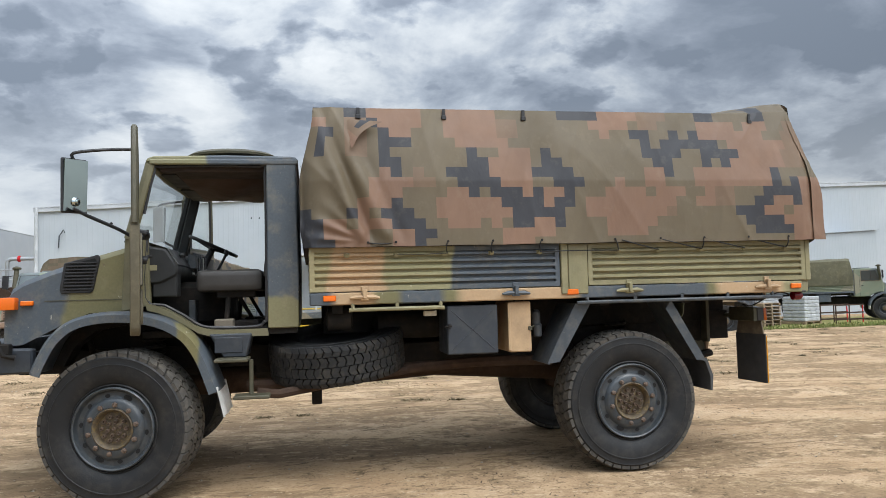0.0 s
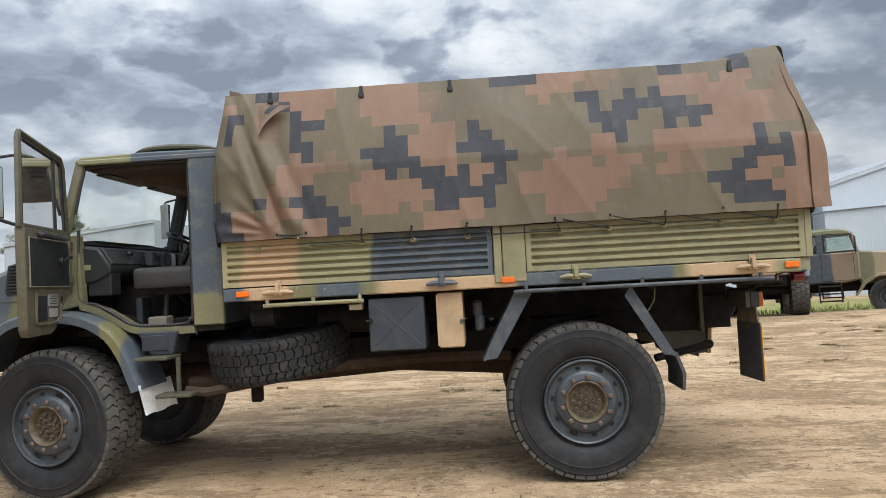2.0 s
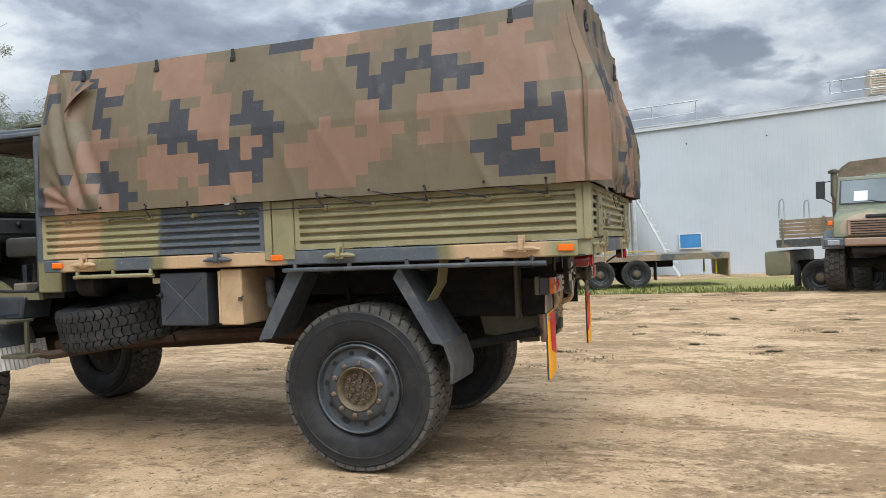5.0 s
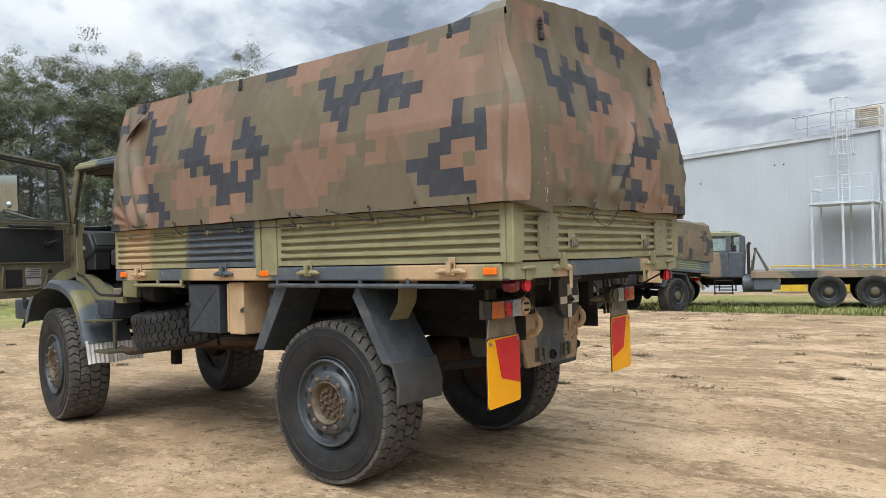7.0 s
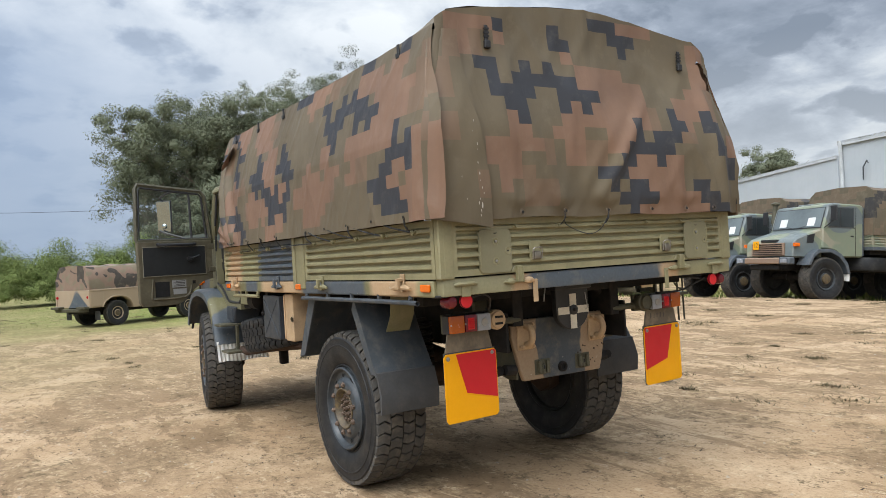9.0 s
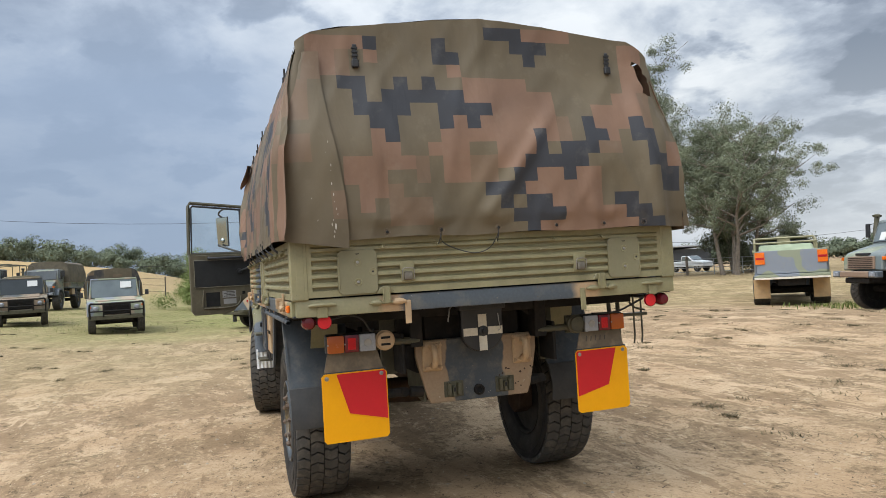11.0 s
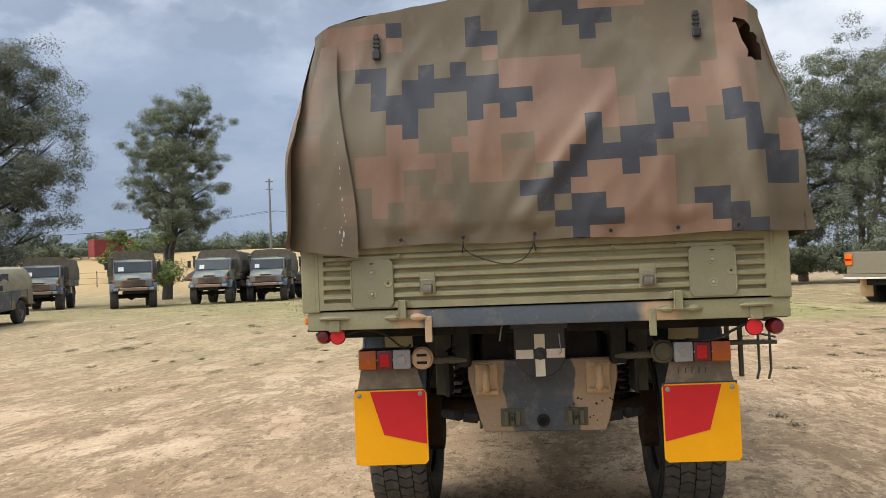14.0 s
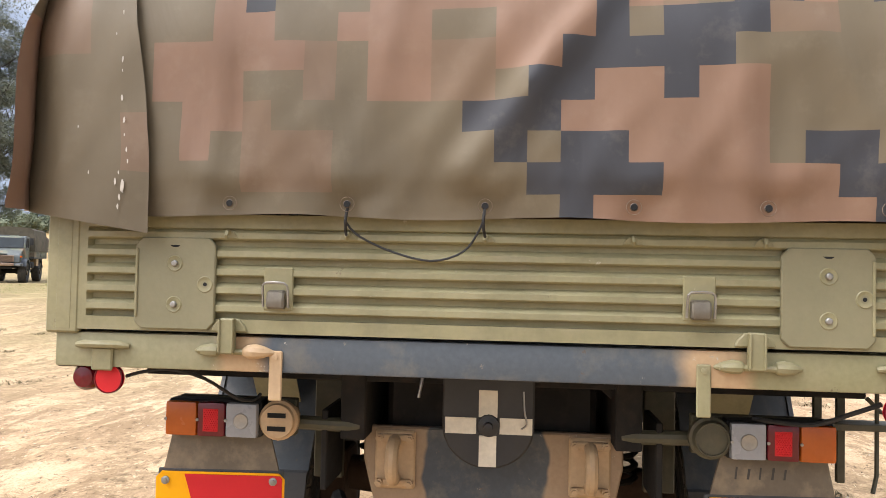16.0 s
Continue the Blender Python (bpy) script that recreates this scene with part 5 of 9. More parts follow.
def boxes_and_spare(t):
    def locker(bm):
        box(bm, -1.482, -1.09, -1.172, -0.78, 1.005, 1.375, 0.008)
        for a, b in (((-1.45, 1.04), (-1.12, 1.34)), ((-1.45, 1.34), (-1.12, 1.04))):
            tube(bm, [(a[0], -1.1725, a[1]), (b[0], -1.1725, b[1])], 0.004, 6)
    lk = shape("locker", M_SLATE_D, t, locker, "slate steel locker with an embossed cross")
    shape("locker_catch", M_CHASSIS, lk, lambda bm: (tube(bm, [(-1.50, -1.18, 1.22), (-1.45, -1.185, 1.222)], 0.007, 8), box(bm, -1.475, -1.46, -1.19, -1.17, 1.20, 1.24, 0.002)))
    tn = shape("battery_box", M_TAN, t, lambda bm: (box(bm, -0.995, -0.82, -1.152, -0.72, 1.005, 1.392, 0.008), box(bm, -1.005, -0.985, -1.16, -1.15, 1.02, 1.38, 0.003)), "tan painted steel box")
    shape("box_catch", M_OLIVE_D, tn, lambda bm: (box(bm, -0.845, -0.815, -1.165, -1.15, 1.17, 1.20, 0.003), tube(bm, [(-0.83, -1.165, 1.19), (-0.80, -1.168, 1.205)], 0.006, 6)))
    for x, z in ((-0.72, 1.26), (-0.71, 1.16)):
        shape("air_filter", M_GUARD, t, lambda bm: lathe(bm, [(0.02, -0.06), (0.034, -0.05), (0.036, 0.04), (0.02, 0.06)], (x, -0.95, z), "z", 14))
    shape("side_lamp_bracket", M_CREAM, t, lambda bm: box(bm, -1.64, -1.54, -1.06, -1.0, 1.30, 1.345, 0.006))
    spare = new("spare_wheel")
    spare.parent = t
    tagged(spare, "worn spare wheel slung flat under the tray")
    spare.matrix_basis = pose(-2.29, -0.56, 1.02, 90 + 8, -5, 0)
    shape("tyre", M_TYRE, spare, lambda bm: tyre_mesh(bm, 0.55, 0.155))
    shape("tread", M_TREAD_D, spare, lambda bm: tread_mesh(bm, 0.55, 0.155, 52), sharp=20)
    shape("rim", M_CHASSIS, spare, lambda bm: lathe(bm, [(0.29, -0.14), (0.28, -0.18), (0.26, -0.15), (0.2, -0.05), (0.12, -0.06), (0.0005, -0.06)], (0, 0, 0), "y", 32))
    shape("spare_carrier", M_RUST, t, lambda bm: (tube(bm, [(-2.9, -0.95, 0.77), (-2.75, -0.95, 0.75), (-2.2, -0.85, 0.82), (-1.75, -0.7, 0.86)], 0.035, 8)), "rusty spare wheel cradle")
    shape("round_canister", M_CHASSIS, t, lambda bm: lathe(bm, [(0.05, -0.1), (0.09, -0.09), (0.095, 0.08), (0.05, 0.1)], (-2.28, -0.95, 1.30), "x", 18))


def guards(t):
    def strip(bm, pts, y0, y1, thick):
        n = len(pts)
        up, dn = [], []
        for i, (x, z) in enumerate(pts):
            a, b = Vector(pts[max(i - 1, 0)]), Vector(pts[min(i + 1, n - 1)])
            d = (b - a).normalized()
            nrm = Vector((-d.y, d.x))
            up.append((x, z))
            dn.append((x - nrm.x * thick, z - nrm.y * thick))
        prism(bm, up + dn[::-1], "y", y0, y1)

    for s in (-1, 1):
        lo, hi = sorted((s * 1.15, s * 0.72))
        shape("rear_guard", M_GUARD, t, lambda bm: (strip(bm, [(-0.70, 0.905), (-0.60, 1.10), (-0.455, 1.365)], lo, hi, 0.02), prism(bm, [(-0.70, 0.905), (-0.455, 1.365), (-0.33, 1.365), (-0.60, 0.915)], "y", *sorted((s * 1.135, s * 1.152)))), "sloping grey steel mudguard")
        shape("rear_guard", M_GUARD, t, lambda bm: (strip(bm, [(0.345, 1.372), (0.47, 1.13), (0.625, 0.88)], lo, hi, 0.02), prism(bm, [(0.345, 1.372), (0.625, 0.88), (0.545, 0.885), (0.30, 1.30)], "y", *sorted((s * 1.135, s * 1.152)))), "sloping grey steel mudguard")
        shape("guard_stay", M_OLIVE, t, lambda bm: strip(bm, [(0.56, 1.41), (0.54, 1.25), (0.46, 1.13)], *sorted((s * 0.98, s * 0.80)), 0.006))
        shape("guard_flap", M_RUBBER, t, lambda bm: prism(bm, [(0.61, 0.90), (0.635, 0.895), (0.685, 0.75), (0.672, 0.635), (0.655, 0.637), (0.66, 0.75)], "y", lo, hi), "black rubber flap")
        # tail flaps with warning plates
        c = s * 0.825
        y0, y1 = c - 0.2, c + 0.2
        tf = new("mud_flap")
        tf.parent = t
        tf.matrix_basis = pose(1.236, (y0 + y1) / 2, 0, 0, 0, 4.5) @ pose(-1.236, -(y0 + y1) / 2, 0)
        tagged(tf, "hanging mud flap with a red and yellow warning plate")
        shape("flap_hanger", plain_hanger, tf, lambda bm: prism(bm, [(y0 + 0.02, 1.055), (y1 - 0.02, 1.055), (y1 - (0.05 if s < 0 else 0.045), 1.17), (y0 + (0.05 if s > 0 else 0.045), 1.17)], "x", 1.222, 1.232), "grey-brown hanger plate")
        shape("flap_sheet", M_RUBBER, tf, lambda bm: box(bm, 1.224, 1.234, y0 + 0.004, y1 - 0.004, 0.648, 1.06, 0.003))
        k = 0.018
        def plate(bm, x0, x1, poly):
            prism(bm, poly, "x", x0, x1)
        rect = [(y0 + k, 0.645), (y1 - k, 0.645), (y1, 0.645 + k), (y1, 1.052 - k), (y1 - k, 1.052), (y0 + k, 1.052), (y0, 1.052 - k), (y0, 0.645 + k)]
        shape("yellow_plate", M_YELLOW, tf, lambda bm: plate(bm, 1.236, 1.240, rect), "yellow reflective plate")
        m = -s
        red = [(c - m * 0.11, 1.045), (c + m * 0.185, 1.045), (c + m * 0.193, 1.036), (c + m * 0.193, 0.755), (c - m * 0.04, 0.81)]
        shape("red_panel", M_RED, tf, lambda bm: plate(bm, 1.2405, 1.2435, red), "dark red reflective panel")
        for dy, dz in ((-0.17, 1.025), (0.165, 1.028)):
            shape("plate_bolt", M_STEEL, tf, lambda bm: lathe(bm, [(0.013, 0), (0.013, 0.004), (0.007, 0.006), (0.007, 0.012), (0.0005, 0.013)], (1.241, c + dy, dz), "x", 10))


plain_hanger = plain("hanger_brown", (0.125, 0.10, 0.07), 0.7, dirt=DUST, dirt_amount=0.35)


def tail(t):
    """Lamps, cross member and the fittings under the tail beam."""
    for s in (-1, 1):
        cl = new("lamp_cluster")
        cl.parent = t
        tagged(cl, "tail lamp with amber, red and clear lenses")
        c0 = -0.985 if s < 0 else 0.690
        order = (M_AMBER_D, M_DRED_L, M_WHITE_L) if s < 0 else (M_WHITE_L, M_DRED_L, M_AMBER_D)
        shape("lamp_body", M_BLACK_P, cl, lambda bm: box(bm, 1.20, 1.262, c0 - 0.004, c0 + 0.294, 1.168, 1.278, 0.006))
        widths = (0.101, 0.089, 0.100) if s < 0 else (0.100, 0.090, 0.100)
        y = c0
        for m, w in zip(order, widths):
            lens = shape("lens", m, cl, lambda bm: box(bm, 1.262, 1.292, y + 0.001, y + w - 0.001, 1.171, 1.275, 0.010, 2))
            if m is M_WHITE_L:
                shape("reflector_cup", M_STEEL, cl, lambda bm: lathe(bm, [(0.024, 0), (0.022, 0.003), (0.0005, 0.001)], (1.292, y + w / 2, 1.222), "x", 18))
            elif m is M_DRED_L:
                shape("prism_backing", M_RED, cl, lambda bm: box(bm, 1.2905, 1.2928, y + 0.020, y + 0.068, 1.187, 1.256, 0.001))
                shape("prism_panel", M_RED, cl, lambda bm: [lathe(bm, [(0.0030, 0.0), (0.0012, 0.0022), (0.0003, 0.0022)], (1.2925, y + 0.025 + 0.0072 * i + 0.00375 * (j % 2), 1.192 + 0.0065 * j), "x", 6) for i in range(6) for j in range(10)])
            for zz in (1.222,):
                shape("lens_screw", M_STEEL, cl, lambda bm: disc(bm, (1.291, y + 0.003, zz), 0.005, 0.004, "x", 8))
            y += w
        yc = -0.635 if s < 0 else 0.640
        cap = shape("socket_cap", M_TAN if s < 0 else M_OLIVE_D, t, lambda bm: lathe(bm, [(0.044, -0.09), (0.050, -0.03), (0.061, -0.025), (0.061, -0.005), (0.053, 0.0), (0.050, 0.012), (0.0005, 0.014)], (1.275, yc, 1.225), "x", 24), "round socket cap")
        if s < 0:
            for dz in (0.018, -0.022):
                shape("slot", M_HOLE, cap, lambda bm: box(bm, 1.288, 1.2905, yc - 0.028, yc + 0.028, 1.225 + dz - 0.007, 1.225 + dz + 0.007))
        else:
            shape("cap_ring", M_OLIVE_D, cap, lambda bm: lathe(bm, [(0.043, 0.014), (0.045, 0.018), (0.048, 0.018), (0.050, 0.012)], (1.275, yc, 1.225), "x", 24, True))
        shape("lamp_bar", M_OLIVE_D, t, lambda bm: (tube(bm, [(1.18, s * 0.40, 1.20), (1.19, s * 0.55, 1.205), (1.2, s * 0.66, 1.21)], 0.022, 10), box(bm, 1.17, 1.205, *sorted((s * 0.60, s * 0.98)), 1.165, 1.28, 0.004)))
        # lamp and reflector below the beam ends
        shape("round_lamp", M_DRED_L, t, lambda bm: lathe(bm, [(0.036, -0.05), (0.040, -0.01), (0.038, 0.012), (0.028, 0.028), (0.0005, 0.034)], (1.50, s * (1.112 if s < 0 else 1.14), 1.375 if s < 0 else 1.36), "x", 22), "dark red domed lamp")
        shape("lamp_shoe", M_BLACK_P, t, lambda bm: box(bm, 1.44, 1.52, s * 1.13 - 0.065, s * 1.13 + 0.065, 1.402, 1.416, 0.004))
        rf = shape("round_reflector", M_RED, t, lambda bm: lathe(bm, [(0.036, -0.012), (0.040, -0.008), (0.040, 0.004), (0.037, 0.006), (0.0005, 0.007)], (1.535, s * 1.03, 1.376 if s < 0 else 1.362), "x", 24), "round red reflector")
        shape("reflector_ring", M_DRED_L, rf, lambda bm: lathe(bm, [(0.037, 0.004), (0.038, 0.008), (0.041, 0.008), (0.042, 0.0)], (1.535, s * 1.03, 1.376 if s < 0 else 1.362), "x", 24, True))
        # wheel arches behind, hanging brackets
        # plain olive bracket; the darker copy carries its shade
        shape("bracket", M_OLIVE_D, t, lambda bm: box(bm, 0.95, 0.98, *sorted((s * 0.50, s * 0.60)), 0.98, 1.43, 0.004))
        shape("bracket_arm", M_CHASSIS, t, lambda bm: box(bm, 0.98, 1.2, *sorted((s * 0.50, s * 0.52)), 1.0, 1.25, 0.004))
    shape("lamp_cable", M_ROPE, t, lambda bm: tube(bm, smooth_path([(1.50, -1.0, 1.378), (1.50, -0.95, 1.392), (1.49, -0.88, 1.40), (1.44, -0.80, 1.37), (1.34, -0.74, 1.30), (1.28, -0.71, 1.287), (1.25, -0.70, 1.30)], 4), 0.0055, 6), "black lamp cable")
    shape("lamp_cable", M_ROPE, t, lambda bm: tube(bm, smooth_path([(1.50, 1.0, 1.375), (1.45, 0.95, 1.34), (1.38, 0.88, 1.295), (1.30, 0.80, 1.285), (1.26, 0.76, 1.285)], 4), 0.007, 6), "black lamp cable")

    cm = new("rear_cross_member")
    cm.parent = t
    cm.matrix_basis = pose(0, 0, -0.05)
    tagged(cm, "camouflage painted rear towing plate")
    shape("plate", M_XMEM, cm, lambda bm: prism(bm, [(-0.405, 1.235), (0.42, 1.235), (0.42, 1.13), (0.37, 0.90), (0.345, 0.835), (-0.32, 0.835), (-0.345, 0.90), (-0.405, 1.13)], "x", 1.06, 1.095, 0.006))
    for y in (-0.345, 0.36):
        shape("cheek_plate", M_OLIVE_D, cm, lambda bm: prism(bm, [(0.62, 1.07), (1.058, 1.20), (1.058, 0.845), (0.96, 0.84), (0.66, 0.90)], "y", y - 0.008, y + 0.008, 0.003))
    for y in (-0.30, 0.315):
        def shackle(bm):
            box(bm, 1.095, 1.108, y - 0.065, y + 0.065, 1.04, 1.225, 0.006)
            tube(bm, smooth_path([(1.10, y, 1.075), (1.15, y, 1.08), (1.178, y, 1.115), (1.178, y, 1.155), (1.15, y, 1.19), (1.10, y, 1.195)], 3), 0.021, 10)
            box(bm, 1.105, 1.12, y - 0.055, y + 0.055, 1.19, 1.215, 0.004)
            box(bm, 1.105, 1.12, y - 0.055, y + 0.055, 1.048, 1.073, 0.004)
        sh = shape("tow_handle", M_TAN, cm, shackle, "tan forged tow handle")
        for dy in (-0.048, 0.048):
            for z in (1.203, 1.062):
                shape("bolt", M_TAN, sh, lambda bm: lathe(bm, [(0.014, 0), (0.014, 0.012), (0.008, 0.012), (0.008, 0.022), (0.0005, 0.022)], (1.118, y + dy, z), "x", 6))
    for y, m in ((-0.165, M_OLIVE_D), (0.185, M_OLIVE_D)):
        def bracket(bm):
            box(bm, 1.095, 1.101, y - 0.065, y + 0.065, 0.865, 0.965, 0.003)
            box(bm, 1.10, 1.125, y - 0.045, y - 0.02, 0.875, 0.955, 0.004)
            box(bm, 1.10, 1.125, y + 0.02, y + 0.045, 0.875, 0.955, 0.004)
            box(bm, 1.10, 1.118, y - 0.012, y + 0.012, 0.87, 0.935, 0.003)
        shape("step_bracket", m, cm, bracket, "worn green bracket")
        shape("bracket_slot", M_HOLE, cm, lambda bm: box(bm, 1.118, 1.1195, y - 0.006, y + 0.006, 0.90, 0.925))
    shape("tow_socket", M_CHASSIS, cm, lambda bm: lathe(bm, [(0.020, 0.0), (0.020, 0.018), (0.026, 0.022), (0.034, 0.018), (0.036, 0.0)], (1.095, 0.005, 0.895), "x", 20, True))
    shape("socket_hole", M_HOLE, cm, lambda bm: disc(bm, (1.095, 0.005, 0.895), 0.021, 0.004, "x", 16))
    rnd = random.Random(5)
    for k in range(16):
        y, z = rnd.uniform(0.15, 0.39), rnd.uniform(0.87, 1.02)
        shape("paint_chip", M_RUST, cm, lambda bm: prism(bm, [(y - rnd.uniform(0.004, 0.012), z), (y, z + rnd.uniform(0.004, 0.01)), (y + rnd.uniform(0.004, 0.012), z), (y, z - rnd.uniform(0.003, 0.008))], "x", 1.094, 1.0965))
    for s in (-1, 1):
        shape("shock_mount", M_CHASSIS, t, lambda bm: (tube(bm, [(1.05, s * 0.44, 0.87), (1.05, s * 0.36, 0.86)], 0.035, 10), tube(bm, [(0.6, s * 0.6, 0.80), (1.05, s * 0.47, 0.87)], 0.03, 8)))

    cb = new("convoy_lamp_housing")
    cb.parent = t
    tagged(cb, "black rounded housing with a cream cross")
    arc = [(0.138 * math.cos(a), 1.225 + 0.125 * math.sin(a)) for a in (math.pi * (1 + k / 12) for k in range(13))]
    shape("housing", M_BLACK_P, cb, lambda bm: prism(bm, [(0.138, 1.385), (-0.138, 1.385), *arc], "x", 1.19, 1.243, 0.006))
    shape("lid", M_BLACK_P, cb, lambda bm: box(bm, 1.185, 1.262, -0.155, 0.155, 1.365, 1.405, 0.006))
    for a0, b0, c0, d0 in ((-0.028, 0.028, 1.255, 1.335), (-0.026, 0.026, 1.108, 1.20), (-0.128, -0.035, 1.204, 1.252), (0.035, 0.132, 1.206, 1.254)):
        shape("cross_arm", M_CREAM, cb, lambda bm: box(bm, 1.243, 1.2465, a0, b0, c0, d0))
    shape("cross_knob", M_BLACK_P, cb, lambda bm: lathe(bm, [(0.034, 0), (0.032, 0.008), (0.014, 0.012), (0.012, 0.03), (0.0005, 0.032)], (1.246, 0.002, 1.23), "x", 16))
    shape("lamp_chain", M_STEEL, cb, lambda bm: tube(bm, smooth_path([(1.25, 0.105, 1.335), (1.255, 0.108, 1.28), (1.255, 0.115, 1.24), (1.252, 0.10, 1.225)], 4), 0.003, 5))
    shape("tail_wire", M_STEEL, t, lambda bm: tube(bm, [(1.2, -0.18, 1.40), (1.21, -0.20, 1.38), (1.21, -0.215, 1.30)], 0.005, 6))
    shape("undertail_mass", M_CHASSIS, t, lambda bm: (box(bm, 0.7, 1.04, -0.34, 0.34, 0.98, 1.40, 0.02), tube(bm, [(1.05, 0.3, 1.40), (1.1, 0.42, 1.3), (1.1, 0.43, 1.22)], 0.03, 8)))
    def rack(bm):
        for y in (1.03, 1.10):
            box(bm, 1.0, 1.02, y - 0.012, y + 0.012, 1.05, 1.42, 0.002)
        for y in (1.17, 1.23):
            tube(bm, [(1.1, y, 1.40), (1.1, y, 1.10), (1.12, y - 0.02, 1.05)], 0.007, 6)
        box(bm, 1.05, 1.13, 1.0, 1.26, 1.235, 1.255, 0.002)
        tube(bm, [(1.1, 1.14, 1.33), (1.1, 1.18, 1.29), (1.1, 1.26, 1.27)], 0.007, 6)
    shape("tool_rack", M_OLIVE_D, t, rack, "thin dark tool rack")
    def scrawl(bm):
        for k, (w, h) in enumerate(((0.018, 0.035), (0.022, 0.03), (0.016, 0.034), (0.022, 0.034), (0.02, 0.03))):
            y = 0.715 + 0.035 * k
            prism(bm, [(y, 1.105), (y + w * 0.3, 1.105), (y + w * 0.5, 1.105 + h), (y + w * 0.2, 1.105 + h)], "x", 1.2325, 1.2335)
    marks = shape("pencil_marks", M_INK, t, scrawl, "faint dark strokes")
    marks.matrix_basis = pose(1.236, 0.825, 0, 0, 0, 4.5) @ pose(-1.236, -0.825, 0)
    tagged(marks, kind="stuff")


def cab(t):
    c = new("cab")
    c.parent = t
    tagged(c, "boxy forward cab in olive and slate camouflage, doors open")
    H = 0.965
    shape("cab_floor", M_CHASSIS, c, lambda bm: (box(bm, -3.72, -2.60, -0.93, 0.93, 1.20, 1.25, 0.004), box(bm, -3.75, -3.15, -0.38, 0.38, 1.25, 1.62, 0.05)))
    shape("back_wall", M_CAB, c, lambda bm: box(bm, -2.625, -2.59, -H, H, 1.245, 2.50, 0.008))
    for s in (-1, 1):
        a, b = sorted((s * (H + 0.005), s * (H - 0.05)))
        shape("rear_pillar", M_PILLAR_R, c, lambda bm: prism(bm, [(-2.815, 1.245), (-2.586, 1.245), (-2.582, 1.75), (-2.60, 2.49), (-2.815, 2.49)], "y", a, b, 0.008))
        def front_pillar(bm):
            tube(bm, [(-3.80, s * 0.955, 1.93), (-3.655, s * 0.925, 2.49)], 0.042, 8)
            # far pillar widened, and dark below, to take in the shadow beside it
            if s > 0:
                prism(bm, [(-3.78, 1.90), (-3.69, 1.90), (-3.56, 2.44), (-3.64, 2.48)], "y", 0.86, 0.93, 0.01)
            prism(bm, [(-3.86, 1.40), (-3.66, 1.44), (-3.68, 1.96), (-3.83, 1.96)], "y", *sorted((s * H, s * 0.88)), 0.006)
        shape("front_pillar", M_PILLAR if s < 0 else M_DASH, c, front_pillar)
        def sill(bm):
            pts = [(-3.69, 1.46), (-3.62, 1.44), (-3.52, 1.40), (-3.42, 1.34), (-3.33, 1.28), (-3.24, 1.252), (-3.15, 1.245), (-2.82, 1.245)]
            low = [(x + 0.01, z - 0.055) for x, z in pts]
            prism(bm, pts + low[::-1], "y", *sorted((s * (H + 0.005), s * 0.80)))
        shape("door_sill", M_PILLAR, c, sill)
        def seal(bm):
            tube(bm, smooth_path([(-3.675, s * 0.955, 2.0), (-3.69, s * 0.955, 1.50), (-3.56, s * 0.957, 1.44), (-3.42, s * 0.957, 1.36), (-3.30, s * 0.957, 1.28), (-3.16, s * 0.957, 1.262), (-2.90, s * 0.957, 1.262), (-2.845, s * 0.957, 1.30), (-2.825, s * 0.955, 1.40), (-2.825, s * 0.945, 2.42), (-2.87, s * 0.94, 2.475), (-3.56, s * 0.935, 2.475), (-3.63, s * 0.935, 2.43), (-3.70, s * 0.948, 2.12)], 3), 0.012, 6)
        shape("door_seal", M_BLACK_P, c, seal, "black rubber door seal")
        shape("rain_gutter", M_ROOF, c, lambda bm: box(bm, -3.66, -2.575, *sorted((s * 0.975, s * 0.93)), 2.485, 2.525, 0.008))
    def roof(bm):
        prism(bm, [(-3.69, 2.50), (-3.685, 2.53), (-3.64, 2.552), (-3.1, 2.56), (-2.62, 2.552), (-2.58, 2.54), (-2.575, 2.50)], "y", -0.955, 0.955, 0.012)
    shape("roof", M_ROOF, c, roof)
    shape("rear_lining", M_DASH, c, lambda bm: box(bm, -2.645, -2.627, -0.90, 0.90, 1.26, 2.44, 0.004))
    shape("roof_hatch", M_OLIVE_D, c, lambda bm: lathe(bm, [(0.30, 0.075), (0.365, 0.082), (0.368, 0.10), (0.33, 0.122), (0.0005, 0.145)], (-3.12, -0.30, 2.55), "z", 32), "round olive roof hatch")
    shape("hatch_ring", M_CHASSIS, c, lambda bm: lathe(bm, [(0.33, -0.01), (0.33, 0.08), (0.25, 0.08)], (-3.12, -0.30, 2.55), "z", 32))
    shape("headliner", M_LINER, c, lambda bm: box(bm, -3.6, -2.63, -0.9, 0.9, 2.44, 2.49, 0.01))

    def slack_lining(bm):
        """Loose brown lining that hangs from the roof over the far seat."""
        n, m = 12, 14
        grid = [[bm.verts.new((-3.52 + 0.86 * i / n, -0.55 + 1.42 * j / m, 2.437 - 0.085 * math.sin(math.pi * i / n) ** 0.7 * math.sin(math.pi * j / m) ** 0.8 * (0.75 + 0.35 * math.sin(i * 1.1 + j * 0.5)))) for j in range(m + 1)] for i in range(n + 1)]
        for a, b in zip(grid, grid[1:]):
            for j in range(m):
                bm.faces.new((a[j], a[j + 1], b[j + 1], b[j]))
    shape("slack_lining", M_LINING, c, slack_lining, "loose brown roof lining", 60)
    shape("windscreen_frame", M_PILLAR, c, lambda bm: (tube(bm, [(-3.66, -0.93, 2.50), (-3.70, 0, 2.51), (-3.66, 0.93, 2.50)], 0.035, 8)))
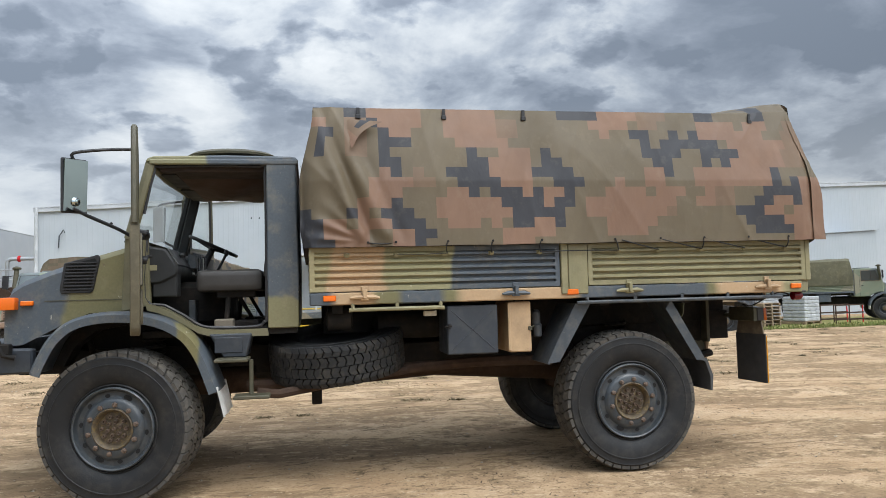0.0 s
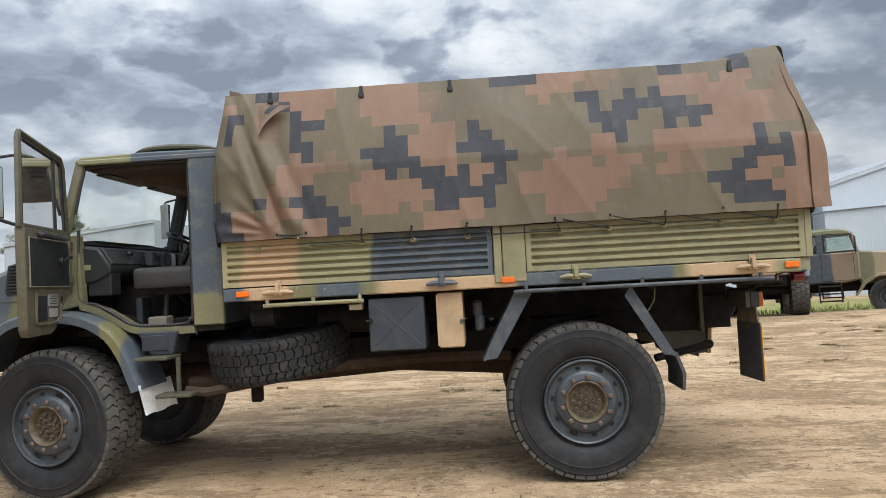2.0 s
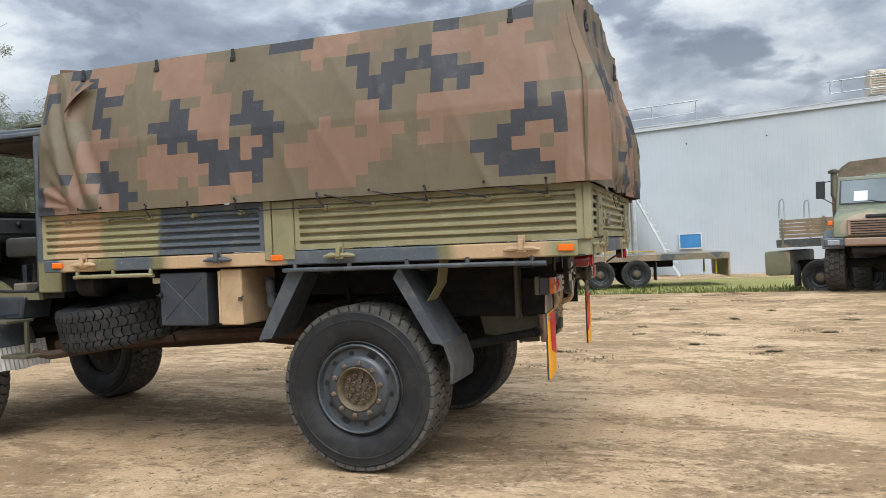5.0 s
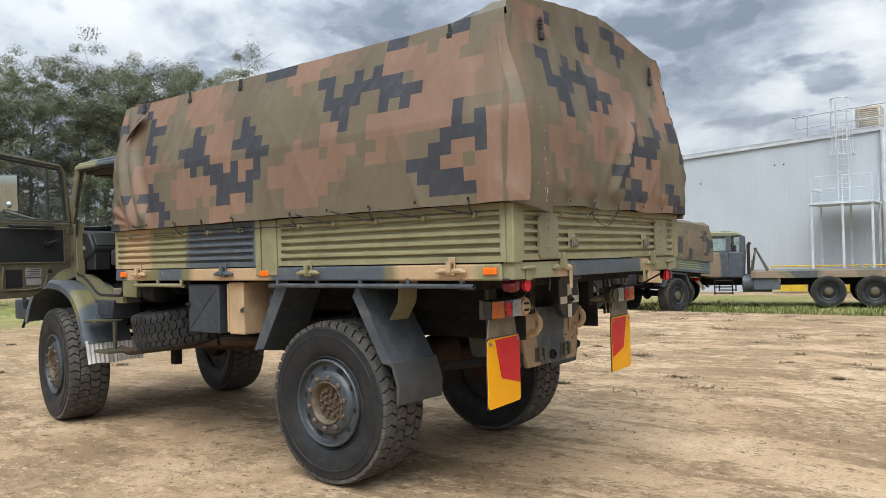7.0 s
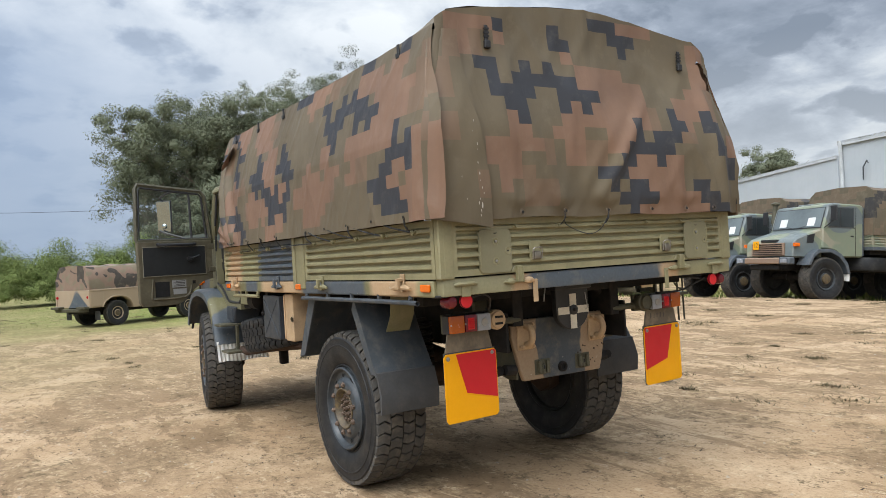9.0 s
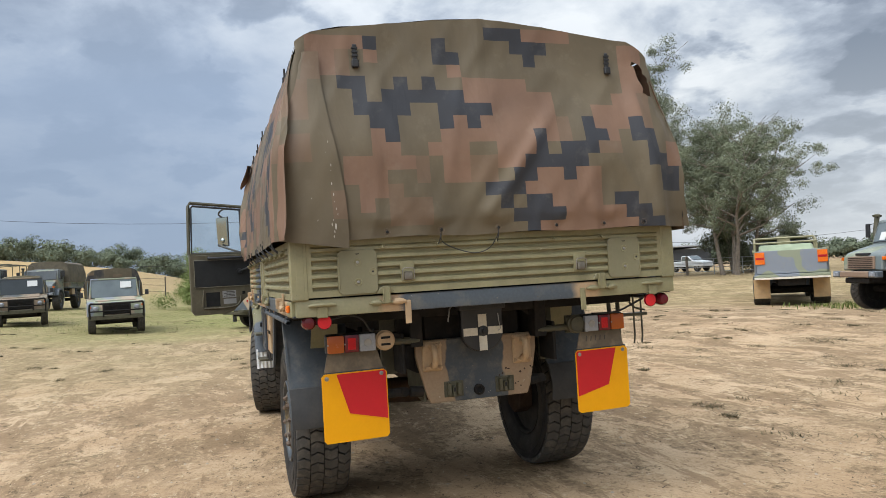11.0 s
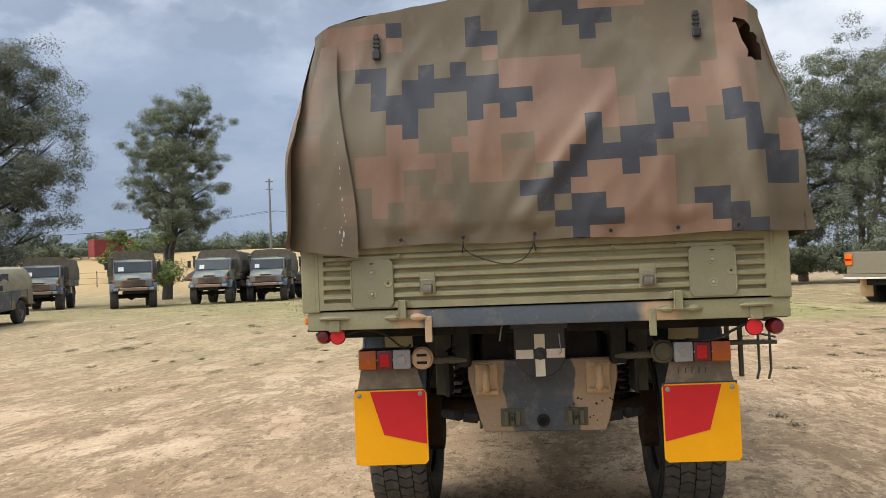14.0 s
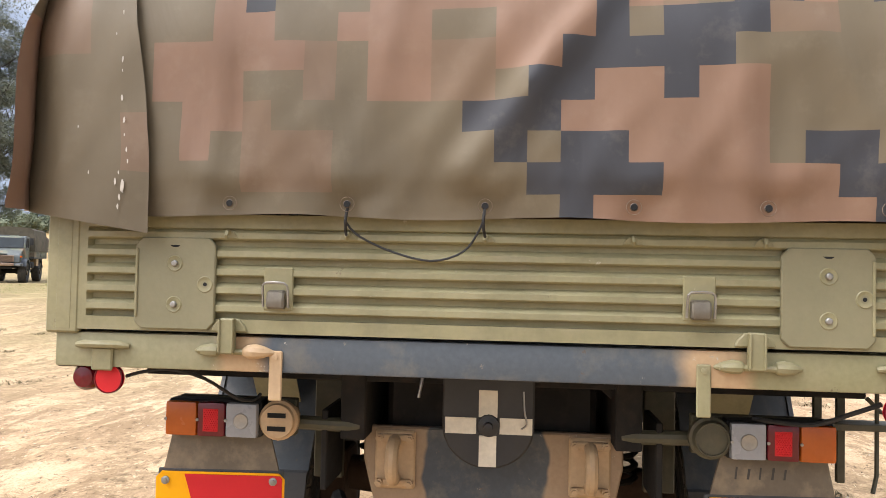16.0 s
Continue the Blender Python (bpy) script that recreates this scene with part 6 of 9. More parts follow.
    shape("windscreen_sill", M_BLACK_P, c, lambda bm: tube(bm, [(-3.81, -0.95, 1.915), (-3.84, 0, 1.915), (-3.81, 0.95, 1.915)], 0.03, 8))
    ws = shape("windscreen", M_GLASS, c, lambda bm: [bm.faces.new([bm.verts.new(p) for p in ((-3.79, -0.93, 1.95), (-3.79, 0.93, 1.95), (-3.665, 0.90, 2.48), (-3.665, -0.90, 2.48))])], "dusty windscreen glass")
    ws.visible_shadow = False
    shape("sun_visor", M_DASH, c, lambda bm: [prism(bm, [(-3.61, 2.428), (-3.60, 2.442), (-3.50, 2.442), (-3.49, 2.43)], "y", y, y + 0.72, 0.004) for y in (-0.80, 0.06)])
    # bonnet
    def bonnet(bm):
        ys = [-0.90, -0.86, -0.5, 0, 0.5, 0.86, 0.90]
        prof = [(-3.79, 1.94), (-3.86, 1.885), (-4.10, 1.815), (-4.35, 1.735), (-4.55, 1.655), (-4.625, 1.60), (-4.665, 1.50), (-4.67, 1.20)]
        grid = [[bm.verts.new((x, y, z - (0.055 if abs(y) > 0.88 else (0.015 if abs(y) > 0.8 else 0)) + (0.012 if abs(y) < 0.6 else 0))) for x, z in prof] for y in ys]
        for a, b in zip(grid, grid[1:]):
            for j in range(len(prof) - 1):
                bm.faces.new((a[j], a[j + 1], b[j + 1], b[j]))
        for g, s in ((grid[0], -1), (grid[-1], 1)):
            low = [bm.verts.new((x, s * 0.90, 1.395 if x > -4.2 else (1.28 if x > -4.4 else 1.18))) for x, z in prof[:-1]] + [g[-1]]
            for j in range(len(prof) - 1):
                bm.faces.new([v for v in (g[j], g[j + 1], low[j + 1], low[j]) if v is not None] if g[j + 1] is not low[j + 1] else (g[j], g[j + 1], low[j]))
        bmesh.ops.recalc_face_normals(bm, faces=bm.faces)
    bn = shape("bonnet", M_CAB, c, bonnet, "sloping bonnet in slate and olive", 40)
    for s in (-1, 1):
        v = new("side_vent")
        v.parent = c
        quad = [(-4.265, 1.765), (-4.03, 1.825), (-4.015, 1.80), (-4.065, 1.56), (-4.09, 1.545), (-4.285, 1.545), (-4.295, 1.57)]
        shape("vent_frame", M_BLACK_P, v, lambda bm: prism(bm, quad, "y", *sorted((s * 0.895, s * 0.914)), 0.004))
        shape("vent_recess", M_HOLE, v, lambda bm: prism(bm, [(x * 0.84 + -4.16 * 0.16, z * 0.84 + 1.66 * 0.16) for x, z in quad], "y", *sorted((s * 0.912, s * 0.9155))))
        for k in range(9):
            z = 1.568 + 0.024 * k
            f = (z - 1.55) / 0.25
            shape("louvre", M_BLACK_P, v, lambda bm: box(bm, -4.27 + 0.035 * f, -4.075 + 0.05 * f, *sorted((s * 0.914, s * 0.924)), z, z + 0.011, 0.002))
        ind = shape("indicator", M_ORANGE_L, c, lambda bm: (box(bm, -4.72, -4.57, *sorted((s * 0.90, s * 0.985)), 1.435, 1.525, 0.012, 2)), "amber indicator lamp")
        shape("side_repeater", M_ORANGE_L, c, lambda bm: box(bm, -4.555, -4.47, *sorted((s * 0.90, s * 0.93)), 1.462, 1.498, 0.006))
        shape("body_seam", M_OLIVE_D, c, lambda bm: box(bm, -4.40, -3.70, *sorted((s * 0.90, s * 0.904)), 1.49, 1.496))
    # bumper and nose
    shape("grille", M_OLIVE_D, c, lambda bm: (box(bm, -4.70, -4.66, -0.62, 0.62, 1.22, 1.58, 0.01), [box(bm, -4.715, -4.695, -0.58, 0.58, 1.25 + 0.045 * k, 1.27 + 0.045 * k, 0.004) for k in range(7)]))
    shape("bumper", M_SLATE_D, c, lambda bm: (box(bm, -5.0, -4.72, -1.0, 1.0, 0.98, 1.20, 0.03, 2), box(bm, -4.8, -4.45, -0.99, -0.90, 0.98, 1.16, 0.015), box(bm, -4.8, -4.45, 0.90, 0.99, 0.98, 1.16, 0.015)))
    shape("bumper_fittings", M_CHASSIS, c, lambda bm: (tube(bm, [(-4.66, -1.04, 1.22), (-4.62, -1.05, 1.12), (-4.55, -1.03, 1.10)], 0.02, 8), tube(bm, [(-4.7, -1.0, 1.02), (-4.8, -1.0, 0.9)], 0.015, 8), box(bm, -4.66, -4.58, -1.06, -0.98, 1.12, 1.2, 0.01)))
    # wheel arch bands
    for s in (-1, 1):
        arch = smooth_path([(-4.425, 0, 0.99), (-4.39, 0, 1.08), (-4.30, 0, 1.24), (-4.165, 0, 1.352), (-3.97, 0, 1.40), (-3.74, 0, 1.395), (-3.53, 0, 1.345), (-3.36, 0, 1.235), (-3.255, 0, 1.08), (-3.19, 0, 0.92), (-3.155, 0, 0.815)], 4)
        def band(bm):
            rows = []
            for i, p in enumerate(arch):
                d = (arch[min(i + 1, len(arch) - 1)] - arch[max(i - 1, 0)]).normalized()
                nrm = Vector((-d.z, 0, d.x)) * -1
                if nrm.dot(p - Vector((-3.85, 0, 0.6))) < 0:
                    nrm = -nrm
                row = []
                for y, off in ((0.70, 0.0), (1.06, 0.004), (1.125, 0.0), (1.15, -0.02), (1.15, -0.075), (1.135, -0.075), (1.13, -0.035), (1.05, -0.02), (0.70, -0.02)):
                    q = p + nrm * off
                    row.append(bm.verts.new((q.x, s * y, q.z)))
                rows.append(row)
            for a, b in zip(rows, rows[1:]):
                n = len(a)
                for k in range(n):
                    bm.faces.new((a[k], a[(k + 1) % n], b[(k + 1) % n], b[k]))
            bm.faces.new(rows[0][::-1]), bm.faces.new(rows[-1])
            bmesh.ops.recalc_face_normals(bm, faces=bm.faces)
        shape("front_guard", M_FENDER, c, band, "curved slate and olive front mudguard", 40)
        shape("inner_arch", M_CHASSIS, c, lambda bm: prism(bm, [(-4.40, 1.0), (-4.30, 1.22), (-4.1, 1.36), (-3.8, 1.39), (-3.5, 1.33), (-3.3, 1.2), (-3.2, 0.95), (-3.3, 0.95), (-3.4, 1.15), (-3.6, 1.26), (-3.85, 1.30), (-4.1, 1.26), (-4.25, 1.14), (-4.32, 1.0)], "y", *sorted((s * 0.72, s * 0.50))))
        def white(bm):
            top, low = (-3.175, 0.845), (-3.125, 0.628)
            n = 26
            a = [[bm.verts.new((top[0] + (low[0] - top[0]) * f + 0.012 * (k % 2), s * (1.145 - 0.55 * k / n), top[1] + (low[1] - top[1]) * f + 0.006 * f * math.sin(0.4 * k))) for f in (0, 0.5, 1)] for k in range(n + 1)]
            for p, q in zip(a, a[1:]):
                for j in range(2):
                    bm.faces.new((p[j], p[j + 1], q[j + 1], q[j]))
            bmesh.ops.solidify(bm, geom=bm.faces[:], thickness=0.006)
        shape("front_flap", M_WHITE_FLAP, c, white, "dirty white ribbed flap")
        shape("step_box", M_SLATE_D, c, lambda bm: (prism(bm, [(-3.24, 1.215), (-3.14, 1.04), (-2.97, 1.04), (-2.93, 1.215)], "y", *sorted((s * 1.0, s * 0.72)), 0.01), box(bm, -3.20, -3.0, *sorted((s * 1.0, s * 1.008)), 1.075, 1.19, 0.004)))
        shape("step_plate", M_OLIVE_D, c, lambda bm: box(bm, -3.19, -2.95, *sorted((s * 1.155, s * 0.90)), 1.015, 1.04, 0.006), "dusty olive step")
        shape("lower_step", M_OLIVE_D, c, lambda bm: (box(bm, -3.06, -2.80, *sorted((s * 1.13, s * 0.95)), 0.742, 0.768, 0.006), box(bm, -2.955, -2.925, *sorted((s * 1.0, s * 0.97)), 0.76, 1.02, 0.004)), "hanging footstep")
    # inside
    def dash(bm):
        prism(bm, [(-3.78, 1.90), (-3.56, 1.86), (-3.47, 1.72), (-3.48, 1.66), (-3.60, 1.60), (-3.78, 1.60)], "y", -0.90, 0.90, 0.015)
        box(bm, -3.66, -3.48, -0.88, -0.72, 1.50, 1.70, 0.01)
    shape("dashboard", M_DASH, c, dash, "grey dashboard")
    shape("gauge_cluster", M_BLACK_P, c, lambda bm: (box(bm, -3.56, -3.44, -0.2, 0.25, 1.68, 1.83, 0.02), [disc(bm, (-3.445, -0.15 + 0.1 * k, 1.76), 0.032, 0.01, "x", 12) for k in range(4)]))
    for k in range(5):
        shape("dash_knob", M_STEEL, c, lambda bm: disc(bm, (-3.475, -0.2 + 0.09 * k, 1.69), 0.012, 0.02, "x", 10))
    shape("dash_label", M_PLATE, c, lambda bm: box(bm, -3.70, -3.62, -0.905, -0.902, 1.70, 1.74))
    def seat(s):
        st = new("seat")
        st.parent = c
        tagged(st, "padded dark grey cab seat")
        y0, y1 = sorted((s * 0.80, s * 0.28))
        shape("cushion", M_SEAT, st, lambda bm: box(bm, -3.36, -2.86, y0, y1, 1.53, 1.70, 0.055, 4))
        shape("backrest", M_SEAT, st, lambda bm: prism(bm, [(-2.86, 1.62), (-2.74, 1.62), (-2.68, 2.18), (-2.76, 2.22), (-2.80, 2.18)], "y", y0, y1, 0.025))
        shape("pedestal", M_CHASSIS, st, lambda bm: (box(bm, -3.22, -2.92, y0 + 0.08, y1 - 0.08, 1.48, 1.54, 0.01), tube(bm, [(-3.15, y0 + 0.10, 1.25), (-3.13, y0 + 0.10, 1.49)], 0.02, 8), tube(bm, [(-3.05, y0 + 0.12, 1.49), (-2.95, y1 - 0.1, 1.27)], 0.016, 8), box(bm, -3.1, -2.9, y0 + 0.14, y1 - 0.1, 1.25, 1.30, 0.01)))
        shape("seat_belt", M_BLACK_P, st, lambda bm: tube(bm, smooth_path([(-2.83, y0 - 0.03, 1.82), (-2.80, y0 - 0.035, 1.70), (-2.83, y0 - 0.03, 1.55)], 3), 0.012, 6))
    seat(-1), seat(1)
    def steering(bm):
        cc, nrm = Vector((-3.38, 0.46, 1.96)), Vector((0.42, 0, 0.91))
        u = nrm.cross(Vector((0, 1, 0))).normalized()
        ring = [cc + (u * math.cos(a) + Vector((0, 1, 0)) * math.sin(a)) * 0.225 for a in (2 * math.pi * k / 28 for k in range(29))]
        tube(bm, ring, 0.016, 8, False)
        for a in (0.5, 2.6, 4.7):
            tube(bm, [cc - nrm * 0.03, cc + (u * math.cos(a) + Vector((0, 1, 0)) * math.sin(a)) * 0.22], 0.013, 6)
        tube(bm, [cc - nrm * 0.02, cc - nrm * 0.45], 0.03, 10)
    shape("steering_wheel", M_BLACK_P, c, steering, "black steering wheel")
    shape("gear_lever", M_BLACK_P, c, lambda bm: (tube(bm, [(-3.35, 0.0, 1.6), (-3.22, -0.02, 1.85)], 0.012, 6), lathe(bm, [(0.01, -0.03), (0.025, 0), (0.01, 0.03)], (-3.215, -0.02, 1.87), "z", 10)))
    shape("pedal_plate", M_GUARD, c, lambda bm: box(bm, -3.45, -3.40, -0.55, -0.40, 1.25, 1.47, 0.005))
    shape("carton", plain("carton_card", (0.16, 0.135, 0.10), 0.8), c, lambda bm: box(bm, -3.22, -3.08, -0.85, -0.70, 1.25, 1.32, 0.01))
    lid = shape("glove_lid", M_LID, c, lambda bm: prism(bm, [(-3.565, 1.872), (-3.55, 1.865), (-3.472, 1.742), (-3.485, 1.735)], "y", -0.86, -0.30, 0.004), "grey glovebox lid")
    shape("lid_knob", M_BLACK_P, lid, lambda bm: lathe(bm, [(0.02, -0.02), (0.028, 0.0), (0.02, 0.02)], (-3.50, -0.52, 1.83), "z", 12))
    for y, z, m in ((-0.22, 1.80, M_GUARD), (-0.08, 1.78, M_LID), (0.04, 1.81, M_GUARD), (0.16, 1.79, M_STEEL), (0.30, 1.80, M_LID)):
        shape("dash_gadget", m, c, lambda bm: box(bm, -3.50, -3.43, y - 0.045, y + 0.045, z - 0.07, z + 0.05, 0.008))
    doors(c)
    return c


def turned(bm, y, k):
    """Swing a door mirror about its upright towards the rear of the truck."""
    bmesh.ops.rotate(bm, verts=bm.verts[:], cent=(0.355, y, 0.0), matrix=Matrix.Rotation(radians(34 * k), 3, "Z"))


def doors(c):
    for s in (-1, 1):
        hinge = (-3.745, s * 1.0, 0)
        free = (-3.575, s * 1.825)
        ang = math.degrees(math.atan2(free[1] - hinge[1], free[0] - hinge[0]))
        d = new("door")
        d.parent = c
        tagged(d, "open olive cab door with a quarter light")
        d.matrix_basis = pose(hinge[0], hinge[1], 0, 0, 0, ang)
        k = -s
        outline = [(0.0, 1.53), (0.12, 1.50), (0.25, 1.40), (0.36, 1.29), (0.44, 1.26), (0.81, 1.26), (0.845, 1.31), (0.85, 1.95), (0.84, 2.55), (0.825, 2.585), (0.10, 2.52), (0.05, 2.47), (0.0, 1.98)]
        winds = [(0.045, 1.985), (0.815, 1.985), (0.805, 2.52), (0.785, 2.545), (0.12, 2.487), (0.09, 2.455)]
        def skin(bm):
            prism(bm, [p for p in outline if p[1] < 1.96] + [(0.85, 1.965), (0.0, 1.965)], "y", -0.03, 0.03, 0.006)
        def window_frame(bm):
            fr = [(0.0, 1.97), (0.05, 2.46), (0.10, 2.52), (0.815, 2.582), (0.835, 2.54), (0.85, 1.97)]
            tube(bm, [(u, 0, z) for u, z in fr], 0.021, 6)
            box(bm, 0.0, 0.85, -0.026, 0.026, 1.95, 1.985, 0.004)
        shape("door_skin", M_DOOR, d, skin)
        shape("window_frame", M_OLIVE_D, d, window_frame)
        shape("window_gasket", M_BLACK_P, d, lambda bm: (tube(bm, [(u, 0, z) for u, z in winds + winds[:1]], 0.013, 6), tube(bm, [(0.225, 0, 1.985), (0.235, 0, 2.49)], 0.013, 6)))
        g = shape("door_glass", M_GLASS, d, lambda bm: bm.faces.new([bm.verts.new((u, 0.0, z)) for u, z in winds]), "dusty side glass")
        g.visible_shadow = False
        inner = k * 0.031
        lo, hi = sorted((inner, inner + k * 0.012))
        shape("inner_panel", M_DASH, d, lambda bm: box(bm, 0.09, 0.80, lo, hi, 1.585, 1.90, 0.006), "dark padded inner panel")
        edge = inner + k * 0.006
        shape("panel_piping", M_PIPING, d, lambda bm: tube(bm, [(0.088, edge, 1.583), (0.802, edge, 1.583), (0.802, edge, 1.902), (0.088, edge, 1.902), (0.088, edge, 1.583)], 0.006, 6), "pale piping round the panel")
        shape("pocket_rim", M_DOOR, d, lambda bm: tube(bm, smooth_path([(0.70, edge, 1.55), (0.72, edge, 1.36), (0.66, edge, 1.335), (0.40, edge, 1.335), (0.30, edge, 1.37), (0.27, edge, 1.46)], 3), 0.010, 6))
        shape("pull_handle", M_BLACK_P, d, lambda bm: tube(bm, smooth_path([(0.22, inner, 1.93), (0.25, inner + k * 0.04, 1.92), (0.60, inner + k * 0.04, 1.92), (0.63, inner, 1.93)], 3), 0.018, 8))
        shape("window_winder", M_BLACK_P, d, lambda bm: (disc(bm, (0.28, inner + k * 0.01, 1.76), 0.03, k * 0.03, "y", 14), tube(bm, [(0.28, inner + k * 0.035, 1.76), (0.19, inner + k * 0.045, 1.79), (0.185, inner + k * 0.07, 1.79)], 0.012, 8)))
        shape("door_pocket", M_HOLE, d, lambda bm: box(bm, 0.52, 0.68, *sorted((inner, inner + k * 0.003)), 1.355, 1.52))
        shape("door_label", M_LABEL_G, d, lambda bm: (box(bm, 0.33, 0.49, *sorted((inner, inner + k * 0.004)), 1.45, 1.53), box(bm, 0.33, 0.48, *sorted((inner, inner + k * 0.004)), 1.375, 1.435)), "pale printed label")
        shape("label_bars", M_INK, d, lambda bm: [box(bm, 0.345, 0.475 - 0.03 * (i % 2), *sorted((inner + k * 0.004, inner + k * 0.0055)), 1.463 + 0.017 * i, 1.470 + 0.017 * i) for i in range(4)])
        shape("door_lock", M_HOLE, d, lambda bm: box(bm, 0.22, 0.255, *sorted((inner, inner + k * 0.004)), 1.48, 1.515))
        for z in (1.60, 1.86):
            shape("hinge_strap", M_DOOR, d, lambda bm: box(bm, -0.03, 0.05, -0.035, 0.035, z, z + 0.06, 0.006))
        # mirror on two arms, ahead of the door
        o = -k
        mi = new("door_mirror")
        mi.parent = d
        tagged(mi, "tall black mirror on tubular arms")
        px, py = (0.42, o * 0.38)
        shape("upper_arm", M_BLACK_P, mi, lambda bm: tube(bm, smooth_path([(0.40, o * 0.02, 2.515), (0.42, o * 0.20, 2.50), (0.40, py, 2.475), (0.355, py + o * 0.005, 2.44)], 3), 0.011, 8))
        shape("lower_arm", M_BLACK_P, mi, lambda bm: tube(bm, smooth_path([(0.12, o * 0.03, 1.94), (0.22, o * 0.13, 1.99), (0.36, o * 0.30, 2.06), (0.42, py, 2.10)], 3), 0.013, 8))
        # far back is pale grey, a painted stand-in for sky mirrored in glass
        shape("mirror_back", M_BLACK_P if s < 0 else M_LABEL_G, mi, lambda bm: (box(bm, 0.34, 0.362, py - 0.09, py + 0.09, 2.075, 2.445, 0.008), turned(bm, py, k)))
        shape("mirror_glass", M_MIRROR, mi, lambda bm: (prism(bm, [(0.3625, 2.087), (0.366, 2.087), (0.385, 2.433), (0.3625, 2.433)], "y", py - 0.081, py + 0.081), turned(bm, py, k)))
        shape("convex_mirror", M_MIRROR, mi, lambda bm: (lathe(bm, [(0.030, 0.0), (0.030, 0.006), (0.018, 0.014), (0.0005, 0.017)], (0.372, py, 2.15), "x", 18), turned(bm, py, k)), "small round convex mirror")


def cargo_truck_main():
    t = thing("army_truck", "camouflaged four-wheel cargo truck with a canvas-covered tray and open cab doors", "truck", "army trucks")
    for x in (-3.854, 0.0):
        for s in (-1, 1):
            make_wheel(t, x, s * 0.93, 0.580, s, steer=-10.0 if x < -1 else 0.0)
    chassis(t), boxes_and_spare(t), guards(t), tail(t), tray(t), tarpaulin(t), ropes(t), cab(t)
    return t


cargo_truck_main()

# ---- sheds ----
def sheet_metal():
    n = Nodes("painted_sheet_metal")
    base = n.ramp(n.noise(0.35, 6, 0.6), [(0.3, (0.365, 0.40, 0.43)), (0.7, (0.43, 0.46, 0.485))])
    streak = n.noise(1.0, 6, 0.65, 0, n.stretch((1.6, 1.6, 0.10)))
    col = n.mix(n.ramp(streak, [(0.52, 0.0), (0.8, 0.3)]), base, (0.38, 0.375, 0.355))
    n.bump(n.noise(0.5, 3), 0.2, 0.02)
    return n.done(col, 0.5)


M_SHED = sheet_metal()
M_TRIM = plain("pale_trim", (0.45, 0.47, 0.49), 0.5, scale=1.0)
M_GALV = plain("galvanised", (0.36, 0.38, 0.39), 0.45, 0.3, scale=3)
M_WHITE_ST = plain("white_steel", (0.50, 0.52, 0.53), 0.45, scale=2)
M_SAFETY = plain("safety_yellow", (0.62, 0.42, 0.03), 0.5, scale=3)
M_CREAM_AC = plain("cooler_beige", (0.50, 0.44, 0.36), 0.6, scale=3)
M_WINDOW_B = plain("blue_window", (0.05, 0.20, 0.42), 0.15, scale=1)


def shed(name, label, prof, y0, depth, ribs=0.25, trim=True):
    """A clad building: ribbed front wall under a straight or broken roofline, side walls, roof, gutter trim. prof: (x, top) from left to right."""
    s = tagged(new(name), label, "shed", kind="structure")
    low = -0.8

    def top(x):
        for (xa, za), (xb, zb) in zip(prof, prof[1:]):
            if xa <= x <= xb:
                return za + (zb - za) * (x - xa) / (xb - xa)
        return prof[-1][1]

    xa, xb = prof[0][0], prof[-1][0]
    n = int((xb - xa) / ribs)
    vs, fs = [], []
    for i in range(n):
        x = xa + (xb - xa) * i / n
        w = (xb - xa) / n
        for dx, dy in ((0.0, 0.0), (w * 0.70, 0.0), (w * 0.80, -0.003), (w * 0.90, -0.003)):
            vs += [(x + dx, y0 + dy, low), (x + dx, y0 + dy, top(x + dx))]
    vs += [(xb, y0, low), (xb, y0, top(xb))]
    for i in range(len(vs) // 2 - 1):
        fs.append((2 * i, 2 * i + 2, 2 * i + 3, 2 * i + 1))
    raw("front_cladding", vs, fs, M_SHED, s)
    shape("side_wall", M_SHED, s, lambda bm: box(bm, xa, xa + 0.08, y0 + 0.01, y0 + depth, low, prof[0][1] - 0.02))
    shape("side_wall", M_SHED, s, lambda bm: box(bm, xb - 0.08, xb, y0 + 0.01, y0 + depth, low, prof[-1][1] - 0.02))
    shape("back_wall", M_SHED, s, lambda bm: prism(bm, [(xa, low), (xb, low)] + [(x, z - 0.05) for x, z in prof[::-1]], "y", y0 + depth - 0.1, y0 + depth))
    shape("roof", M_GALV, s, lambda bm: prism(bm, [(x, z) for x, z in prof] + [(x, z + 0.06) for x, z in prof[::-1]], "y", y0 + 0.06, y0 + depth))
    if trim:
        shape("roof_trim", M_TRIM, s, lambda bm: prism(bm, [(x, z - 0.14) for x, z in prof] + [(x, z + 0.10) for x, z in prof[::-1]], "y", y0 - 0.12, y0 + 0.04))
    rv, rf = [], []
    k = 0
    x = xa
    while x < xb:
        z = top(x) + 0.06
        rv += [(x, y0 - 0.14, z), (x + 0.1, y0 - 0.14, z + 0.015), (x + 0.2, y0 - 0.14, z), (x, y0 + 4, z), (x + 0.1, y0 + 4, z + 0.015), (x + 0.2, y0 + 4, z)]
        rf += [(k, k + 1, k + 4, k + 3), (k + 1, k + 2, k + 5, k + 4), (k, k + 2, k + 1)]
        k += 6
        x += 0.25
    ob = raw("roof_corrugation", rv, rf, M_GALV, s)
    tagged(ob, kind="stuff")
    return s


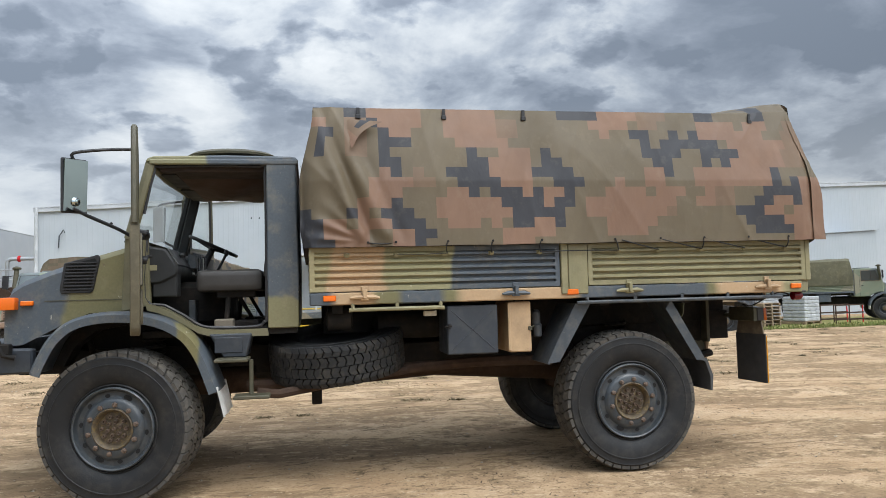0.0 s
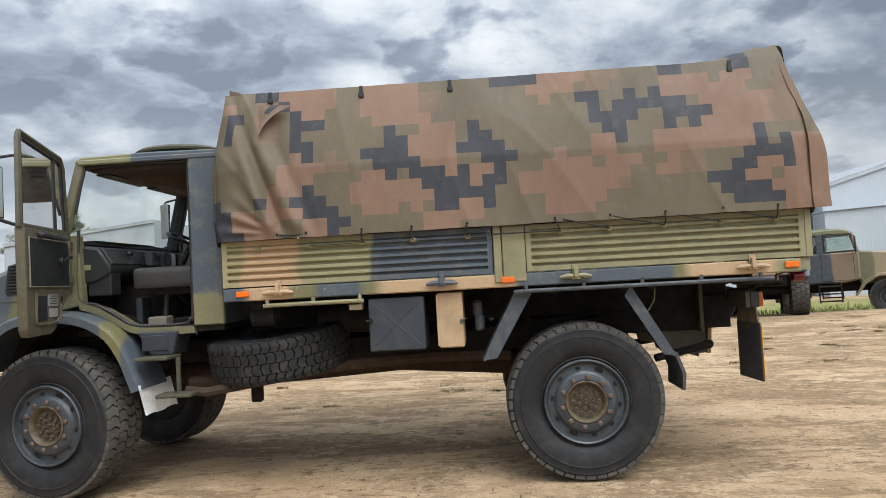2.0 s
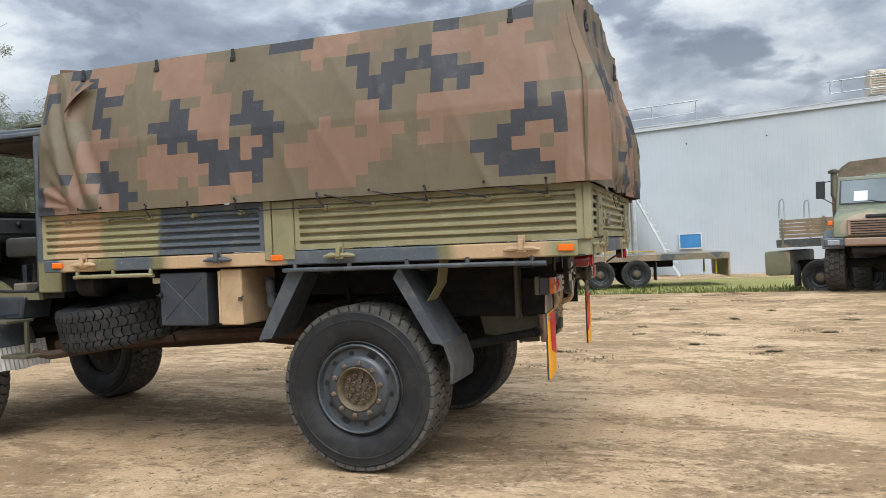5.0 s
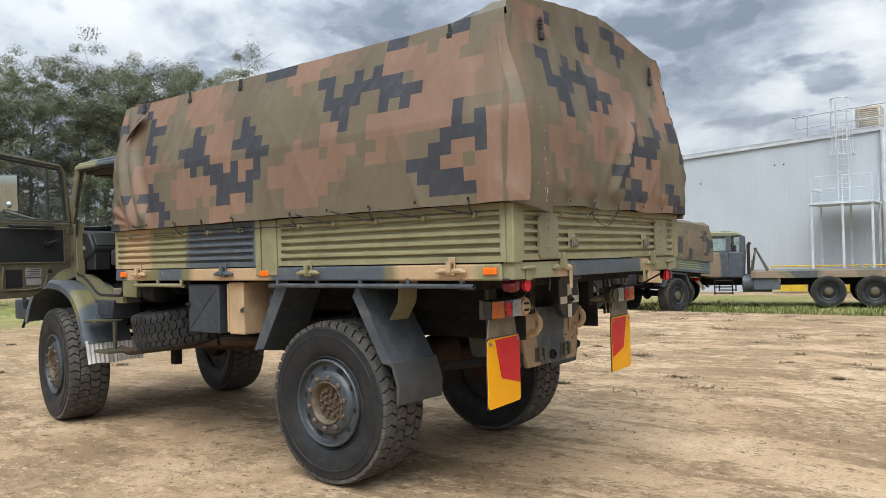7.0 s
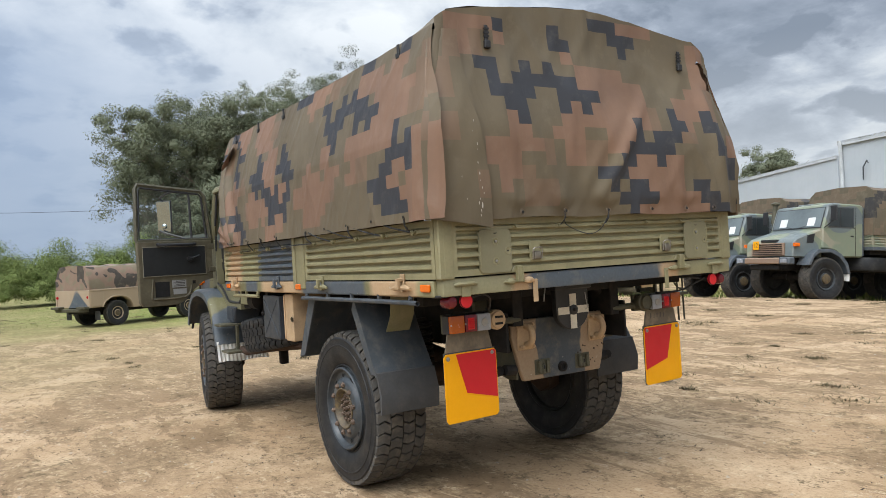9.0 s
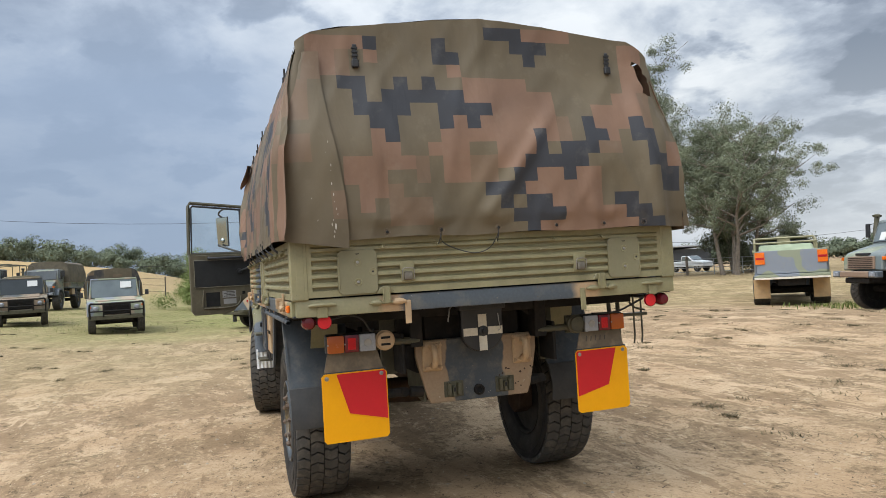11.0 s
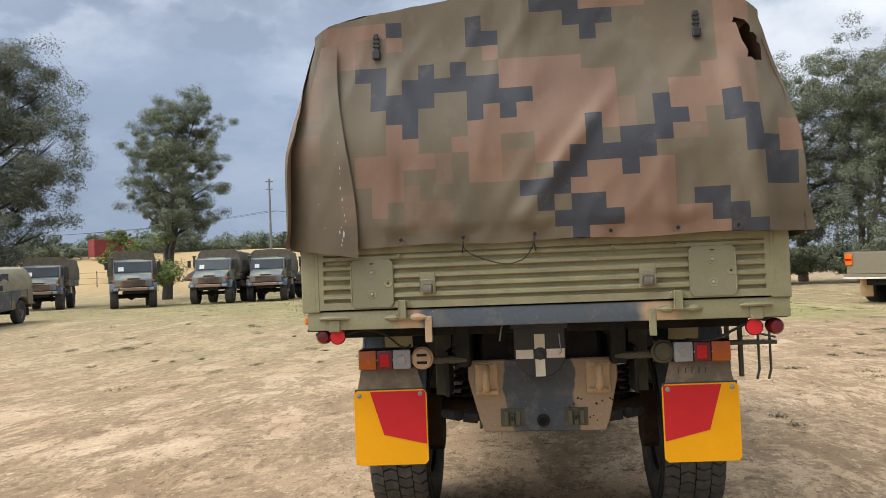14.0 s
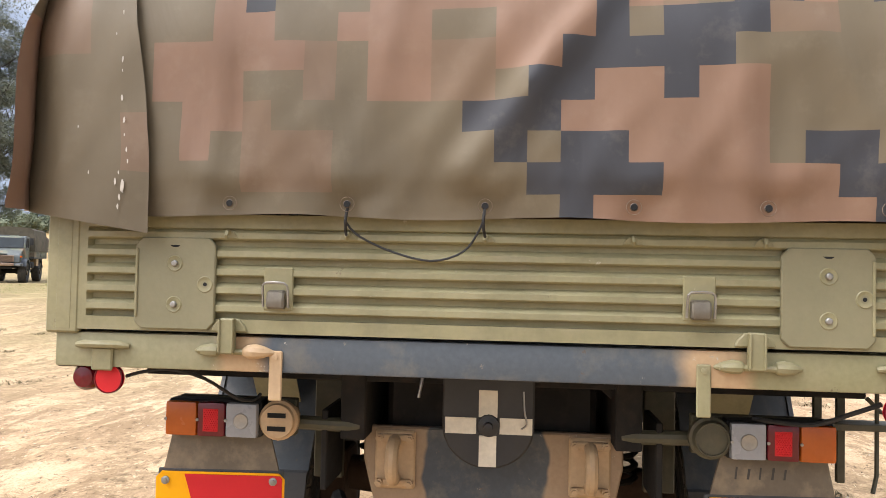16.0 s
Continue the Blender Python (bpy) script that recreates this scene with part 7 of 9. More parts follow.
main_shed = shed("shed_main", "long pale grey clad shed with a low sloping roofline", [(-15.9, 6.02), (14.8, 7.55)], 33.0, 30)
shed("shed_east", "pale corrugated shed beside a yard", [(17.0, 5.2), (24.0, 7.2), (33.0, 7.45), (48, 5.6)], 34.0, 24)
shed("shed_west", "lower pale shed with a shallow roof", [(-39.5, 6.1), (-27.0, 7.35)], 52.0, 20)
annex = shed("shed_annex", "low corrugated annex wall", [(16.2, 3.7), (30.0, 4.3)], 32.0, 1.9, 0.2, False)
for x in (-15.75, 14.7):
    shape("corner_pipe", M_WHITE_ST, main_shed, lambda bm: tube(bm, [(x, 32.83, -0.7), (x, 32.83, 6.1 if x < 0 else 8.3)], 0.085 if x < 0 else 0.06, 10))
shape("downpipe", M_WHITE_ST, main_shed, lambda bm: tube(bm, [(-1.0, 32.85, -0.7), (-1.0, 32.85, 6.65)], 0.13, 10))
shape("wall_hook", M_GUARD, main_shed, lambda bm: tube(bm, [(-14.75, 32.9, 4.1), (-14.70, 32.85, 4.7), (-14.5, 32.85, 5.0), (-14.45, 32.85, 4.85)], 0.03, 6))
for x, z in ((-12.3, 5.3), (-9.0, 4.9), (-5.5, 5.5), (-5.1, 5.5), (-2.2, 5.7), (1.6, 5.9), (5.2, 6.0)):
    shape("wall_hole", M_HOLE, main_shed, lambda bm: disc(bm, (x, 32.955, z), 0.07 if x < -12 else 0.04, -0.01, "y", 10))
shape("office_window", M_WINDOW_B, main_shed, lambda bm: box(bm, 1.15, 2.1, 32.9, 33.05, 0.85, 1.5, 0.01))
shape("office_window_frame", M_WHITE_ST, main_shed, lambda bm: (box(bm, 1.09, 1.15, 32.88, 33.0, 0.79, 1.56), box(bm, 2.1, 2.16, 32.88, 33.0, 0.79, 1.56), box(bm, 1.15, 2.1, 32.88, 33.0, 1.5, 1.56), box(bm, 1.15, 2.1, 32.88, 33.0, 0.79, 0.85)))
shape("wall_lamp", M_WHITE_ST, annex, lambda bm: box(bm, 20.3, 20.75, 31.6, 32.0, 4.05, 4.2, 0.03))


def roof_cooler(x, z, s=1.0):
    c = thing("roof_cooler", "beige louvred evaporative cooler on a shed roof", "cooler", "roof coolers")
    c.matrix_basis = pose(x, 34.2, z)
    shape("casing", M_CREAM_AC, c, lambda bm: box(bm, -0.62 * s, 0.62 * s, -0.6, 0.6, 0.0, 1.15 * s, 0.04))
    for k in range(9):
        shape("louvre", M_CREAM_AC, c, lambda bm: box(bm, -0.52 * s, 0.52 * s, -0.64, -0.6, 0.12 * s + 0.105 * s * k, 0.17 * s + 0.105 * s * k, 0.005))
    shape("stand", M_GALV, c, lambda bm: box(bm, -0.5, 0.5, -0.5, 0.5, -0.25, 0.0, 0.01))
    return c


roof_cooler(10.3, 7.55), roof_cooler(-1.7, 6.95, 0.8)


def guard_rail(x0, x1, slope):
    r = thing("roof_guard_rail", "galvanised tubular guard rail on a shed roof", "railing", "roof rails")
    za, zb = 6.02 + 1.53 * (x0 + 15.9) / 30.7, 6.02 + 1.53 * (x1 + 15.9) / 30.7
    y = 33.3
    shape("top_rail", M_GALV, r, lambda bm: tube(bm, smooth_path([(x0, y, za + 0.5), (x0, y, za + 0.95), (x0 + 0.12, y, za + 1.08), (x0 + 0.4, y, za + 1.1), (x1, y, zb + 1.1)], 3), 0.03, 6))
    shape("mid_rail", M_GALV, r, lambda bm: tube(bm, [(x0, y, za + 0.52), (x1, y, zb + 0.52)], 0.025, 6))
    n = max(2, int((x1 - x0) / 2.2))
    for k in range(n + 1):
        x = x0 + 0.5 + (x1 - x0 - 0.6) * k / n
        z = za + (zb - za) * (x - x0) / (x1 - x0)
        shape("post", M_GALV, r, lambda bm: tube(bm, [(x, y, z), (x, y, z + 1.1)], 0.028, 6))


guard_rail(-4.6, 2.2, 0), guard_rail(8.0, 14.0, 0)


def caged_ladder():
    c = thing("access_tower", "white steel platform with stair and caged ladder against a shed", "ladder")
    x, y = -1.4, 32.2
    zp = 3.5
    shape("deck", M_WHITE_ST, c, lambda bm: box(bm, x - 2.2, x + 0.3, y - 1.6, y + 0.5, zp - 0.10, zp, 0.01))
    for px in (x - 2.1, x - 0.9, x + 0.2):
        for py in (y - 1.5, y + 0.4):
            shape("leg", M_WHITE_ST, c, lambda bm: box(bm, px - 0.045, px + 0.045, py - 0.045, py + 0.045, -0.6, zp, 0.005))
            shape("rail_post", M_WHITE_ST, c, lambda bm: tube(bm, [(px, py, zp), (px, py, zp + 1.1)], 0.03, 6))
    for z in (zp + 0.55, zp + 1.1):
        shape("hand_rail", M_WHITE_ST, c, lambda bm: tube(bm, [(x - 2.1, y + 0.4, z), (x - 2.1, y - 1.5, z), (x + 0.2, y - 1.5, z)], 0.022, 6))
    shape("cross_brace", M_WHITE_ST, c, lambda bm: (tube(bm, [(x - 2.1, y - 1.5, 0.45), (x + 0.5, y - 1.5, 0.45)], 0.045, 6), tube(bm, [(x - 1.4, y - 1.5, -0.5), (x - 1.0, y - 1.5, 0.45)], 0.035, 6), tube(bm, [(x - 0.5, y - 1.5, -0.5), (x + 0.1, y - 1.5, 0.45)], 0.035, 6), tube(bm, [(x + 0.9, y - 1.5, -0.5), (x + 0.5, y - 1.5, 0.45)], 0.035, 6)))
    for s in (-0.22, 0.22):
        shape("stringer", M_WHITE_ST, c, lambda bm: tube(bm, [(x - 1.15 + s, y + 0.3, zp), (x - 1.15 + s, y + 0.3, 8.0)], 0.03, 6))
        shape("stair_stringer", M_WHITE_ST, c, lambda bm: tube(bm, [(x + 0.55, y - 0.5 + s * 2, zp), (x + 2.5, y - 0.5 + s * 2, -0.5)], 0.06, 6))
    for k in range(15):
        shape("rung", M_WHITE_ST, c, lambda bm: tube(bm, [(x - 1.37, y + 0.3, zp + 0.3 + 0.28 * k), (x - 0.93, y + 0.3, zp + 0.3 + 0.28 * k)], 0.016, 5))
    for k in range(11):
        shape("stair_tread", M_WHITE_ST, c, lambda bm: box(bm, x + 0.6 + 0.16 * k, x + 0.82 + 0.16 * k, y - 0.95, y - 0.05, zp - 0.3 - 0.3 * k, zp - 0.27 - 0.3 * k))
    cx, cy = x - 1.15, y - 0.1
    for k in range(5):
        z = 5.6 + 0.62 * k
        r = 0.42 if k else 0.5
        shape("cage_hoop", M_WHITE_ST, c, lambda bm: tube(bm, [(cx + r * math.cos(a), cy + 0.4 - 0.75 * math.sin(a) * (r / 0.42), z) for a in (math.pi * i / 12 for i in range(13))], 0.02, 5))
    for i in range(9):
        a = math.pi * (i + 0.5) / 9
        shape("cage_bar", M_WHITE_ST, c, lambda bm: tube(bm, [(cx + 0.5 * math.cos(a), cy + 0.4 - 0.88 * math.sin(a), 5.6), (cx + 0.42 * math.cos(a), cy + 0.4 - 0.75 * math.sin(a), 6.0), (cx + 0.42 * math.cos(a), cy + 0.4 - 0.75 * math.sin(a), 8.1)], 0.014, 5))


caged_ladder()


def barrier():
    b = thing("safety_barrier", "yellow tubular safety barrier along a shed wall", "barrier")
    for k in range(3):
        x = -5.6 + 1.9 * k
        shape("barrier_frame", M_SAFETY, b, lambda bm: (tube(bm, smooth_path([(x, 32.3, -0.55), (x, 32.3, 0.65), (x + 0.15, 32.3, 0.75), (x + 1.55, 32.3, 0.75), (x + 1.7, 32.3, 0.65), (x + 1.7, 32.3, -0.55)], 2), 0.04, 6), tube(bm, [(x, 32.3, 0.2), (x + 1.7, 32.3, 0.2)], 0.03, 6), box(bm, x + 0.2, x + 1.5, 32.28, 32.32, -0.4, 0.1, 0.005)))


barrier()

M_CAMO_R = patchy("camo_row_paint", 0.8, 0.5, ((0.10, 0.115, 0.115), (0.16, 0.175, 0.13), (0.22, 0.17, 0.12)), (0.45, 0.57))
M_CREAMTOP = plain("faded_canvas_top", (0.22, 0.19, 0.12), 0.8, scale=3)
# ---- vehicles parked round the yard ----
def place(ob, x, y, hx, hy, lift=0.0):
    """Stands a vehicle whose rear axle is over (x, y) and whose front points along (hx, hy)."""
    base = 4.0
    slope = math.atan2(ground_z(x + base * hx, y + base * hy) - ground_z(x, y), base)
    return pose(x, y, ground_z(x, y) + lift, 0, 0, math.degrees(math.atan2(-hy, -hx))) @ pose(0, 0, 0, 0, math.degrees(slope), 0)


def bg_wheel(parent, x, y, r, half, rim_mat, out):
    w = new("wheel")
    w.parent = parent
    w.matrix_basis = pose(x, y, r) @ (pose(0, 0, 0) if out < 0 else pose(0, 0, 0, 0, 0, 180))
    shape("tyre", M_TYRE, w, lambda bm: tyre_mesh(bm, r, half, r * 0.5, 28))
    shape("tread", M_TREAD, w, lambda bm: tread_mesh(bm, r, half, 26), sharp=20)
    h = -half
    shape("rim", rim_mat, w, lambda bm: lathe(bm, [(r * 0.51, h * 0.7), (r * 0.50, h * 0.95), (r * 0.46, h * 0.9), (r * 0.42, h * 0.55), (r * 0.30, h * 0.5), (r * 0.26, h * 0.8), (r * 0.10, h * 0.85), (0.001, h * 0.85)], (0, 0, 0), "y", 24))
    shape("hub", M_HUB, w, lambda bm: lathe(bm, [(r * 0.22, h * 0.8), (r * 0.22, h * 1.0), (r * 0.16, h * 1.05), (0.001, h * 1.05)], (0, 0, 0), "y", 16))


def cover_mesh(bm, x0, x1, half=1.24, z0=1.83, z1=2.86, zt=3.08):
    """A canvas hood: leaning ends, rounded top corners, sagging between hoops."""
    sec = [(-half, z0), (-half, (z0 + z1) / 2), (-half + 0.13, z1), (-half * 0.72, z1 + 0.12), (0, zt), (half * 0.72, z1 + 0.12), (half - 0.13, z1), (half, (z0 + z1) / 2), (half, z0)]
    n = 15
    rows = []
    for i in range(n):
        f = i / (n - 1)
        x = x0 + (x1 - x0) * f
        row = []
        for k, (y, z) in enumerate(sec):
            e = 0.10 * ease((z - 2.2) / 0.7) * (1 - 2 * f) if i in (0, n - 1) else 0
            sag = -0.03 * abs(math.sin(f * math.pi * 4)) if 2 < k < 6 else 0.02 * math.sin(f * 23 + k)
            lump = 0.045 * noise.noise(Vector((x * 2.1, y * 2.3, z * 2.7)))
            row.append(bm.verts.new((x + e, y + (sag * 0.5 if k in (1, 7) else 0) + (lump if 0 < k < 8 else 0), z + (sag if 2 < k < 6 else 0) + (0.6 * lump if 1 < k < 7 else 0))))
        rows.append(row)
    for a, b in zip(rows, rows[1:]):
        for k in range(len(sec) - 1):
            bm.faces.new((a[k], a[k + 1], b[k + 1], b[k]))
    bm.faces.new(rows[0]), bm.faces.new(rows[-1][::-1])
    bmesh.ops.recalc_face_normals(bm, faces=bm.faces)


def yard_truck(label, paint, hood, glass, trim, papers=(-0.66, 0.36)):
    """The same make of cargo truck as the main one, with its doors shut."""
    t = thing("army_truck", label, "truck", "army trucks")
    for x in (-3.854, 0.0):
        for s in (-1, 1):
            bg_wheel(t, x, s * 0.93, 0.555, 0.19, M_RIM, s)
    shape("chassis", M_CHASSIS, t, lambda bm: (box(bm, -4.7, 1.3, -0.42, 0.42, 0.85, 1.2, 0.02), box(bm, -2.4, 1.3, -1.0, 1.0, 1.3, 1.42, 0.01)))
    for x in (-3.854, 0.0):
        shape("axle", M_CHASSIS, t, lambda bm: (tube(bm, [(x, -0.8, 0.7), (x, 0.8, 0.7)], 0.1, 10), lathe(bm, [(0.06, -0.2), (0.19, 0), (0.06, 0.2)], (x, 0.1, 0.68), "y", 12)))
    def body(bm):
        prism(bm, [(-2.59, 1.22), (-2.58, 2.53), (-2.66, 2.59), (-3.52, 2.60), (-3.66, 2.55), (-3.85, 1.93), (-3.86, 1.42), (-3.65, 1.42), (-3.42, 1.36), (-3.25, 1.22)], "y", -0.97, 0.97, 0.03)
    c = shape("cab", paint, t, body)
    shape("windscreen_seal", M_BLACK_P, c, lambda bm: prism(bm, [(-3.852, 1.955), (-3.682, 2.505), (-3.64, 2.495), (-3.80, 1.95)], "y", -0.90, 0.90, 0.004))
    shape("windscreen", glass, c, lambda bm: prism(bm, [(-3.854, 1.98), (-3.694, 2.487), (-3.66, 2.477), (-3.81, 1.97)], "y", -0.87, 0.87, 0.004))
    for y in papers:
        shape("windscreen_paper", M_PAPER, c, lambda bm: prism(bm, [(-3.850, 2.02), (-3.781, 2.24), (-3.774, 2.24), (-3.843, 2.02)], "y", y, y + 0.26))
    shape("roof_hatch", paint, c, lambda bm: box(bm, -3.40, -2.80, -0.5, 0.45, 2.585, 2.65, 0.02))
    shape("cab_corner", M_SLATE, c, lambda bm: box(bm, -2.60, -2.53, -0.95, 0.95, 1.25, 2.53, 0.02))
    for s in (-1, 1):
        shape("window_seal", M_CAMO_B, c, lambda bm: prism(bm, [(-3.72, 1.965), (-2.87, 1.965), (-2.87, 2.505), (-3.55, 2.505)], "y", *sorted((s * 0.95, s * 0.976)), 0.004))
        shape("side_window", M_GLASS_DK, c, lambda bm: prism(bm, [(-3.68, 1.995), (-2.90, 1.995), (-2.90, 2.478), (-3.53, 2.478)], "y", *sorted((s * 0.955, s * 0.981)), 0.004))
        shape("window_bar", M_BLACK_P, c, lambda bm: box(bm, -3.335, -3.31, *sorted((s * 0.955, s * 0.984)), 1.99, 2.48))
        shape("door_handle", M_BLACK_P, c, lambda bm: box(bm, -2.98, -2.90, *sorted((s * 0.96, s * 0.99)), 1.74, 1.78, 0.005))
        shape("door_seam", M_CHASSIS, c, lambda bm: (box(bm, -2.83, -2.82, *sorted((s * 0.97, s * 0.974)), 1.25, 2.50), box(bm, -3.72, -2.83, *sorted((s * 0.97, s * 0.974)), 1.965, 1.975)))
        shape("wiper", M_BLACK_P, c, lambda bm: tube(bm, [(-3.86, s * 0.1, 1.97), (-3.82, s * 0.5, 2.06)], 0.012, 5))
        mi = new("door_mirror")
        mi.parent = t
        shape("mirror_head", M_BLACK_P, mi, lambda bm: box(bm, -3.80, -3.75, *sorted((s * 1.18, s * 1.36)), 2.12, 2.50, 0.01))
        shape("upper_arm", M_BLACK_P, mi, lambda bm: tube(bm, [(-3.66, s * 0.96, 2.52), (-3.77, s * 1.27, 2.47)], 0.012, 5))
        shape("lower_arm", M_BLACK_P, mi, lambda bm: tube(bm, [(-3.80, s * 0.96, 1.95), (-3.77, s * 1.27, 2.15)], 0.012, 5))
        shape("front_guard", M_SLATE, t, lambda bm: prism(bm, [(-4.44, 0.98), (-4.30, 1.26), (-4.12, 1.39), (-3.72, 1.41), (-3.42, 1.29), (-3.22, 1.05), (-3.14, 0.78), (-3.22, 0.78), (-3.30, 1.0), (-3.48, 1.2), (-3.74, 1.32), (-4.1, 1.30), (-4.24, 1.2), (-4.35, 0.98)], "y", *sorted((s * 1.15, s * 0.72)), 0.008))
        shape("front_flap", M_WHITE_FLAP, t, lambda bm: box(bm, -3.2, -3.17, *sorted((s * 1.14, s * 0.8)), 0.60, 0.82))
        shape("headlamp", M_WHITE_L, t, lambda bm: box(bm, -4.955, -4.90, *sorted((s * 0.96, s * 0.74)), 1.02, 1.13, 0.015), "rectangular headlamp")
        shape("indicator", M_ORANGE_L, t, lambda bm: box(bm, -4.70, -4.55, *sorted((s * 0.90, s * 0.99)), 1.45, 1.54, 0.01), "amber indicator")
        shape("side_vent", M_BLACK_P, t, lambda bm: prism(bm, [(-4.26, 1.75), (-4.03, 1.80), (-4.08, 1.56), (-4.28, 1.56)], "y", *sorted((s * 0.895, s * 0.915)), 0.004))
        shape("drop_side", paint, t, lambda bm: ribbed(bm, -2.5, -0.55, 1.50, 1.85, s * 1.20, s, "x", 4))
        shape("drop_side", paint, t, lambda bm: ribbed(bm, -0.50, 1.5, 1.50, 1.85, s * 1.20, s, "x", 4))
        shape("rear_guard", M_GUARD, t, lambda bm: prism(bm, [(-0.75, 0.9), (-0.45, 1.37), (0.36, 1.37), (0.66, 0.88), (0.60, 0.88), (0.32, 1.32), (-0.42, 1.32), (-0.69, 0.9)], "y", *sorted((s * 1.14, s * 0.72))))
        shape("locker", M_TAN if s < 0 else M_SLATE, t, lambda bm: box(bm, -1.5, -0.85, *sorted((s * 1.15, s * 0.75)), 1.0, 1.38, 0.01))
        shape("tail_lamp", M_RED_L, t, lambda bm: box(bm, 1.28, 1.32, *sorted((s * 0.95, s * 0.65)), 1.17, 1.27, 0.01))
    shape("bonnet", paint, t, lambda bm: prism(bm, [(-3.80, 1.93), (-4.2, 1.80), (-4.58, 1.66), (-4.68, 1.56), (-4.70, 1.18), (-3.8, 1.18)], "y", -0.90, 0.90, 0.03))
    g = shape("grille", trim, t, lambda bm: box(bm, -4.74, -4.69, -0.62, 0.62, 1.22, 1.55, 0.01))
    for k in range(6):
        shape("grille_slat", M_CHASSIS, g, lambda bm: box(bm, -4.75, -4.735, -0.56, 0.56, 1.25 + 0.05 * k, 1.268 + 0.05 * k))
    shape("badge_panel", M_BLACK_P, t, lambda bm: box(bm, -4.70, -4.60, -0.3, 0.3, 1.58, 1.645, 0.01))
    shape("bumper", trim, t, lambda bm: box(bm, -4.94, -4.76, -0.66, 0.66, 1.0, 1.16, 0.025))
    for s in (-1, 1):
        shape("bumper_end", M_SLATE, t, lambda bm: box(bm, -4.92, -4.74, *sorted((s * 0.66, s * 1.04)), 0.99, 1.17, 0.025))
    shape("tow_beam", M_CHASSIS, t, lambda bm: box(bm, -4.85, -4.70, -0.55, 0.55, 0.84, 0.99, 0.03))
    shape("snorkel", M_OLIVE_D, t, lambda bm: (tube(bm, [(-3.70, 0.86, 1.9), (-3.72, 1.02, 2.2), (-3.66, 1.02, 2.68)], 0.065, 10), lathe(bm, [(0.11, 0), (0.12, 0.05), (0.04, 0.09)], (-3.66, 1.02, 2.68), "z", 14)))
    shape("tray_rail", M_SLATE, t, lambda bm: box(bm, -2.5, 1.5, -1.2, 1.2, 1.41, 1.50, 0.01))
    shape("tailgate", paint, t, lambda bm: ribbed(bm, -1.19, 1.19, 1.50, 1.85, 1.51, 1, "y", 4))
    shape("headboard", paint, t, lambda bm: ribbed(bm, -1.19, 1.19, 1.50, 1.85, -2.51, -1, "y", 4))
    if hood:
        shape("cover", hood, t, lambda bm: cover_mesh(bm, -2.52, 1.6, 1.24, 1.80, 2.98, 3.14))
    else:
        for x in (-2.3, -1.1, 0.1, 1.3):
            shape("hoop", M_OLIVE_D, t, lambda bm: tube(bm, smooth_path([(x, -1.15, 1.8), (x, -1.15, 2.7), (x, -0.95, 2.9), (x, 0.95, 2.9), (x, 1.15, 2.7), (x, 1.15, 1.8)], 3), 0.022, 6))
    sp = new("spare_wheel")
    sp.parent = t
    sp.matrix_basis = pose(-2.2, -0.6, 1.05, 90, 0, 0)
    shape("tyre", M_TYRE, sp, lambda bm: tyre_mesh(bm, 0.56, 0.17, 0.28, 28))
    for ob in t.children:
        if not ob.name.startswith("wheel"):
            ob.matrix_basis = pose(0, 0, -0.09) @ ob.matrix_basis
    return t


def sticker(t):
    st = shape("number_card", M_YELLOW, t, lambda bm: box(bm, -4.765, -4.757, 0.30, 0.52, 1.30, 1.52), "yellow card with a printed number")
    cu = bpy.data.curves.new("card_number", "FONT")
    cu.body, cu.size, cu.extrude, cu.align_x, cu.align_y = "12", 0.16, 0.001, "CENTER", "CENTER"
    cu.materials.append(M_INK)
    tx = new("card_number", cu)
    tx.parent = st
    tx.matrix_basis = pose(-4.768, 0.41, 1.41, 90, 0, -90)


M_BUMPER = patchy("bumper_brown_paint", 0.6, 0.55, ((0.13, 0.125, 0.10), (0.235, 0.155, 0.105), (0.27, 0.18, 0.125)), (0.36, 0.6))
u12 = yard_truck("parked cargo truck in grey-green camouflage with a blocky camouflage canvas cover", M_CAMO_G, M_BGCANVAS, M_GLASS_BG, M_BUMPER)
mate = yard_truck("parked cargo truck in dark camouflage with a worn canvas cover", M_CAMO_R, M_BGCANVAS_B, M_GLASS_DK, M_BUMPER, (0.45,))
bare = yard_truck("parked cargo truck in dark camouflage with bare hoops over its tray", M_CAMO_R, None, M_GLASS_DK, M_BUMPER, (0.45,))
olive_truck = yard_truck("parked cargo truck with a plain olive canvas cover", M_CAMO_G, M_BGCANVAS_O, M_GLASS_BG, M_CAMO_T)
copy_thing(u12, place(u12, -8.74, 19.35, -0.285, -0.9585))
copy_thing(mate, place(mate, -40.4, -15.75, 0.978, 0.205))
copy_thing(mate, place(mate, -38.1, -17.9, 0.985, 0.17))
copy_thing(mate, place(mate, -35.3, -22.5, 0.86, 0.50))
copy_thing(mate, place(mate, -49.4, -11.0, 0.97, -0.1))
bare.matrix_basis = place(bare, -45.6, -13.3, 0.98, -0.1)
mate.matrix_basis = place(mate, -37.3, -28.6, 0.906, 0.42)
olive_truck.matrix_basis = place(olive_truck, 21.9, 28.2, 0.88, -0.475)
near_truck = yard_truck("parked cargo truck in olive and tan camouflage near a shed", M_CAMO_O, M_BGCANVAS, M_GLASS_BG, M_BUMPER)
near_truck.matrix_basis = place(near_truck, 6.95, 15.85, -0.30, -0.95)
grey_cover = yard_truck("parked cargo truck with a plain grey-green canvas cover", M_CAMO_R, plain("far_canvas_grey", (0.085, 0.092, 0.080), 0.85, scale=1.4, dirt=(0.05, 0.05, 0.042)), M_GLASS_DK, M_BUMPER, ())
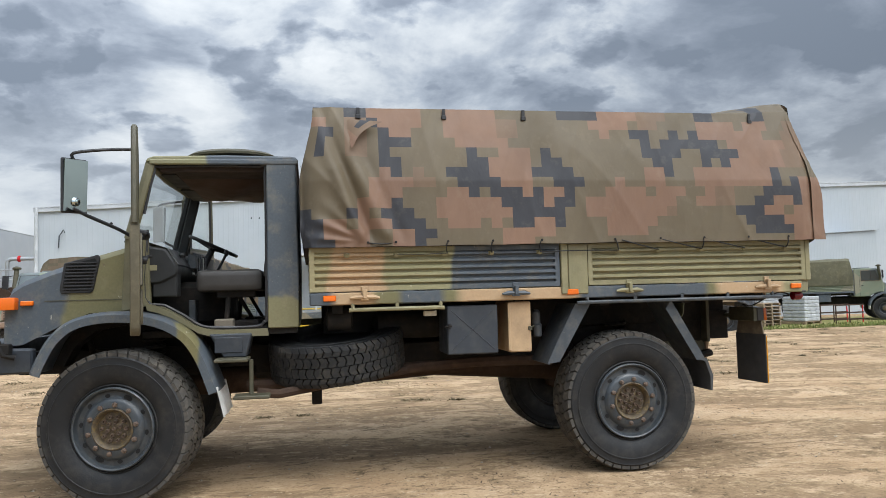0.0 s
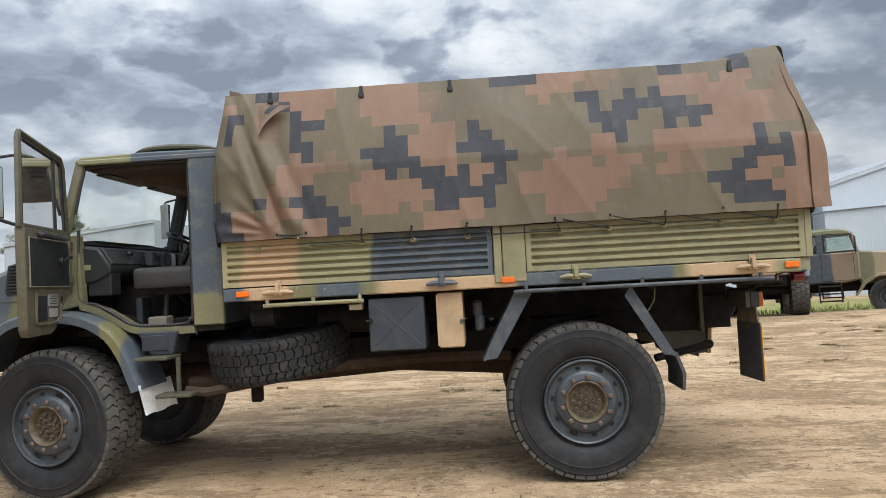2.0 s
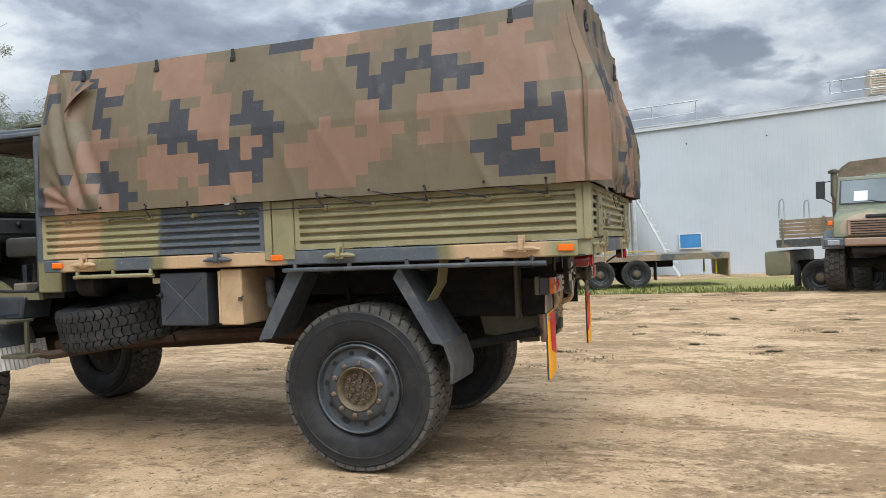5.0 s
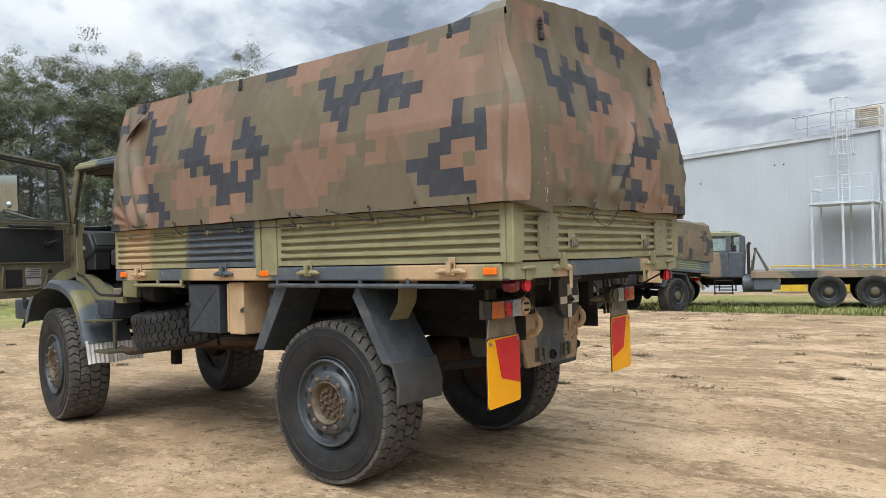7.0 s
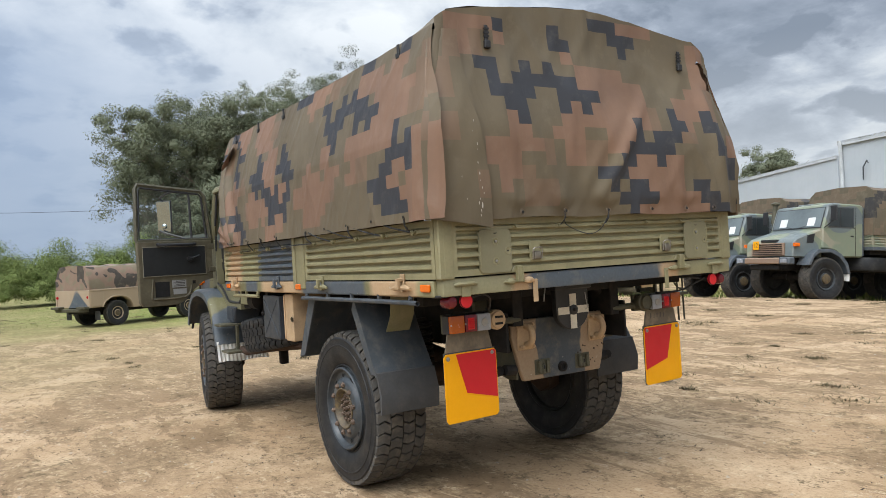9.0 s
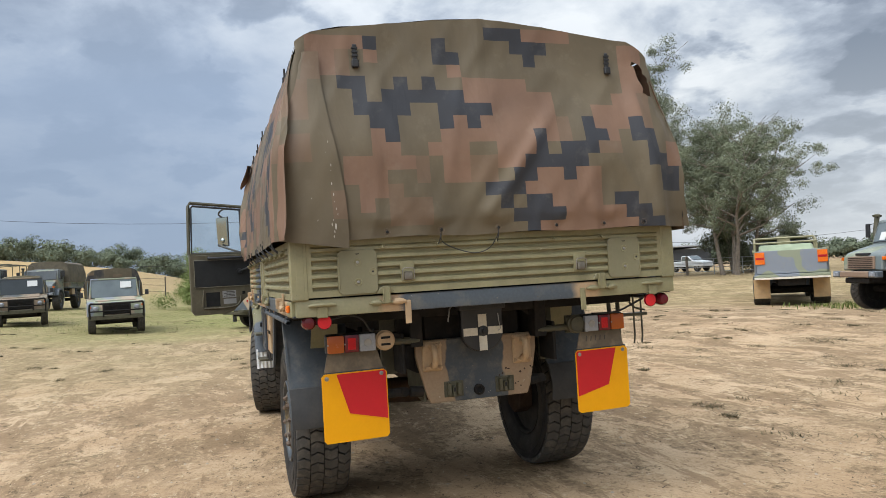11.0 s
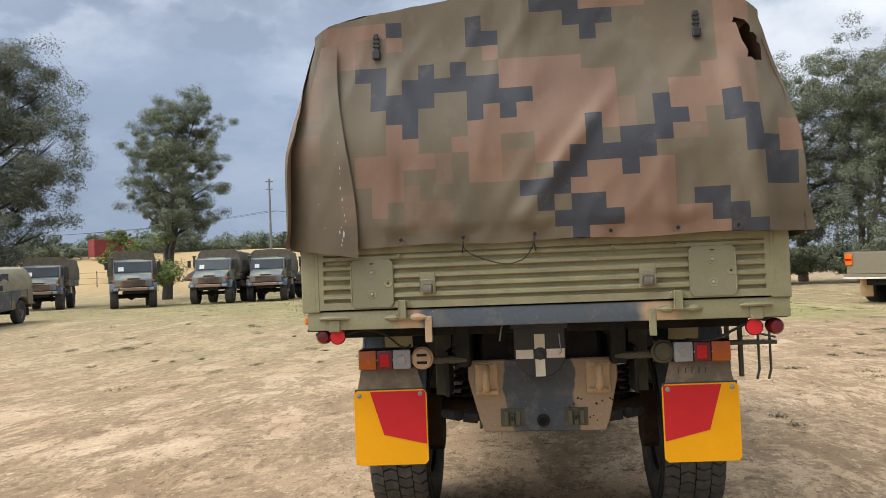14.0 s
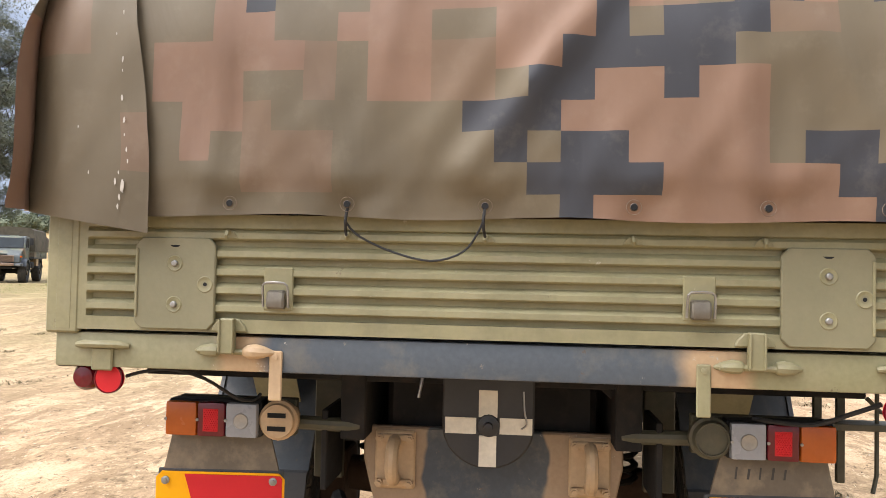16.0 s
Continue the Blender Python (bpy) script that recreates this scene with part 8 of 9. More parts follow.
grey_cover.matrix_basis = place(grey_cover, -27.73, 5.6, -0.87, 0.49)
sticker(u12)
u12.matrix_basis = place(u12, -6.02, 18.88, -0.285, -0.9585)


M_HEAVY = striped("heavy_cab_paint", "X", -6.1, -2.3, [(-5.15, (0.060, 0.070, 0.082)), (-4.42, (0.30, 0.235, 0.15)), (-3.98, (0.15, 0.138, 0.078)), (-3.32, (0.225, 0.165, 0.11)), (-2.3, (0.058, 0.070, 0.084))], 0.10, 1.1)
M_PALLET = plain("pallet_wood", (0.26, 0.19, 0.12), 0.85, scale=4)
M_HEAVY_ROOF = plain("heavy_roof_olive", (0.19, 0.185, 0.105), 0.5, scale=2.0, dirt=(0.10, 0.095, 0.06), dirt_amount=0.4)
M_TIPPER = striped("tipper_paint", "X", -2.4, 3.3, [(-1.75, (0.10, 0.115, 0.13)), (-1.15, (0.23, 0.165, 0.12)), (-0.55, (0.15, 0.155, 0.092)), (-0.1, (0.24, 0.172, 0.125)), (0.5, (0.105, 0.12, 0.135)), (1.1, (0.165, 0.165, 0.10)), (1.8, (0.25, 0.18, 0.13)), (2.3, (0.11, 0.125, 0.14)), (3.3, (0.21, 0.175, 0.115))], 0.14, 0.9)
M_FLAP_TAN = plain("flap_tan", (0.50, 0.33, 0.16), 0.6, scale=3, dirt=(0.30, 0.22, 0.14))


def heavy_truck(label, paint, kind, body=M_TIPPER, load=None):
    """A bonneted six-wheeled truck: kind is flatbed, tray or dump."""
    t = thing("heavy_truck", label, "truck", "heavy trucks")
    r = 0.55
    for s in (-1, 1):
        bg_wheel(t, -4.75, s * 1.0, r, 0.16, M_RIM, s)
        for x in (0.12, 1.48):
            bg_wheel(t, x, s * 1.02, r, 0.27, M_RIM, s)
    shape("chassis", M_CHASSIS, t, lambda bm: (box(bm, -5.6, 3.0, -0.45, 0.45, 0.75, 1.05, 0.02), [tube(bm, [(x, -0.8, r), (x, 0.8, r)], 0.12, 10) for x in (-4.75, 0.12, 1.48)]))
    c = shape("cab", paint, t, lambda bm: prism(bm, [(-2.55, 1.02), (-2.50, 1.97), (-4.03, 1.97), (-4.06, 1.90), (-4.05, 1.10), (-3.6, 1.02)], "y", -1.0, 1.0, 0.05))
    shape("roof", M_HEAVY_ROOF, c, lambda bm: (prism(bm, [(-2.56, 2.50), (-2.60, 2.60), (-2.78, 2.68), (-3.60, 2.70), (-3.84, 2.62), (-3.93, 2.52), (-3.90, 2.48)], "y", -0.95, 0.95, 0.05), box(bm, -3.3, -2.95, -0.25, 0.25, 2.69, 2.735, 0.01)))
    shape("cab_trim", M_SEAT, c, lambda bm: (box(bm, -2.66, -2.58, -0.85, 0.85, 1.97, 2.12, 0.01), box(bm, -3.05, -2.82, 0.2, 0.7, 1.9, 2.22, 0.05), box(bm, -3.05, -2.82, -0.7, -0.2, 1.9, 2.22, 0.05)), "dark seats inside a cab")
    shape("windscreen", M_GLASS, c, lambda bm: prism(bm, [(-4.03, 1.99), (-3.90, 2.51), (-3.885, 2.51), (-4.01, 1.99)], "y", -0.88, 0.88))
    shape("rear_window", M_GLASS, c, lambda bm: box(bm, -2.545, -2.53, -0.62, 0.62, 2.02, 2.46))
    shape("rear_frame", paint, c, lambda bm: (box(bm, -2.58, -2.51, -0.94, -0.62, 1.95, 2.53, 0.02), box(bm, -2.58, -2.51, 0.62, 0.94, 1.95, 2.53, 0.02), box(bm, -2.57, -2.52, -0.63, 0.63, 2.45, 2.53, 0.01)))
    for s in (-1, 1):
        shape("front_pillar", paint, c, lambda bm: tube(bm, [(-4.02, s * 0.95, 1.95), (-3.89, s * 0.91, 2.53)], 0.045, 8))
        shape("door_pillar", paint, c, lambda bm: prism(bm, [(-3.10, 1.95), (-2.92, 1.95), (-2.92, 2.53), (-3.10, 2.53)], "y", *sorted((s * 0.985, s * 0.93)), 0.01))
        shape("rear_pillar", paint, c, lambda bm: prism(bm, [(-2.66, 1.95), (-2.51, 1.95), (-2.55, 2.53), (-2.64, 2.53)], "y", *sorted((s * 0.985, s * 0.90)), 0.01))
        shape("door_seam", M_CHASSIS, c, lambda bm: (box(bm, -3.02, -3.008, *sorted((s * 0.996, s * 1.003)), 1.12, 1.95), box(bm, -3.90, -3.888, *sorted((s * 0.996, s * 1.003)), 1.2, 1.95), box(bm, -3.9, -3.01, *sorted((s * 0.996, s * 1.003)), 1.10, 1.112)))
        shape("window_rubber", M_BLACK_P, c, lambda bm: tube(bm, [(-3.96, s * 0.965, 1.99), (-3.84, s * 0.945, 2.49), (-3.12, s * 0.955, 2.49), (-3.12, s * 0.97, 1.99), (-3.96, s * 0.965, 1.99)], 0.018, 6))
    for s in (-1, 1):
        shape("side_window", M_GLASS, c, lambda bm: prism(bm, [(-3.94, 2.0), (-3.13, 2.0), (-3.13, 2.48), (-3.83, 2.48)], "y", *sorted((s * 0.955, s * 0.960))))
        shape("quarter_window", M_GLASS, c, lambda bm: prism(bm, [(-2.91, 2.0), (-2.66, 2.0), (-2.66, 2.47), (-2.91, 2.47)], "y", *sorted((s * 0.955, s * 0.960))))
        shape("front_guard", paint, t, lambda bm: prism(bm, [(-5.6, 0.85), (-5.5, 1.15), (-5.2, 1.26), (-4.5, 1.26), (-4.1, 1.05), (-3.85, 0.62), (-3.92, 0.62), (-4.16, 0.95), (-4.5, 1.18), (-5.2, 1.18), (-5.45, 1.08)], "y", *sorted((s * 1.2, s * 0.62)), 0.01))
        shape("fuel_tank", paint, t, lambda bm: lathe(bm, [(0.1, -0.5), (0.30, -0.47), (0.30, 0.47), (0.1, 0.5)], (-2.1, s * 0.85, 0.82), "x", 18))
        def steps(bm):
            for k in range(3):
                tube(bm, [(-3.5, s * 1.15, 0.5 + 0.22 * k), (-2.9, s * 1.15, 0.5 + 0.22 * k)], 0.025, 6)
            tube(bm, [(-3.5, s * 1.15, 1.05), (-3.5, s * 1.15, 0.45)], 0.025, 6), tube(bm, [(-2.9, s * 1.15, 1.05), (-2.9, s * 1.15, 0.45)], 0.025, 6)
            box(bm, -3.5, -2.9, *sorted((s * 1.15, s * 0.95)), 0.93, 0.97)
        shape("cab_step", M_CHASSIS, t, steps)
        shape("mirror", M_BLACK_P, t, lambda bm: (box(bm, -4.0, -3.95, *sorted((s * 1.15, s * 1.35)), 1.95, 2.4, 0.01), tube(bm, [(-3.9, s * 1.0, 2.45), (-3.97, s * 1.25, 2.42)], 0.015, 5), tube(bm, [(-3.95, s * 1.0, 1.9), (-3.97, s * 1.25, 1.95)], 0.015, 5)))
        shape("headlamp", M_WHITE_L, t, lambda bm: lathe(bm, [(0.09, 0.02), (0.11, 0), (0.11, -0.03), (0.001, -0.06)], (-5.75, s * 0.85, 1.15), "x", 16))
        shape("mud_flap", M_FLAP_TAN if kind == "dump" else M_RUBBER, t, lambda bm: box(bm, 2.20, 2.22, *sorted((s * 1.28, s * 0.72)), 0.28, 0.98, 0.005))
    shape("bonnet", paint, t, lambda bm: prism(bm, [(-4.0, 1.98), (-4.8, 1.90), (-5.68, 1.82), (-5.76, 1.75), (-5.76, 0.95), (-4.0, 0.95)], "y", -0.62, 0.62, 0.05))
    shape("radiator", M_OLIVE_D, t, lambda bm: (box(bm, -5.80, -5.75, -0.5, 0.5, 1.0, 1.75, 0.02), [box(bm, -5.82, -5.80, -0.45 + 0.1 * k, -0.42 + 0.1 * k, 1.02, 1.7) for k in range(10)]))
    shape("air_cleaner", paint, t, lambda bm: box(bm, -4.5, -4.1, -1.0, -0.65, 1.25, 1.85, 0.03))
    shape("bumper", paint, t, lambda bm: box(bm, -6.05, -5.80, -1.2, 1.2, 0.62, 0.92, 0.02))
    shape("exhaust_stack", M_RUST, t, lambda bm: tube(bm, [(-2.42, 0.85, 1.0), (-2.42, 0.85, 2.2), (-2.35, 0.85, 2.3)], 0.06, 8))
    if kind == "tray":
        bed = shape("tray", M_CAMO_B, t, lambda bm: (box(bm, -2.25, 2.7, -1.22, 1.22, 1.48, 1.72, 0.01), box(bm, -2.25, -2.18, -1.22, 1.22, 1.7, 2.7, 0.01)))
        for s in (-1, 1):
            for k in range(5):
                shape("slat", M_PALLET, bed, lambda bm: box(bm, -2.15, 2.6, *sorted((s * 1.15, s * 1.19)), 1.76 + 0.115 * k, 1.855 + 0.115 * k, 0.004))
            for x in (-2.0, -0.9, 0.2, 1.3, 2.5):
                shape("stake", M_CAMO_O, bed, lambda bm: box(bm, x - 0.03, x + 0.03, *sorted((s * 1.19, s * 1.235)), 1.5, 2.36, 0.004))
            for x in (0.15, 2.45):
                shape("hoop", M_GALV, bed, lambda bm: tube(bm, smooth_path([(x, s * 1.1, 1.8), (x, s * 1.1, 2.85), (x + 0.06, s * 1.1, 2.95), (x + 0.14, s * 1.1, 2.85), (x + 0.16, s * 1.1, 2.4)], 3), 0.022, 6))
            shape("side_locker", M_CAMO_T, t, lambda bm: box(bm, -1.5, -0.75, *sorted((s * 1.18, s * 0.75)), 0.78, 1.40, 0.02))
        shape("tail_panel", M_CAMO_O, t, lambda bm: box(bm, 2.35, 3.15, -1.1, 1.1, 0.62, 1.38, 0.10, 2), "rounded camouflaged tail panel")
    elif kind == "flatbed":
        shape("deck", M_CAMO_B, t, lambda bm: (box(bm, -2.3, 4.9, -1.25, 1.25, 1.16, 1.26, 0.01), box(bm, -2.3, 4.9, -1.28, -1.22, 1.02, 1.18, 0.005), box(bm, -2.3, 4.9, 1.22, 1.28, 1.02, 1.18, 0.005)))
        for x in (-2.0, -1.0, 0.0, 1.0, 2.0, 3.0, 3.8):
            shape("deck_bearer", M_CHASSIS, t, lambda bm: box(bm, x - 0.05, x + 0.05, -1.2, 1.2, 1.03, 1.16))
        shape("side_locker", M_CAMO_T, t, lambda bm: box(bm, -2.2, -1.35, -1.2, -0.8, 0.62, 1.02, 0.01))
        def gantry(bm):
            for y in (-0.9, 0.9):
                tube(bm, [(-2.3, y, 1.2), (-2.15, y, 2.05), (-1.75, y, 1.25)], 0.045, 6)
            tube(bm, [(-2.15, -0.9, 2.05), (-2.15, 0.9, 2.05)], 0.045, 6)
            tube(bm, [(-2.25, -0.9, 1.6), (-2.25, 0.9, 1.6)], 0.04, 6)
        shape("gantry", M_OLIVE_D, t, gantry)
        for y in (-0.96, 0.84):
            shape("hanging_strap", M_SAFETY, t, lambda bm: box(bm, 4.45, 4.5, y - 0.04, y + 0.04, 0.45, 1.05))
        shape("end_ramp", M_CAMO_T, t, lambda bm: box(bm, 4.86, 4.94, -1.2, 1.2, 0.35, 1.25, 0.02))
    elif kind == "dump":
        def tub(bm):
            prism(bm, [(-2.2, 1.15), (2.95, 1.15), (3.15, 2.05), (-2.2, 2.05)], "y", -1.22, -1.14, 0.01)
            prism(bm, [(-2.2, 1.15), (2.95, 1.15), (3.15, 2.05), (-2.2, 2.05)], "y", 1.14, 1.22, 0.01)
            box(bm, -2.2, 3.0, -1.16, 1.16, 1.1, 1.2, 0.01)
            box(bm, -2.28, -2.18, -1.22, 1.22, 1.15, 2.1, 0.01)
        d = shape("tipper_body", body, t, tub)
        for s in (-1, 1):
            shape("body_rib", M_OLIVE, d, lambda bm: (box(bm, -2.2, 3.05, *sorted((s * 1.21, s * 1.26)), 1.98, 2.08, 0.005), box(bm, -2.2, 2.95, *sorted((s * 1.21, s * 1.26)), 1.12, 1.22, 0.005)))
            shape("tail_panel_lamp", M_ORANGE_L, d, lambda bm: box(bm, 3.15, 3.18, *sorted((s * 1.18, s * 0.86)), 1.55, 1.98, 0.005), "tall amber and red lamp board")
            shape("lamp_red_half", M_RED_L, d, lambda bm: box(bm, 3.175, 3.19, *sorted((s * 1.16, s * 0.88)), 1.72, 1.80, 0.005))
        shape("tail_door", body, d, lambda bm: (box(bm, 3.02, 3.14, -1.14, 1.14, 1.2, 2.03, 0.01), box(bm, 2.98, 3.2, -1.24, 1.24, 1.08, 1.18, 0.01)))
        def guard_frame(bm):
            for y in (-1.15, 1.15):
                tube(bm, [(-2.22, y, 1.98), (-2.22, y, 2.62), (-1.0, y, 2.40), (-1.0, y, 2.02)], 0.045, 6)
            tube(bm, [(-2.22, -1.15, 2.62), (-2.22, 1.15, 2.62)], 0.05, 6), tube(bm, [(-1.0, -1.15, 2.40), (-1.0, 1.15, 2.40)], 0.045, 6)
            box(bm, -2.75, -2.2, -1.18, 1.18, 2.60, 2.66, 0.005), box(bm, -2.26, -2.2, -0.25, 0.25, 2.05, 2.6, 0.005)
        shape("cab_shield", M_OLIVE, d, guard_frame, "open tubular load guard")
        if load:
            shape("load", load, d, lambda bm: prism(bm, [(-2.1, 1.9), (-1.6, 2.28), (-0.7, 2.32), (0.0, 1.95)], "y", -1.0, 1.0, 0.08))
        shape("tail_bar", M_CREAM, t, lambda bm: box(bm, 2.1, 3.25, -1.24, 1.24, 1.0, 1.07, 0.005))
    return t


flat = heavy_truck("parked camouflaged heavy truck with an empty flat deck", M_HEAVY, "flatbed")
flat.matrix_basis = place(flat, -1.95, 24.5, -0.97, -0.24)
dump = heavy_truck("parked camouflaged tipper truck standing side on", M_HEAVY, "dump", M_TIPPER, M_PALE_G)
dump.matrix_basis = place(dump, -26.6, 15.7, -0.525, 0.847)
tipper = heavy_truck("parked tipper truck in pale green, slate and tan camouflage", M_HEAVY, "dump", M_CAMO_P, M_PALE_G)
tipper.matrix_basis = place(tipper, -18.6, 20.2, -0.77, 0.64)
staked = heavy_truck("parked heavy truck in tan and slate with a slatted, hooped tray", M_HEAVY, "tray")
staked.matrix_basis = place(staked, 7.3, 19.5, 0.905, -0.425)


M_LUMPY = patchy("lumpy_car_canvas", 2.6, 0.85, ((0.055, 0.045, 0.036), (0.215, 0.143, 0.102), (0.185, 0.150, 0.10)), (0.43, 0.57))


def field_car(label, hood, paint, glass, bars=False, tall=0.0):
    """A boxy four-wheel-drive with a canvas back."""
    t = thing("field_car", label, "car", "field cars")
    for x in (-2.79, 0.0):
        for s in (-1, 1):
            bg_wheel(t, x, s * 0.75, 0.40, 0.11, paint, s)
    shape("chassis", M_CHASSIS, t, lambda bm: (box(bm, -3.2, 0.8, -0.5, 0.5, 0.42, 0.62, 0.01), [tube(bm, [(x, -0.7, 0.4), (x, 0.7, 0.4)], 0.07, 8) for x in (-2.79, 0.0)]))
    def tub(bm):
        prism(bm, [(0.95, 0.62), (0.95, 1.18), (-1.75, 1.18), (-1.85, 1.15), (-1.85, 0.52), (-0.55, 0.52), (-0.45, 0.75), (-0.2, 0.90), (0.2, 0.90), (0.45, 0.75), (0.52, 0.62)], "y", -0.88, 0.88, 0.02)
        prism(bm, [(-1.84, 1.14), (-3.20, 1.08), (-3.26, 1.02), (-3.26, 0.62), (-3.22, 0.62), (-3.1, 0.82), (-2.95, 0.90), (-2.62, 0.90), (-2.45, 0.82), (-2.3, 0.52), (-1.84, 0.52)], "y", -0.88, 0.88, 0.02)
    b = shape("body", paint, t, tub)
    shape("screen_frame", paint, b, lambda bm: (tube(bm, [(-1.80, -0.78, 1.16), (-1.62, -0.72, 1.82), (-1.62, 0.72, 1.82), (-1.80, 0.78, 1.16)], 0.035, 6)))
    shape("windscreen", glass, b, lambda bm: prism(bm, [(-1.80, 1.20), (-1.63, 1.80), (-1.61, 1.80), (-1.78, 1.20)], "y", -0.72, 0.72))
    shape("screen_paper", M_PAPER, b, lambda bm: prism(bm, [(-1.755, 1.50), (-1.69, 1.72), (-1.68, 1.72), (-1.745, 1.50)], "y", -0.55, -0.2))
    shape("bonnet", paint, b, lambda bm: prism(bm, [(-1.88, 1.15), (-3.12, 1.08), (-3.12, 1.12), (-1.88, 1.20)], "y", -0.62, 0.62, 0.01))
    shape("grille", M_CHASSIS, b, lambda bm: (box(bm, -3.29, -3.25, -0.42, 0.42, 0.66, 1.0, 0.005), [box(bm, -3.30, -3.28, -0.4, 0.4, 0.69 + 0.05 * k, 0.705 + 0.05 * k) for k in range(6)]))
    shape("bumper", M_OLIVE_D, b, lambda bm: (box(bm, -3.46, -3.34, -0.86, 0.86, 0.50, 0.64, 0.01), box(bm, 0.95, 1.05, -0.80, 0.80, 0.50, 0.60, 0.01)))
    for s in (-1, 1):
        shape("headlamp", M_WHITE_L, b, lambda bm: lathe(bm, [(0.07, 0.0), (0.085, -0.02), (0.06, -0.05), (0.001, -0.06)], (-3.26, s * 0.62, 0.86), "x", 14))
        shape("indicator", M_ORANGE_L, b, lambda bm: disc(bm, (-3.28, s * 0.79, 0.92), 0.035, 0.03, "x", 10))
        shape("tail_lamp", M_RED_L, b, lambda bm: disc(bm, (0.95, s * 0.78, 0.95), 0.045, 0.03, "x", 10))
        shape("door_seam", M_CHASSIS, b, lambda bm: (box(bm, -1.78, -1.77, *sorted((s * 0.88, s * 0.884)), 0.58, 1.16), box(bm, -0.80, -0.79, *sorted((s * 0.88, s * 0.884)), 0.58, 1.16)))
        shape("mirror", M_BLACK_P, b, lambda bm: (box(bm, -1.92, -1.88, *sorted((s * 0.98, s * 1.10)), 1.22, 1.40, 0.01), tube(bm, [(-1.82, s * 0.86, 1.2), (-1.9, s * 1.03, 1.25)], 0.01, 5)))
        shape("door_window", glass, b, lambda bm: prism(bm, [(-1.72, 1.20), (-0.85, 1.20), (-0.85, 1.74), (-1.58, 1.74)], "y", *sorted((s * 0.82, s * 0.84))))
        shape("side_rib", paint, b, lambda bm: (box(bm, -0.70, 0.94, *sorted((s * 0.88, s * 0.895)), 1.13, 1.17, 0.004), box(bm, 0.50, 0.94, *sorted((s * 0.88, s * 0.892)), 0.66, 1.10, 0.006)))
        shape("arch_lip", paint, b, lambda bm: tube(bm, smooth_path([(-0.56, s * 0.885, 0.54), (-0.46, s * 0.89, 0.77), (-0.2, s * 0.89, 0.92), (0.2, s * 0.89, 0.92), (0.46, s * 0.89, 0.77), (0.53, s * 0.885, 0.62)], 3), 0.022, 6))
        shape("tail_step", M_OLIVE_D, b, lambda bm: box(bm, 0.95, 1.16, *sorted((s * 0.86, s * 0.46)), 0.60, 0.67, 0.008))
        shape("tail_post", paint, b, lambda bm: box(bm, 0.94, 0.975, *sorted((s * 0.87, s * 0.80)), 0.62, 1.17, 0.006))
        shape("rear_flap", M_RUBBER, b, lambda bm: box(bm, 0.62, 0.64, *sorted((s * 0.86, s * 0.62)), 0.22, 0.5))
    def top(bm):
        cover_mesh(bm, -1.45 if tall else -1.60, 0.95, 0.86 + tall * 0.3, 1.18, 1.78 + tall, 1.95 + tall)
    shape("canvas_top", hood, t, top, "worn camouflage canvas top")
    if bars:
        shape("bull_bar", M_CHASSIS, t, lambda bm: (tube(bm, smooth_path([(-3.46, -0.80, 0.55), (-3.52, -0.80, 1.0), (-3.52, -0.55, 1.02), (-3.52, 0.55, 1.02), (-3.52, 0.80, 1.0), (-3.46, 0.80, 0.55)], 3), 0.03, 6), tube(bm, [(-3.50, -0.8, 0.78), (-3.50, 0.8, 0.78)], 0.025, 6), [tube(bm, [(-3.5, y, 0.6), (-3.52, y, 1.02)], 0.022, 6) for y in (-0.4, 0.4)]), "black tubular bull bar")
    return t


car = field_car("parked camouflaged field car with a worn canvas top", M_LUMPY, M_CAMO_T, M_GLASS_BG)
barred = field_car("parked camouflaged field car with a black bull bar", M_CREAMTOP, M_CAMO_B, M_GLASS_DK, True)
copy_thing(barred, place(barred, -18.55, -18.2, 0.97, 0.24))
copy_thing(barred, place(barred, -16.4, -18.9, 0.90, 0.43))
tall_car = field_car("field car with a tall brown canvas canopy and bull bar", M_BGCANVAS, M_CAMO_P, M_GLASS_BG, True, 0.25)
tall_car.matrix_basis = place(tall_car, -24.4, -5.0, 0.985, 0.14)
barred.matrix_basis = place(barred, -29.0, -8.9, 0.985, 0.18)
car.matrix_basis = place(car, -21.4, 0.1, -0.453, 0.891)


def white_ute(x, y, hx, hy):
    t = thing("utility_car", "white utility car parked by a far shed", "car", "far cars")
    for a in (-2.6, 0.0):
        for s in (-1, 1):
            bg_wheel(t, a, s * 0.75, 0.36, 0.11, M_STEEL, s)
    b = shape("body", M_WHITE_ST, t, lambda bm: prism(bm, [(0.9, 0.5), (0.9, 1.05), (-0.7, 1.05), (-0.8, 1.60), (-1.6, 1.62), (-2.2, 1.12), (-3.3, 1.0), (-3.4, 0.5)], "y", -0.88, 0.88, 0.06))
    for s in (-1, 1):
        shape("side_window", M_GLASS_BG, b, lambda bm: prism(bm, [(-0.85, 1.12), (-0.9, 1.54), (-1.58, 1.55), (-2.02, 1.12)], "y", *sorted((s * 0.87, s * 0.89))))
    shape("windscreen", M_GLASS_BG, b, lambda bm: prism(bm, [(-2.2, 1.15), (-1.63, 1.6), (-1.6, 1.58), (-2.15, 1.12)], "y", -0.75, 0.75))
    t.matrix_basis = place(t, x, y, hx, hy)


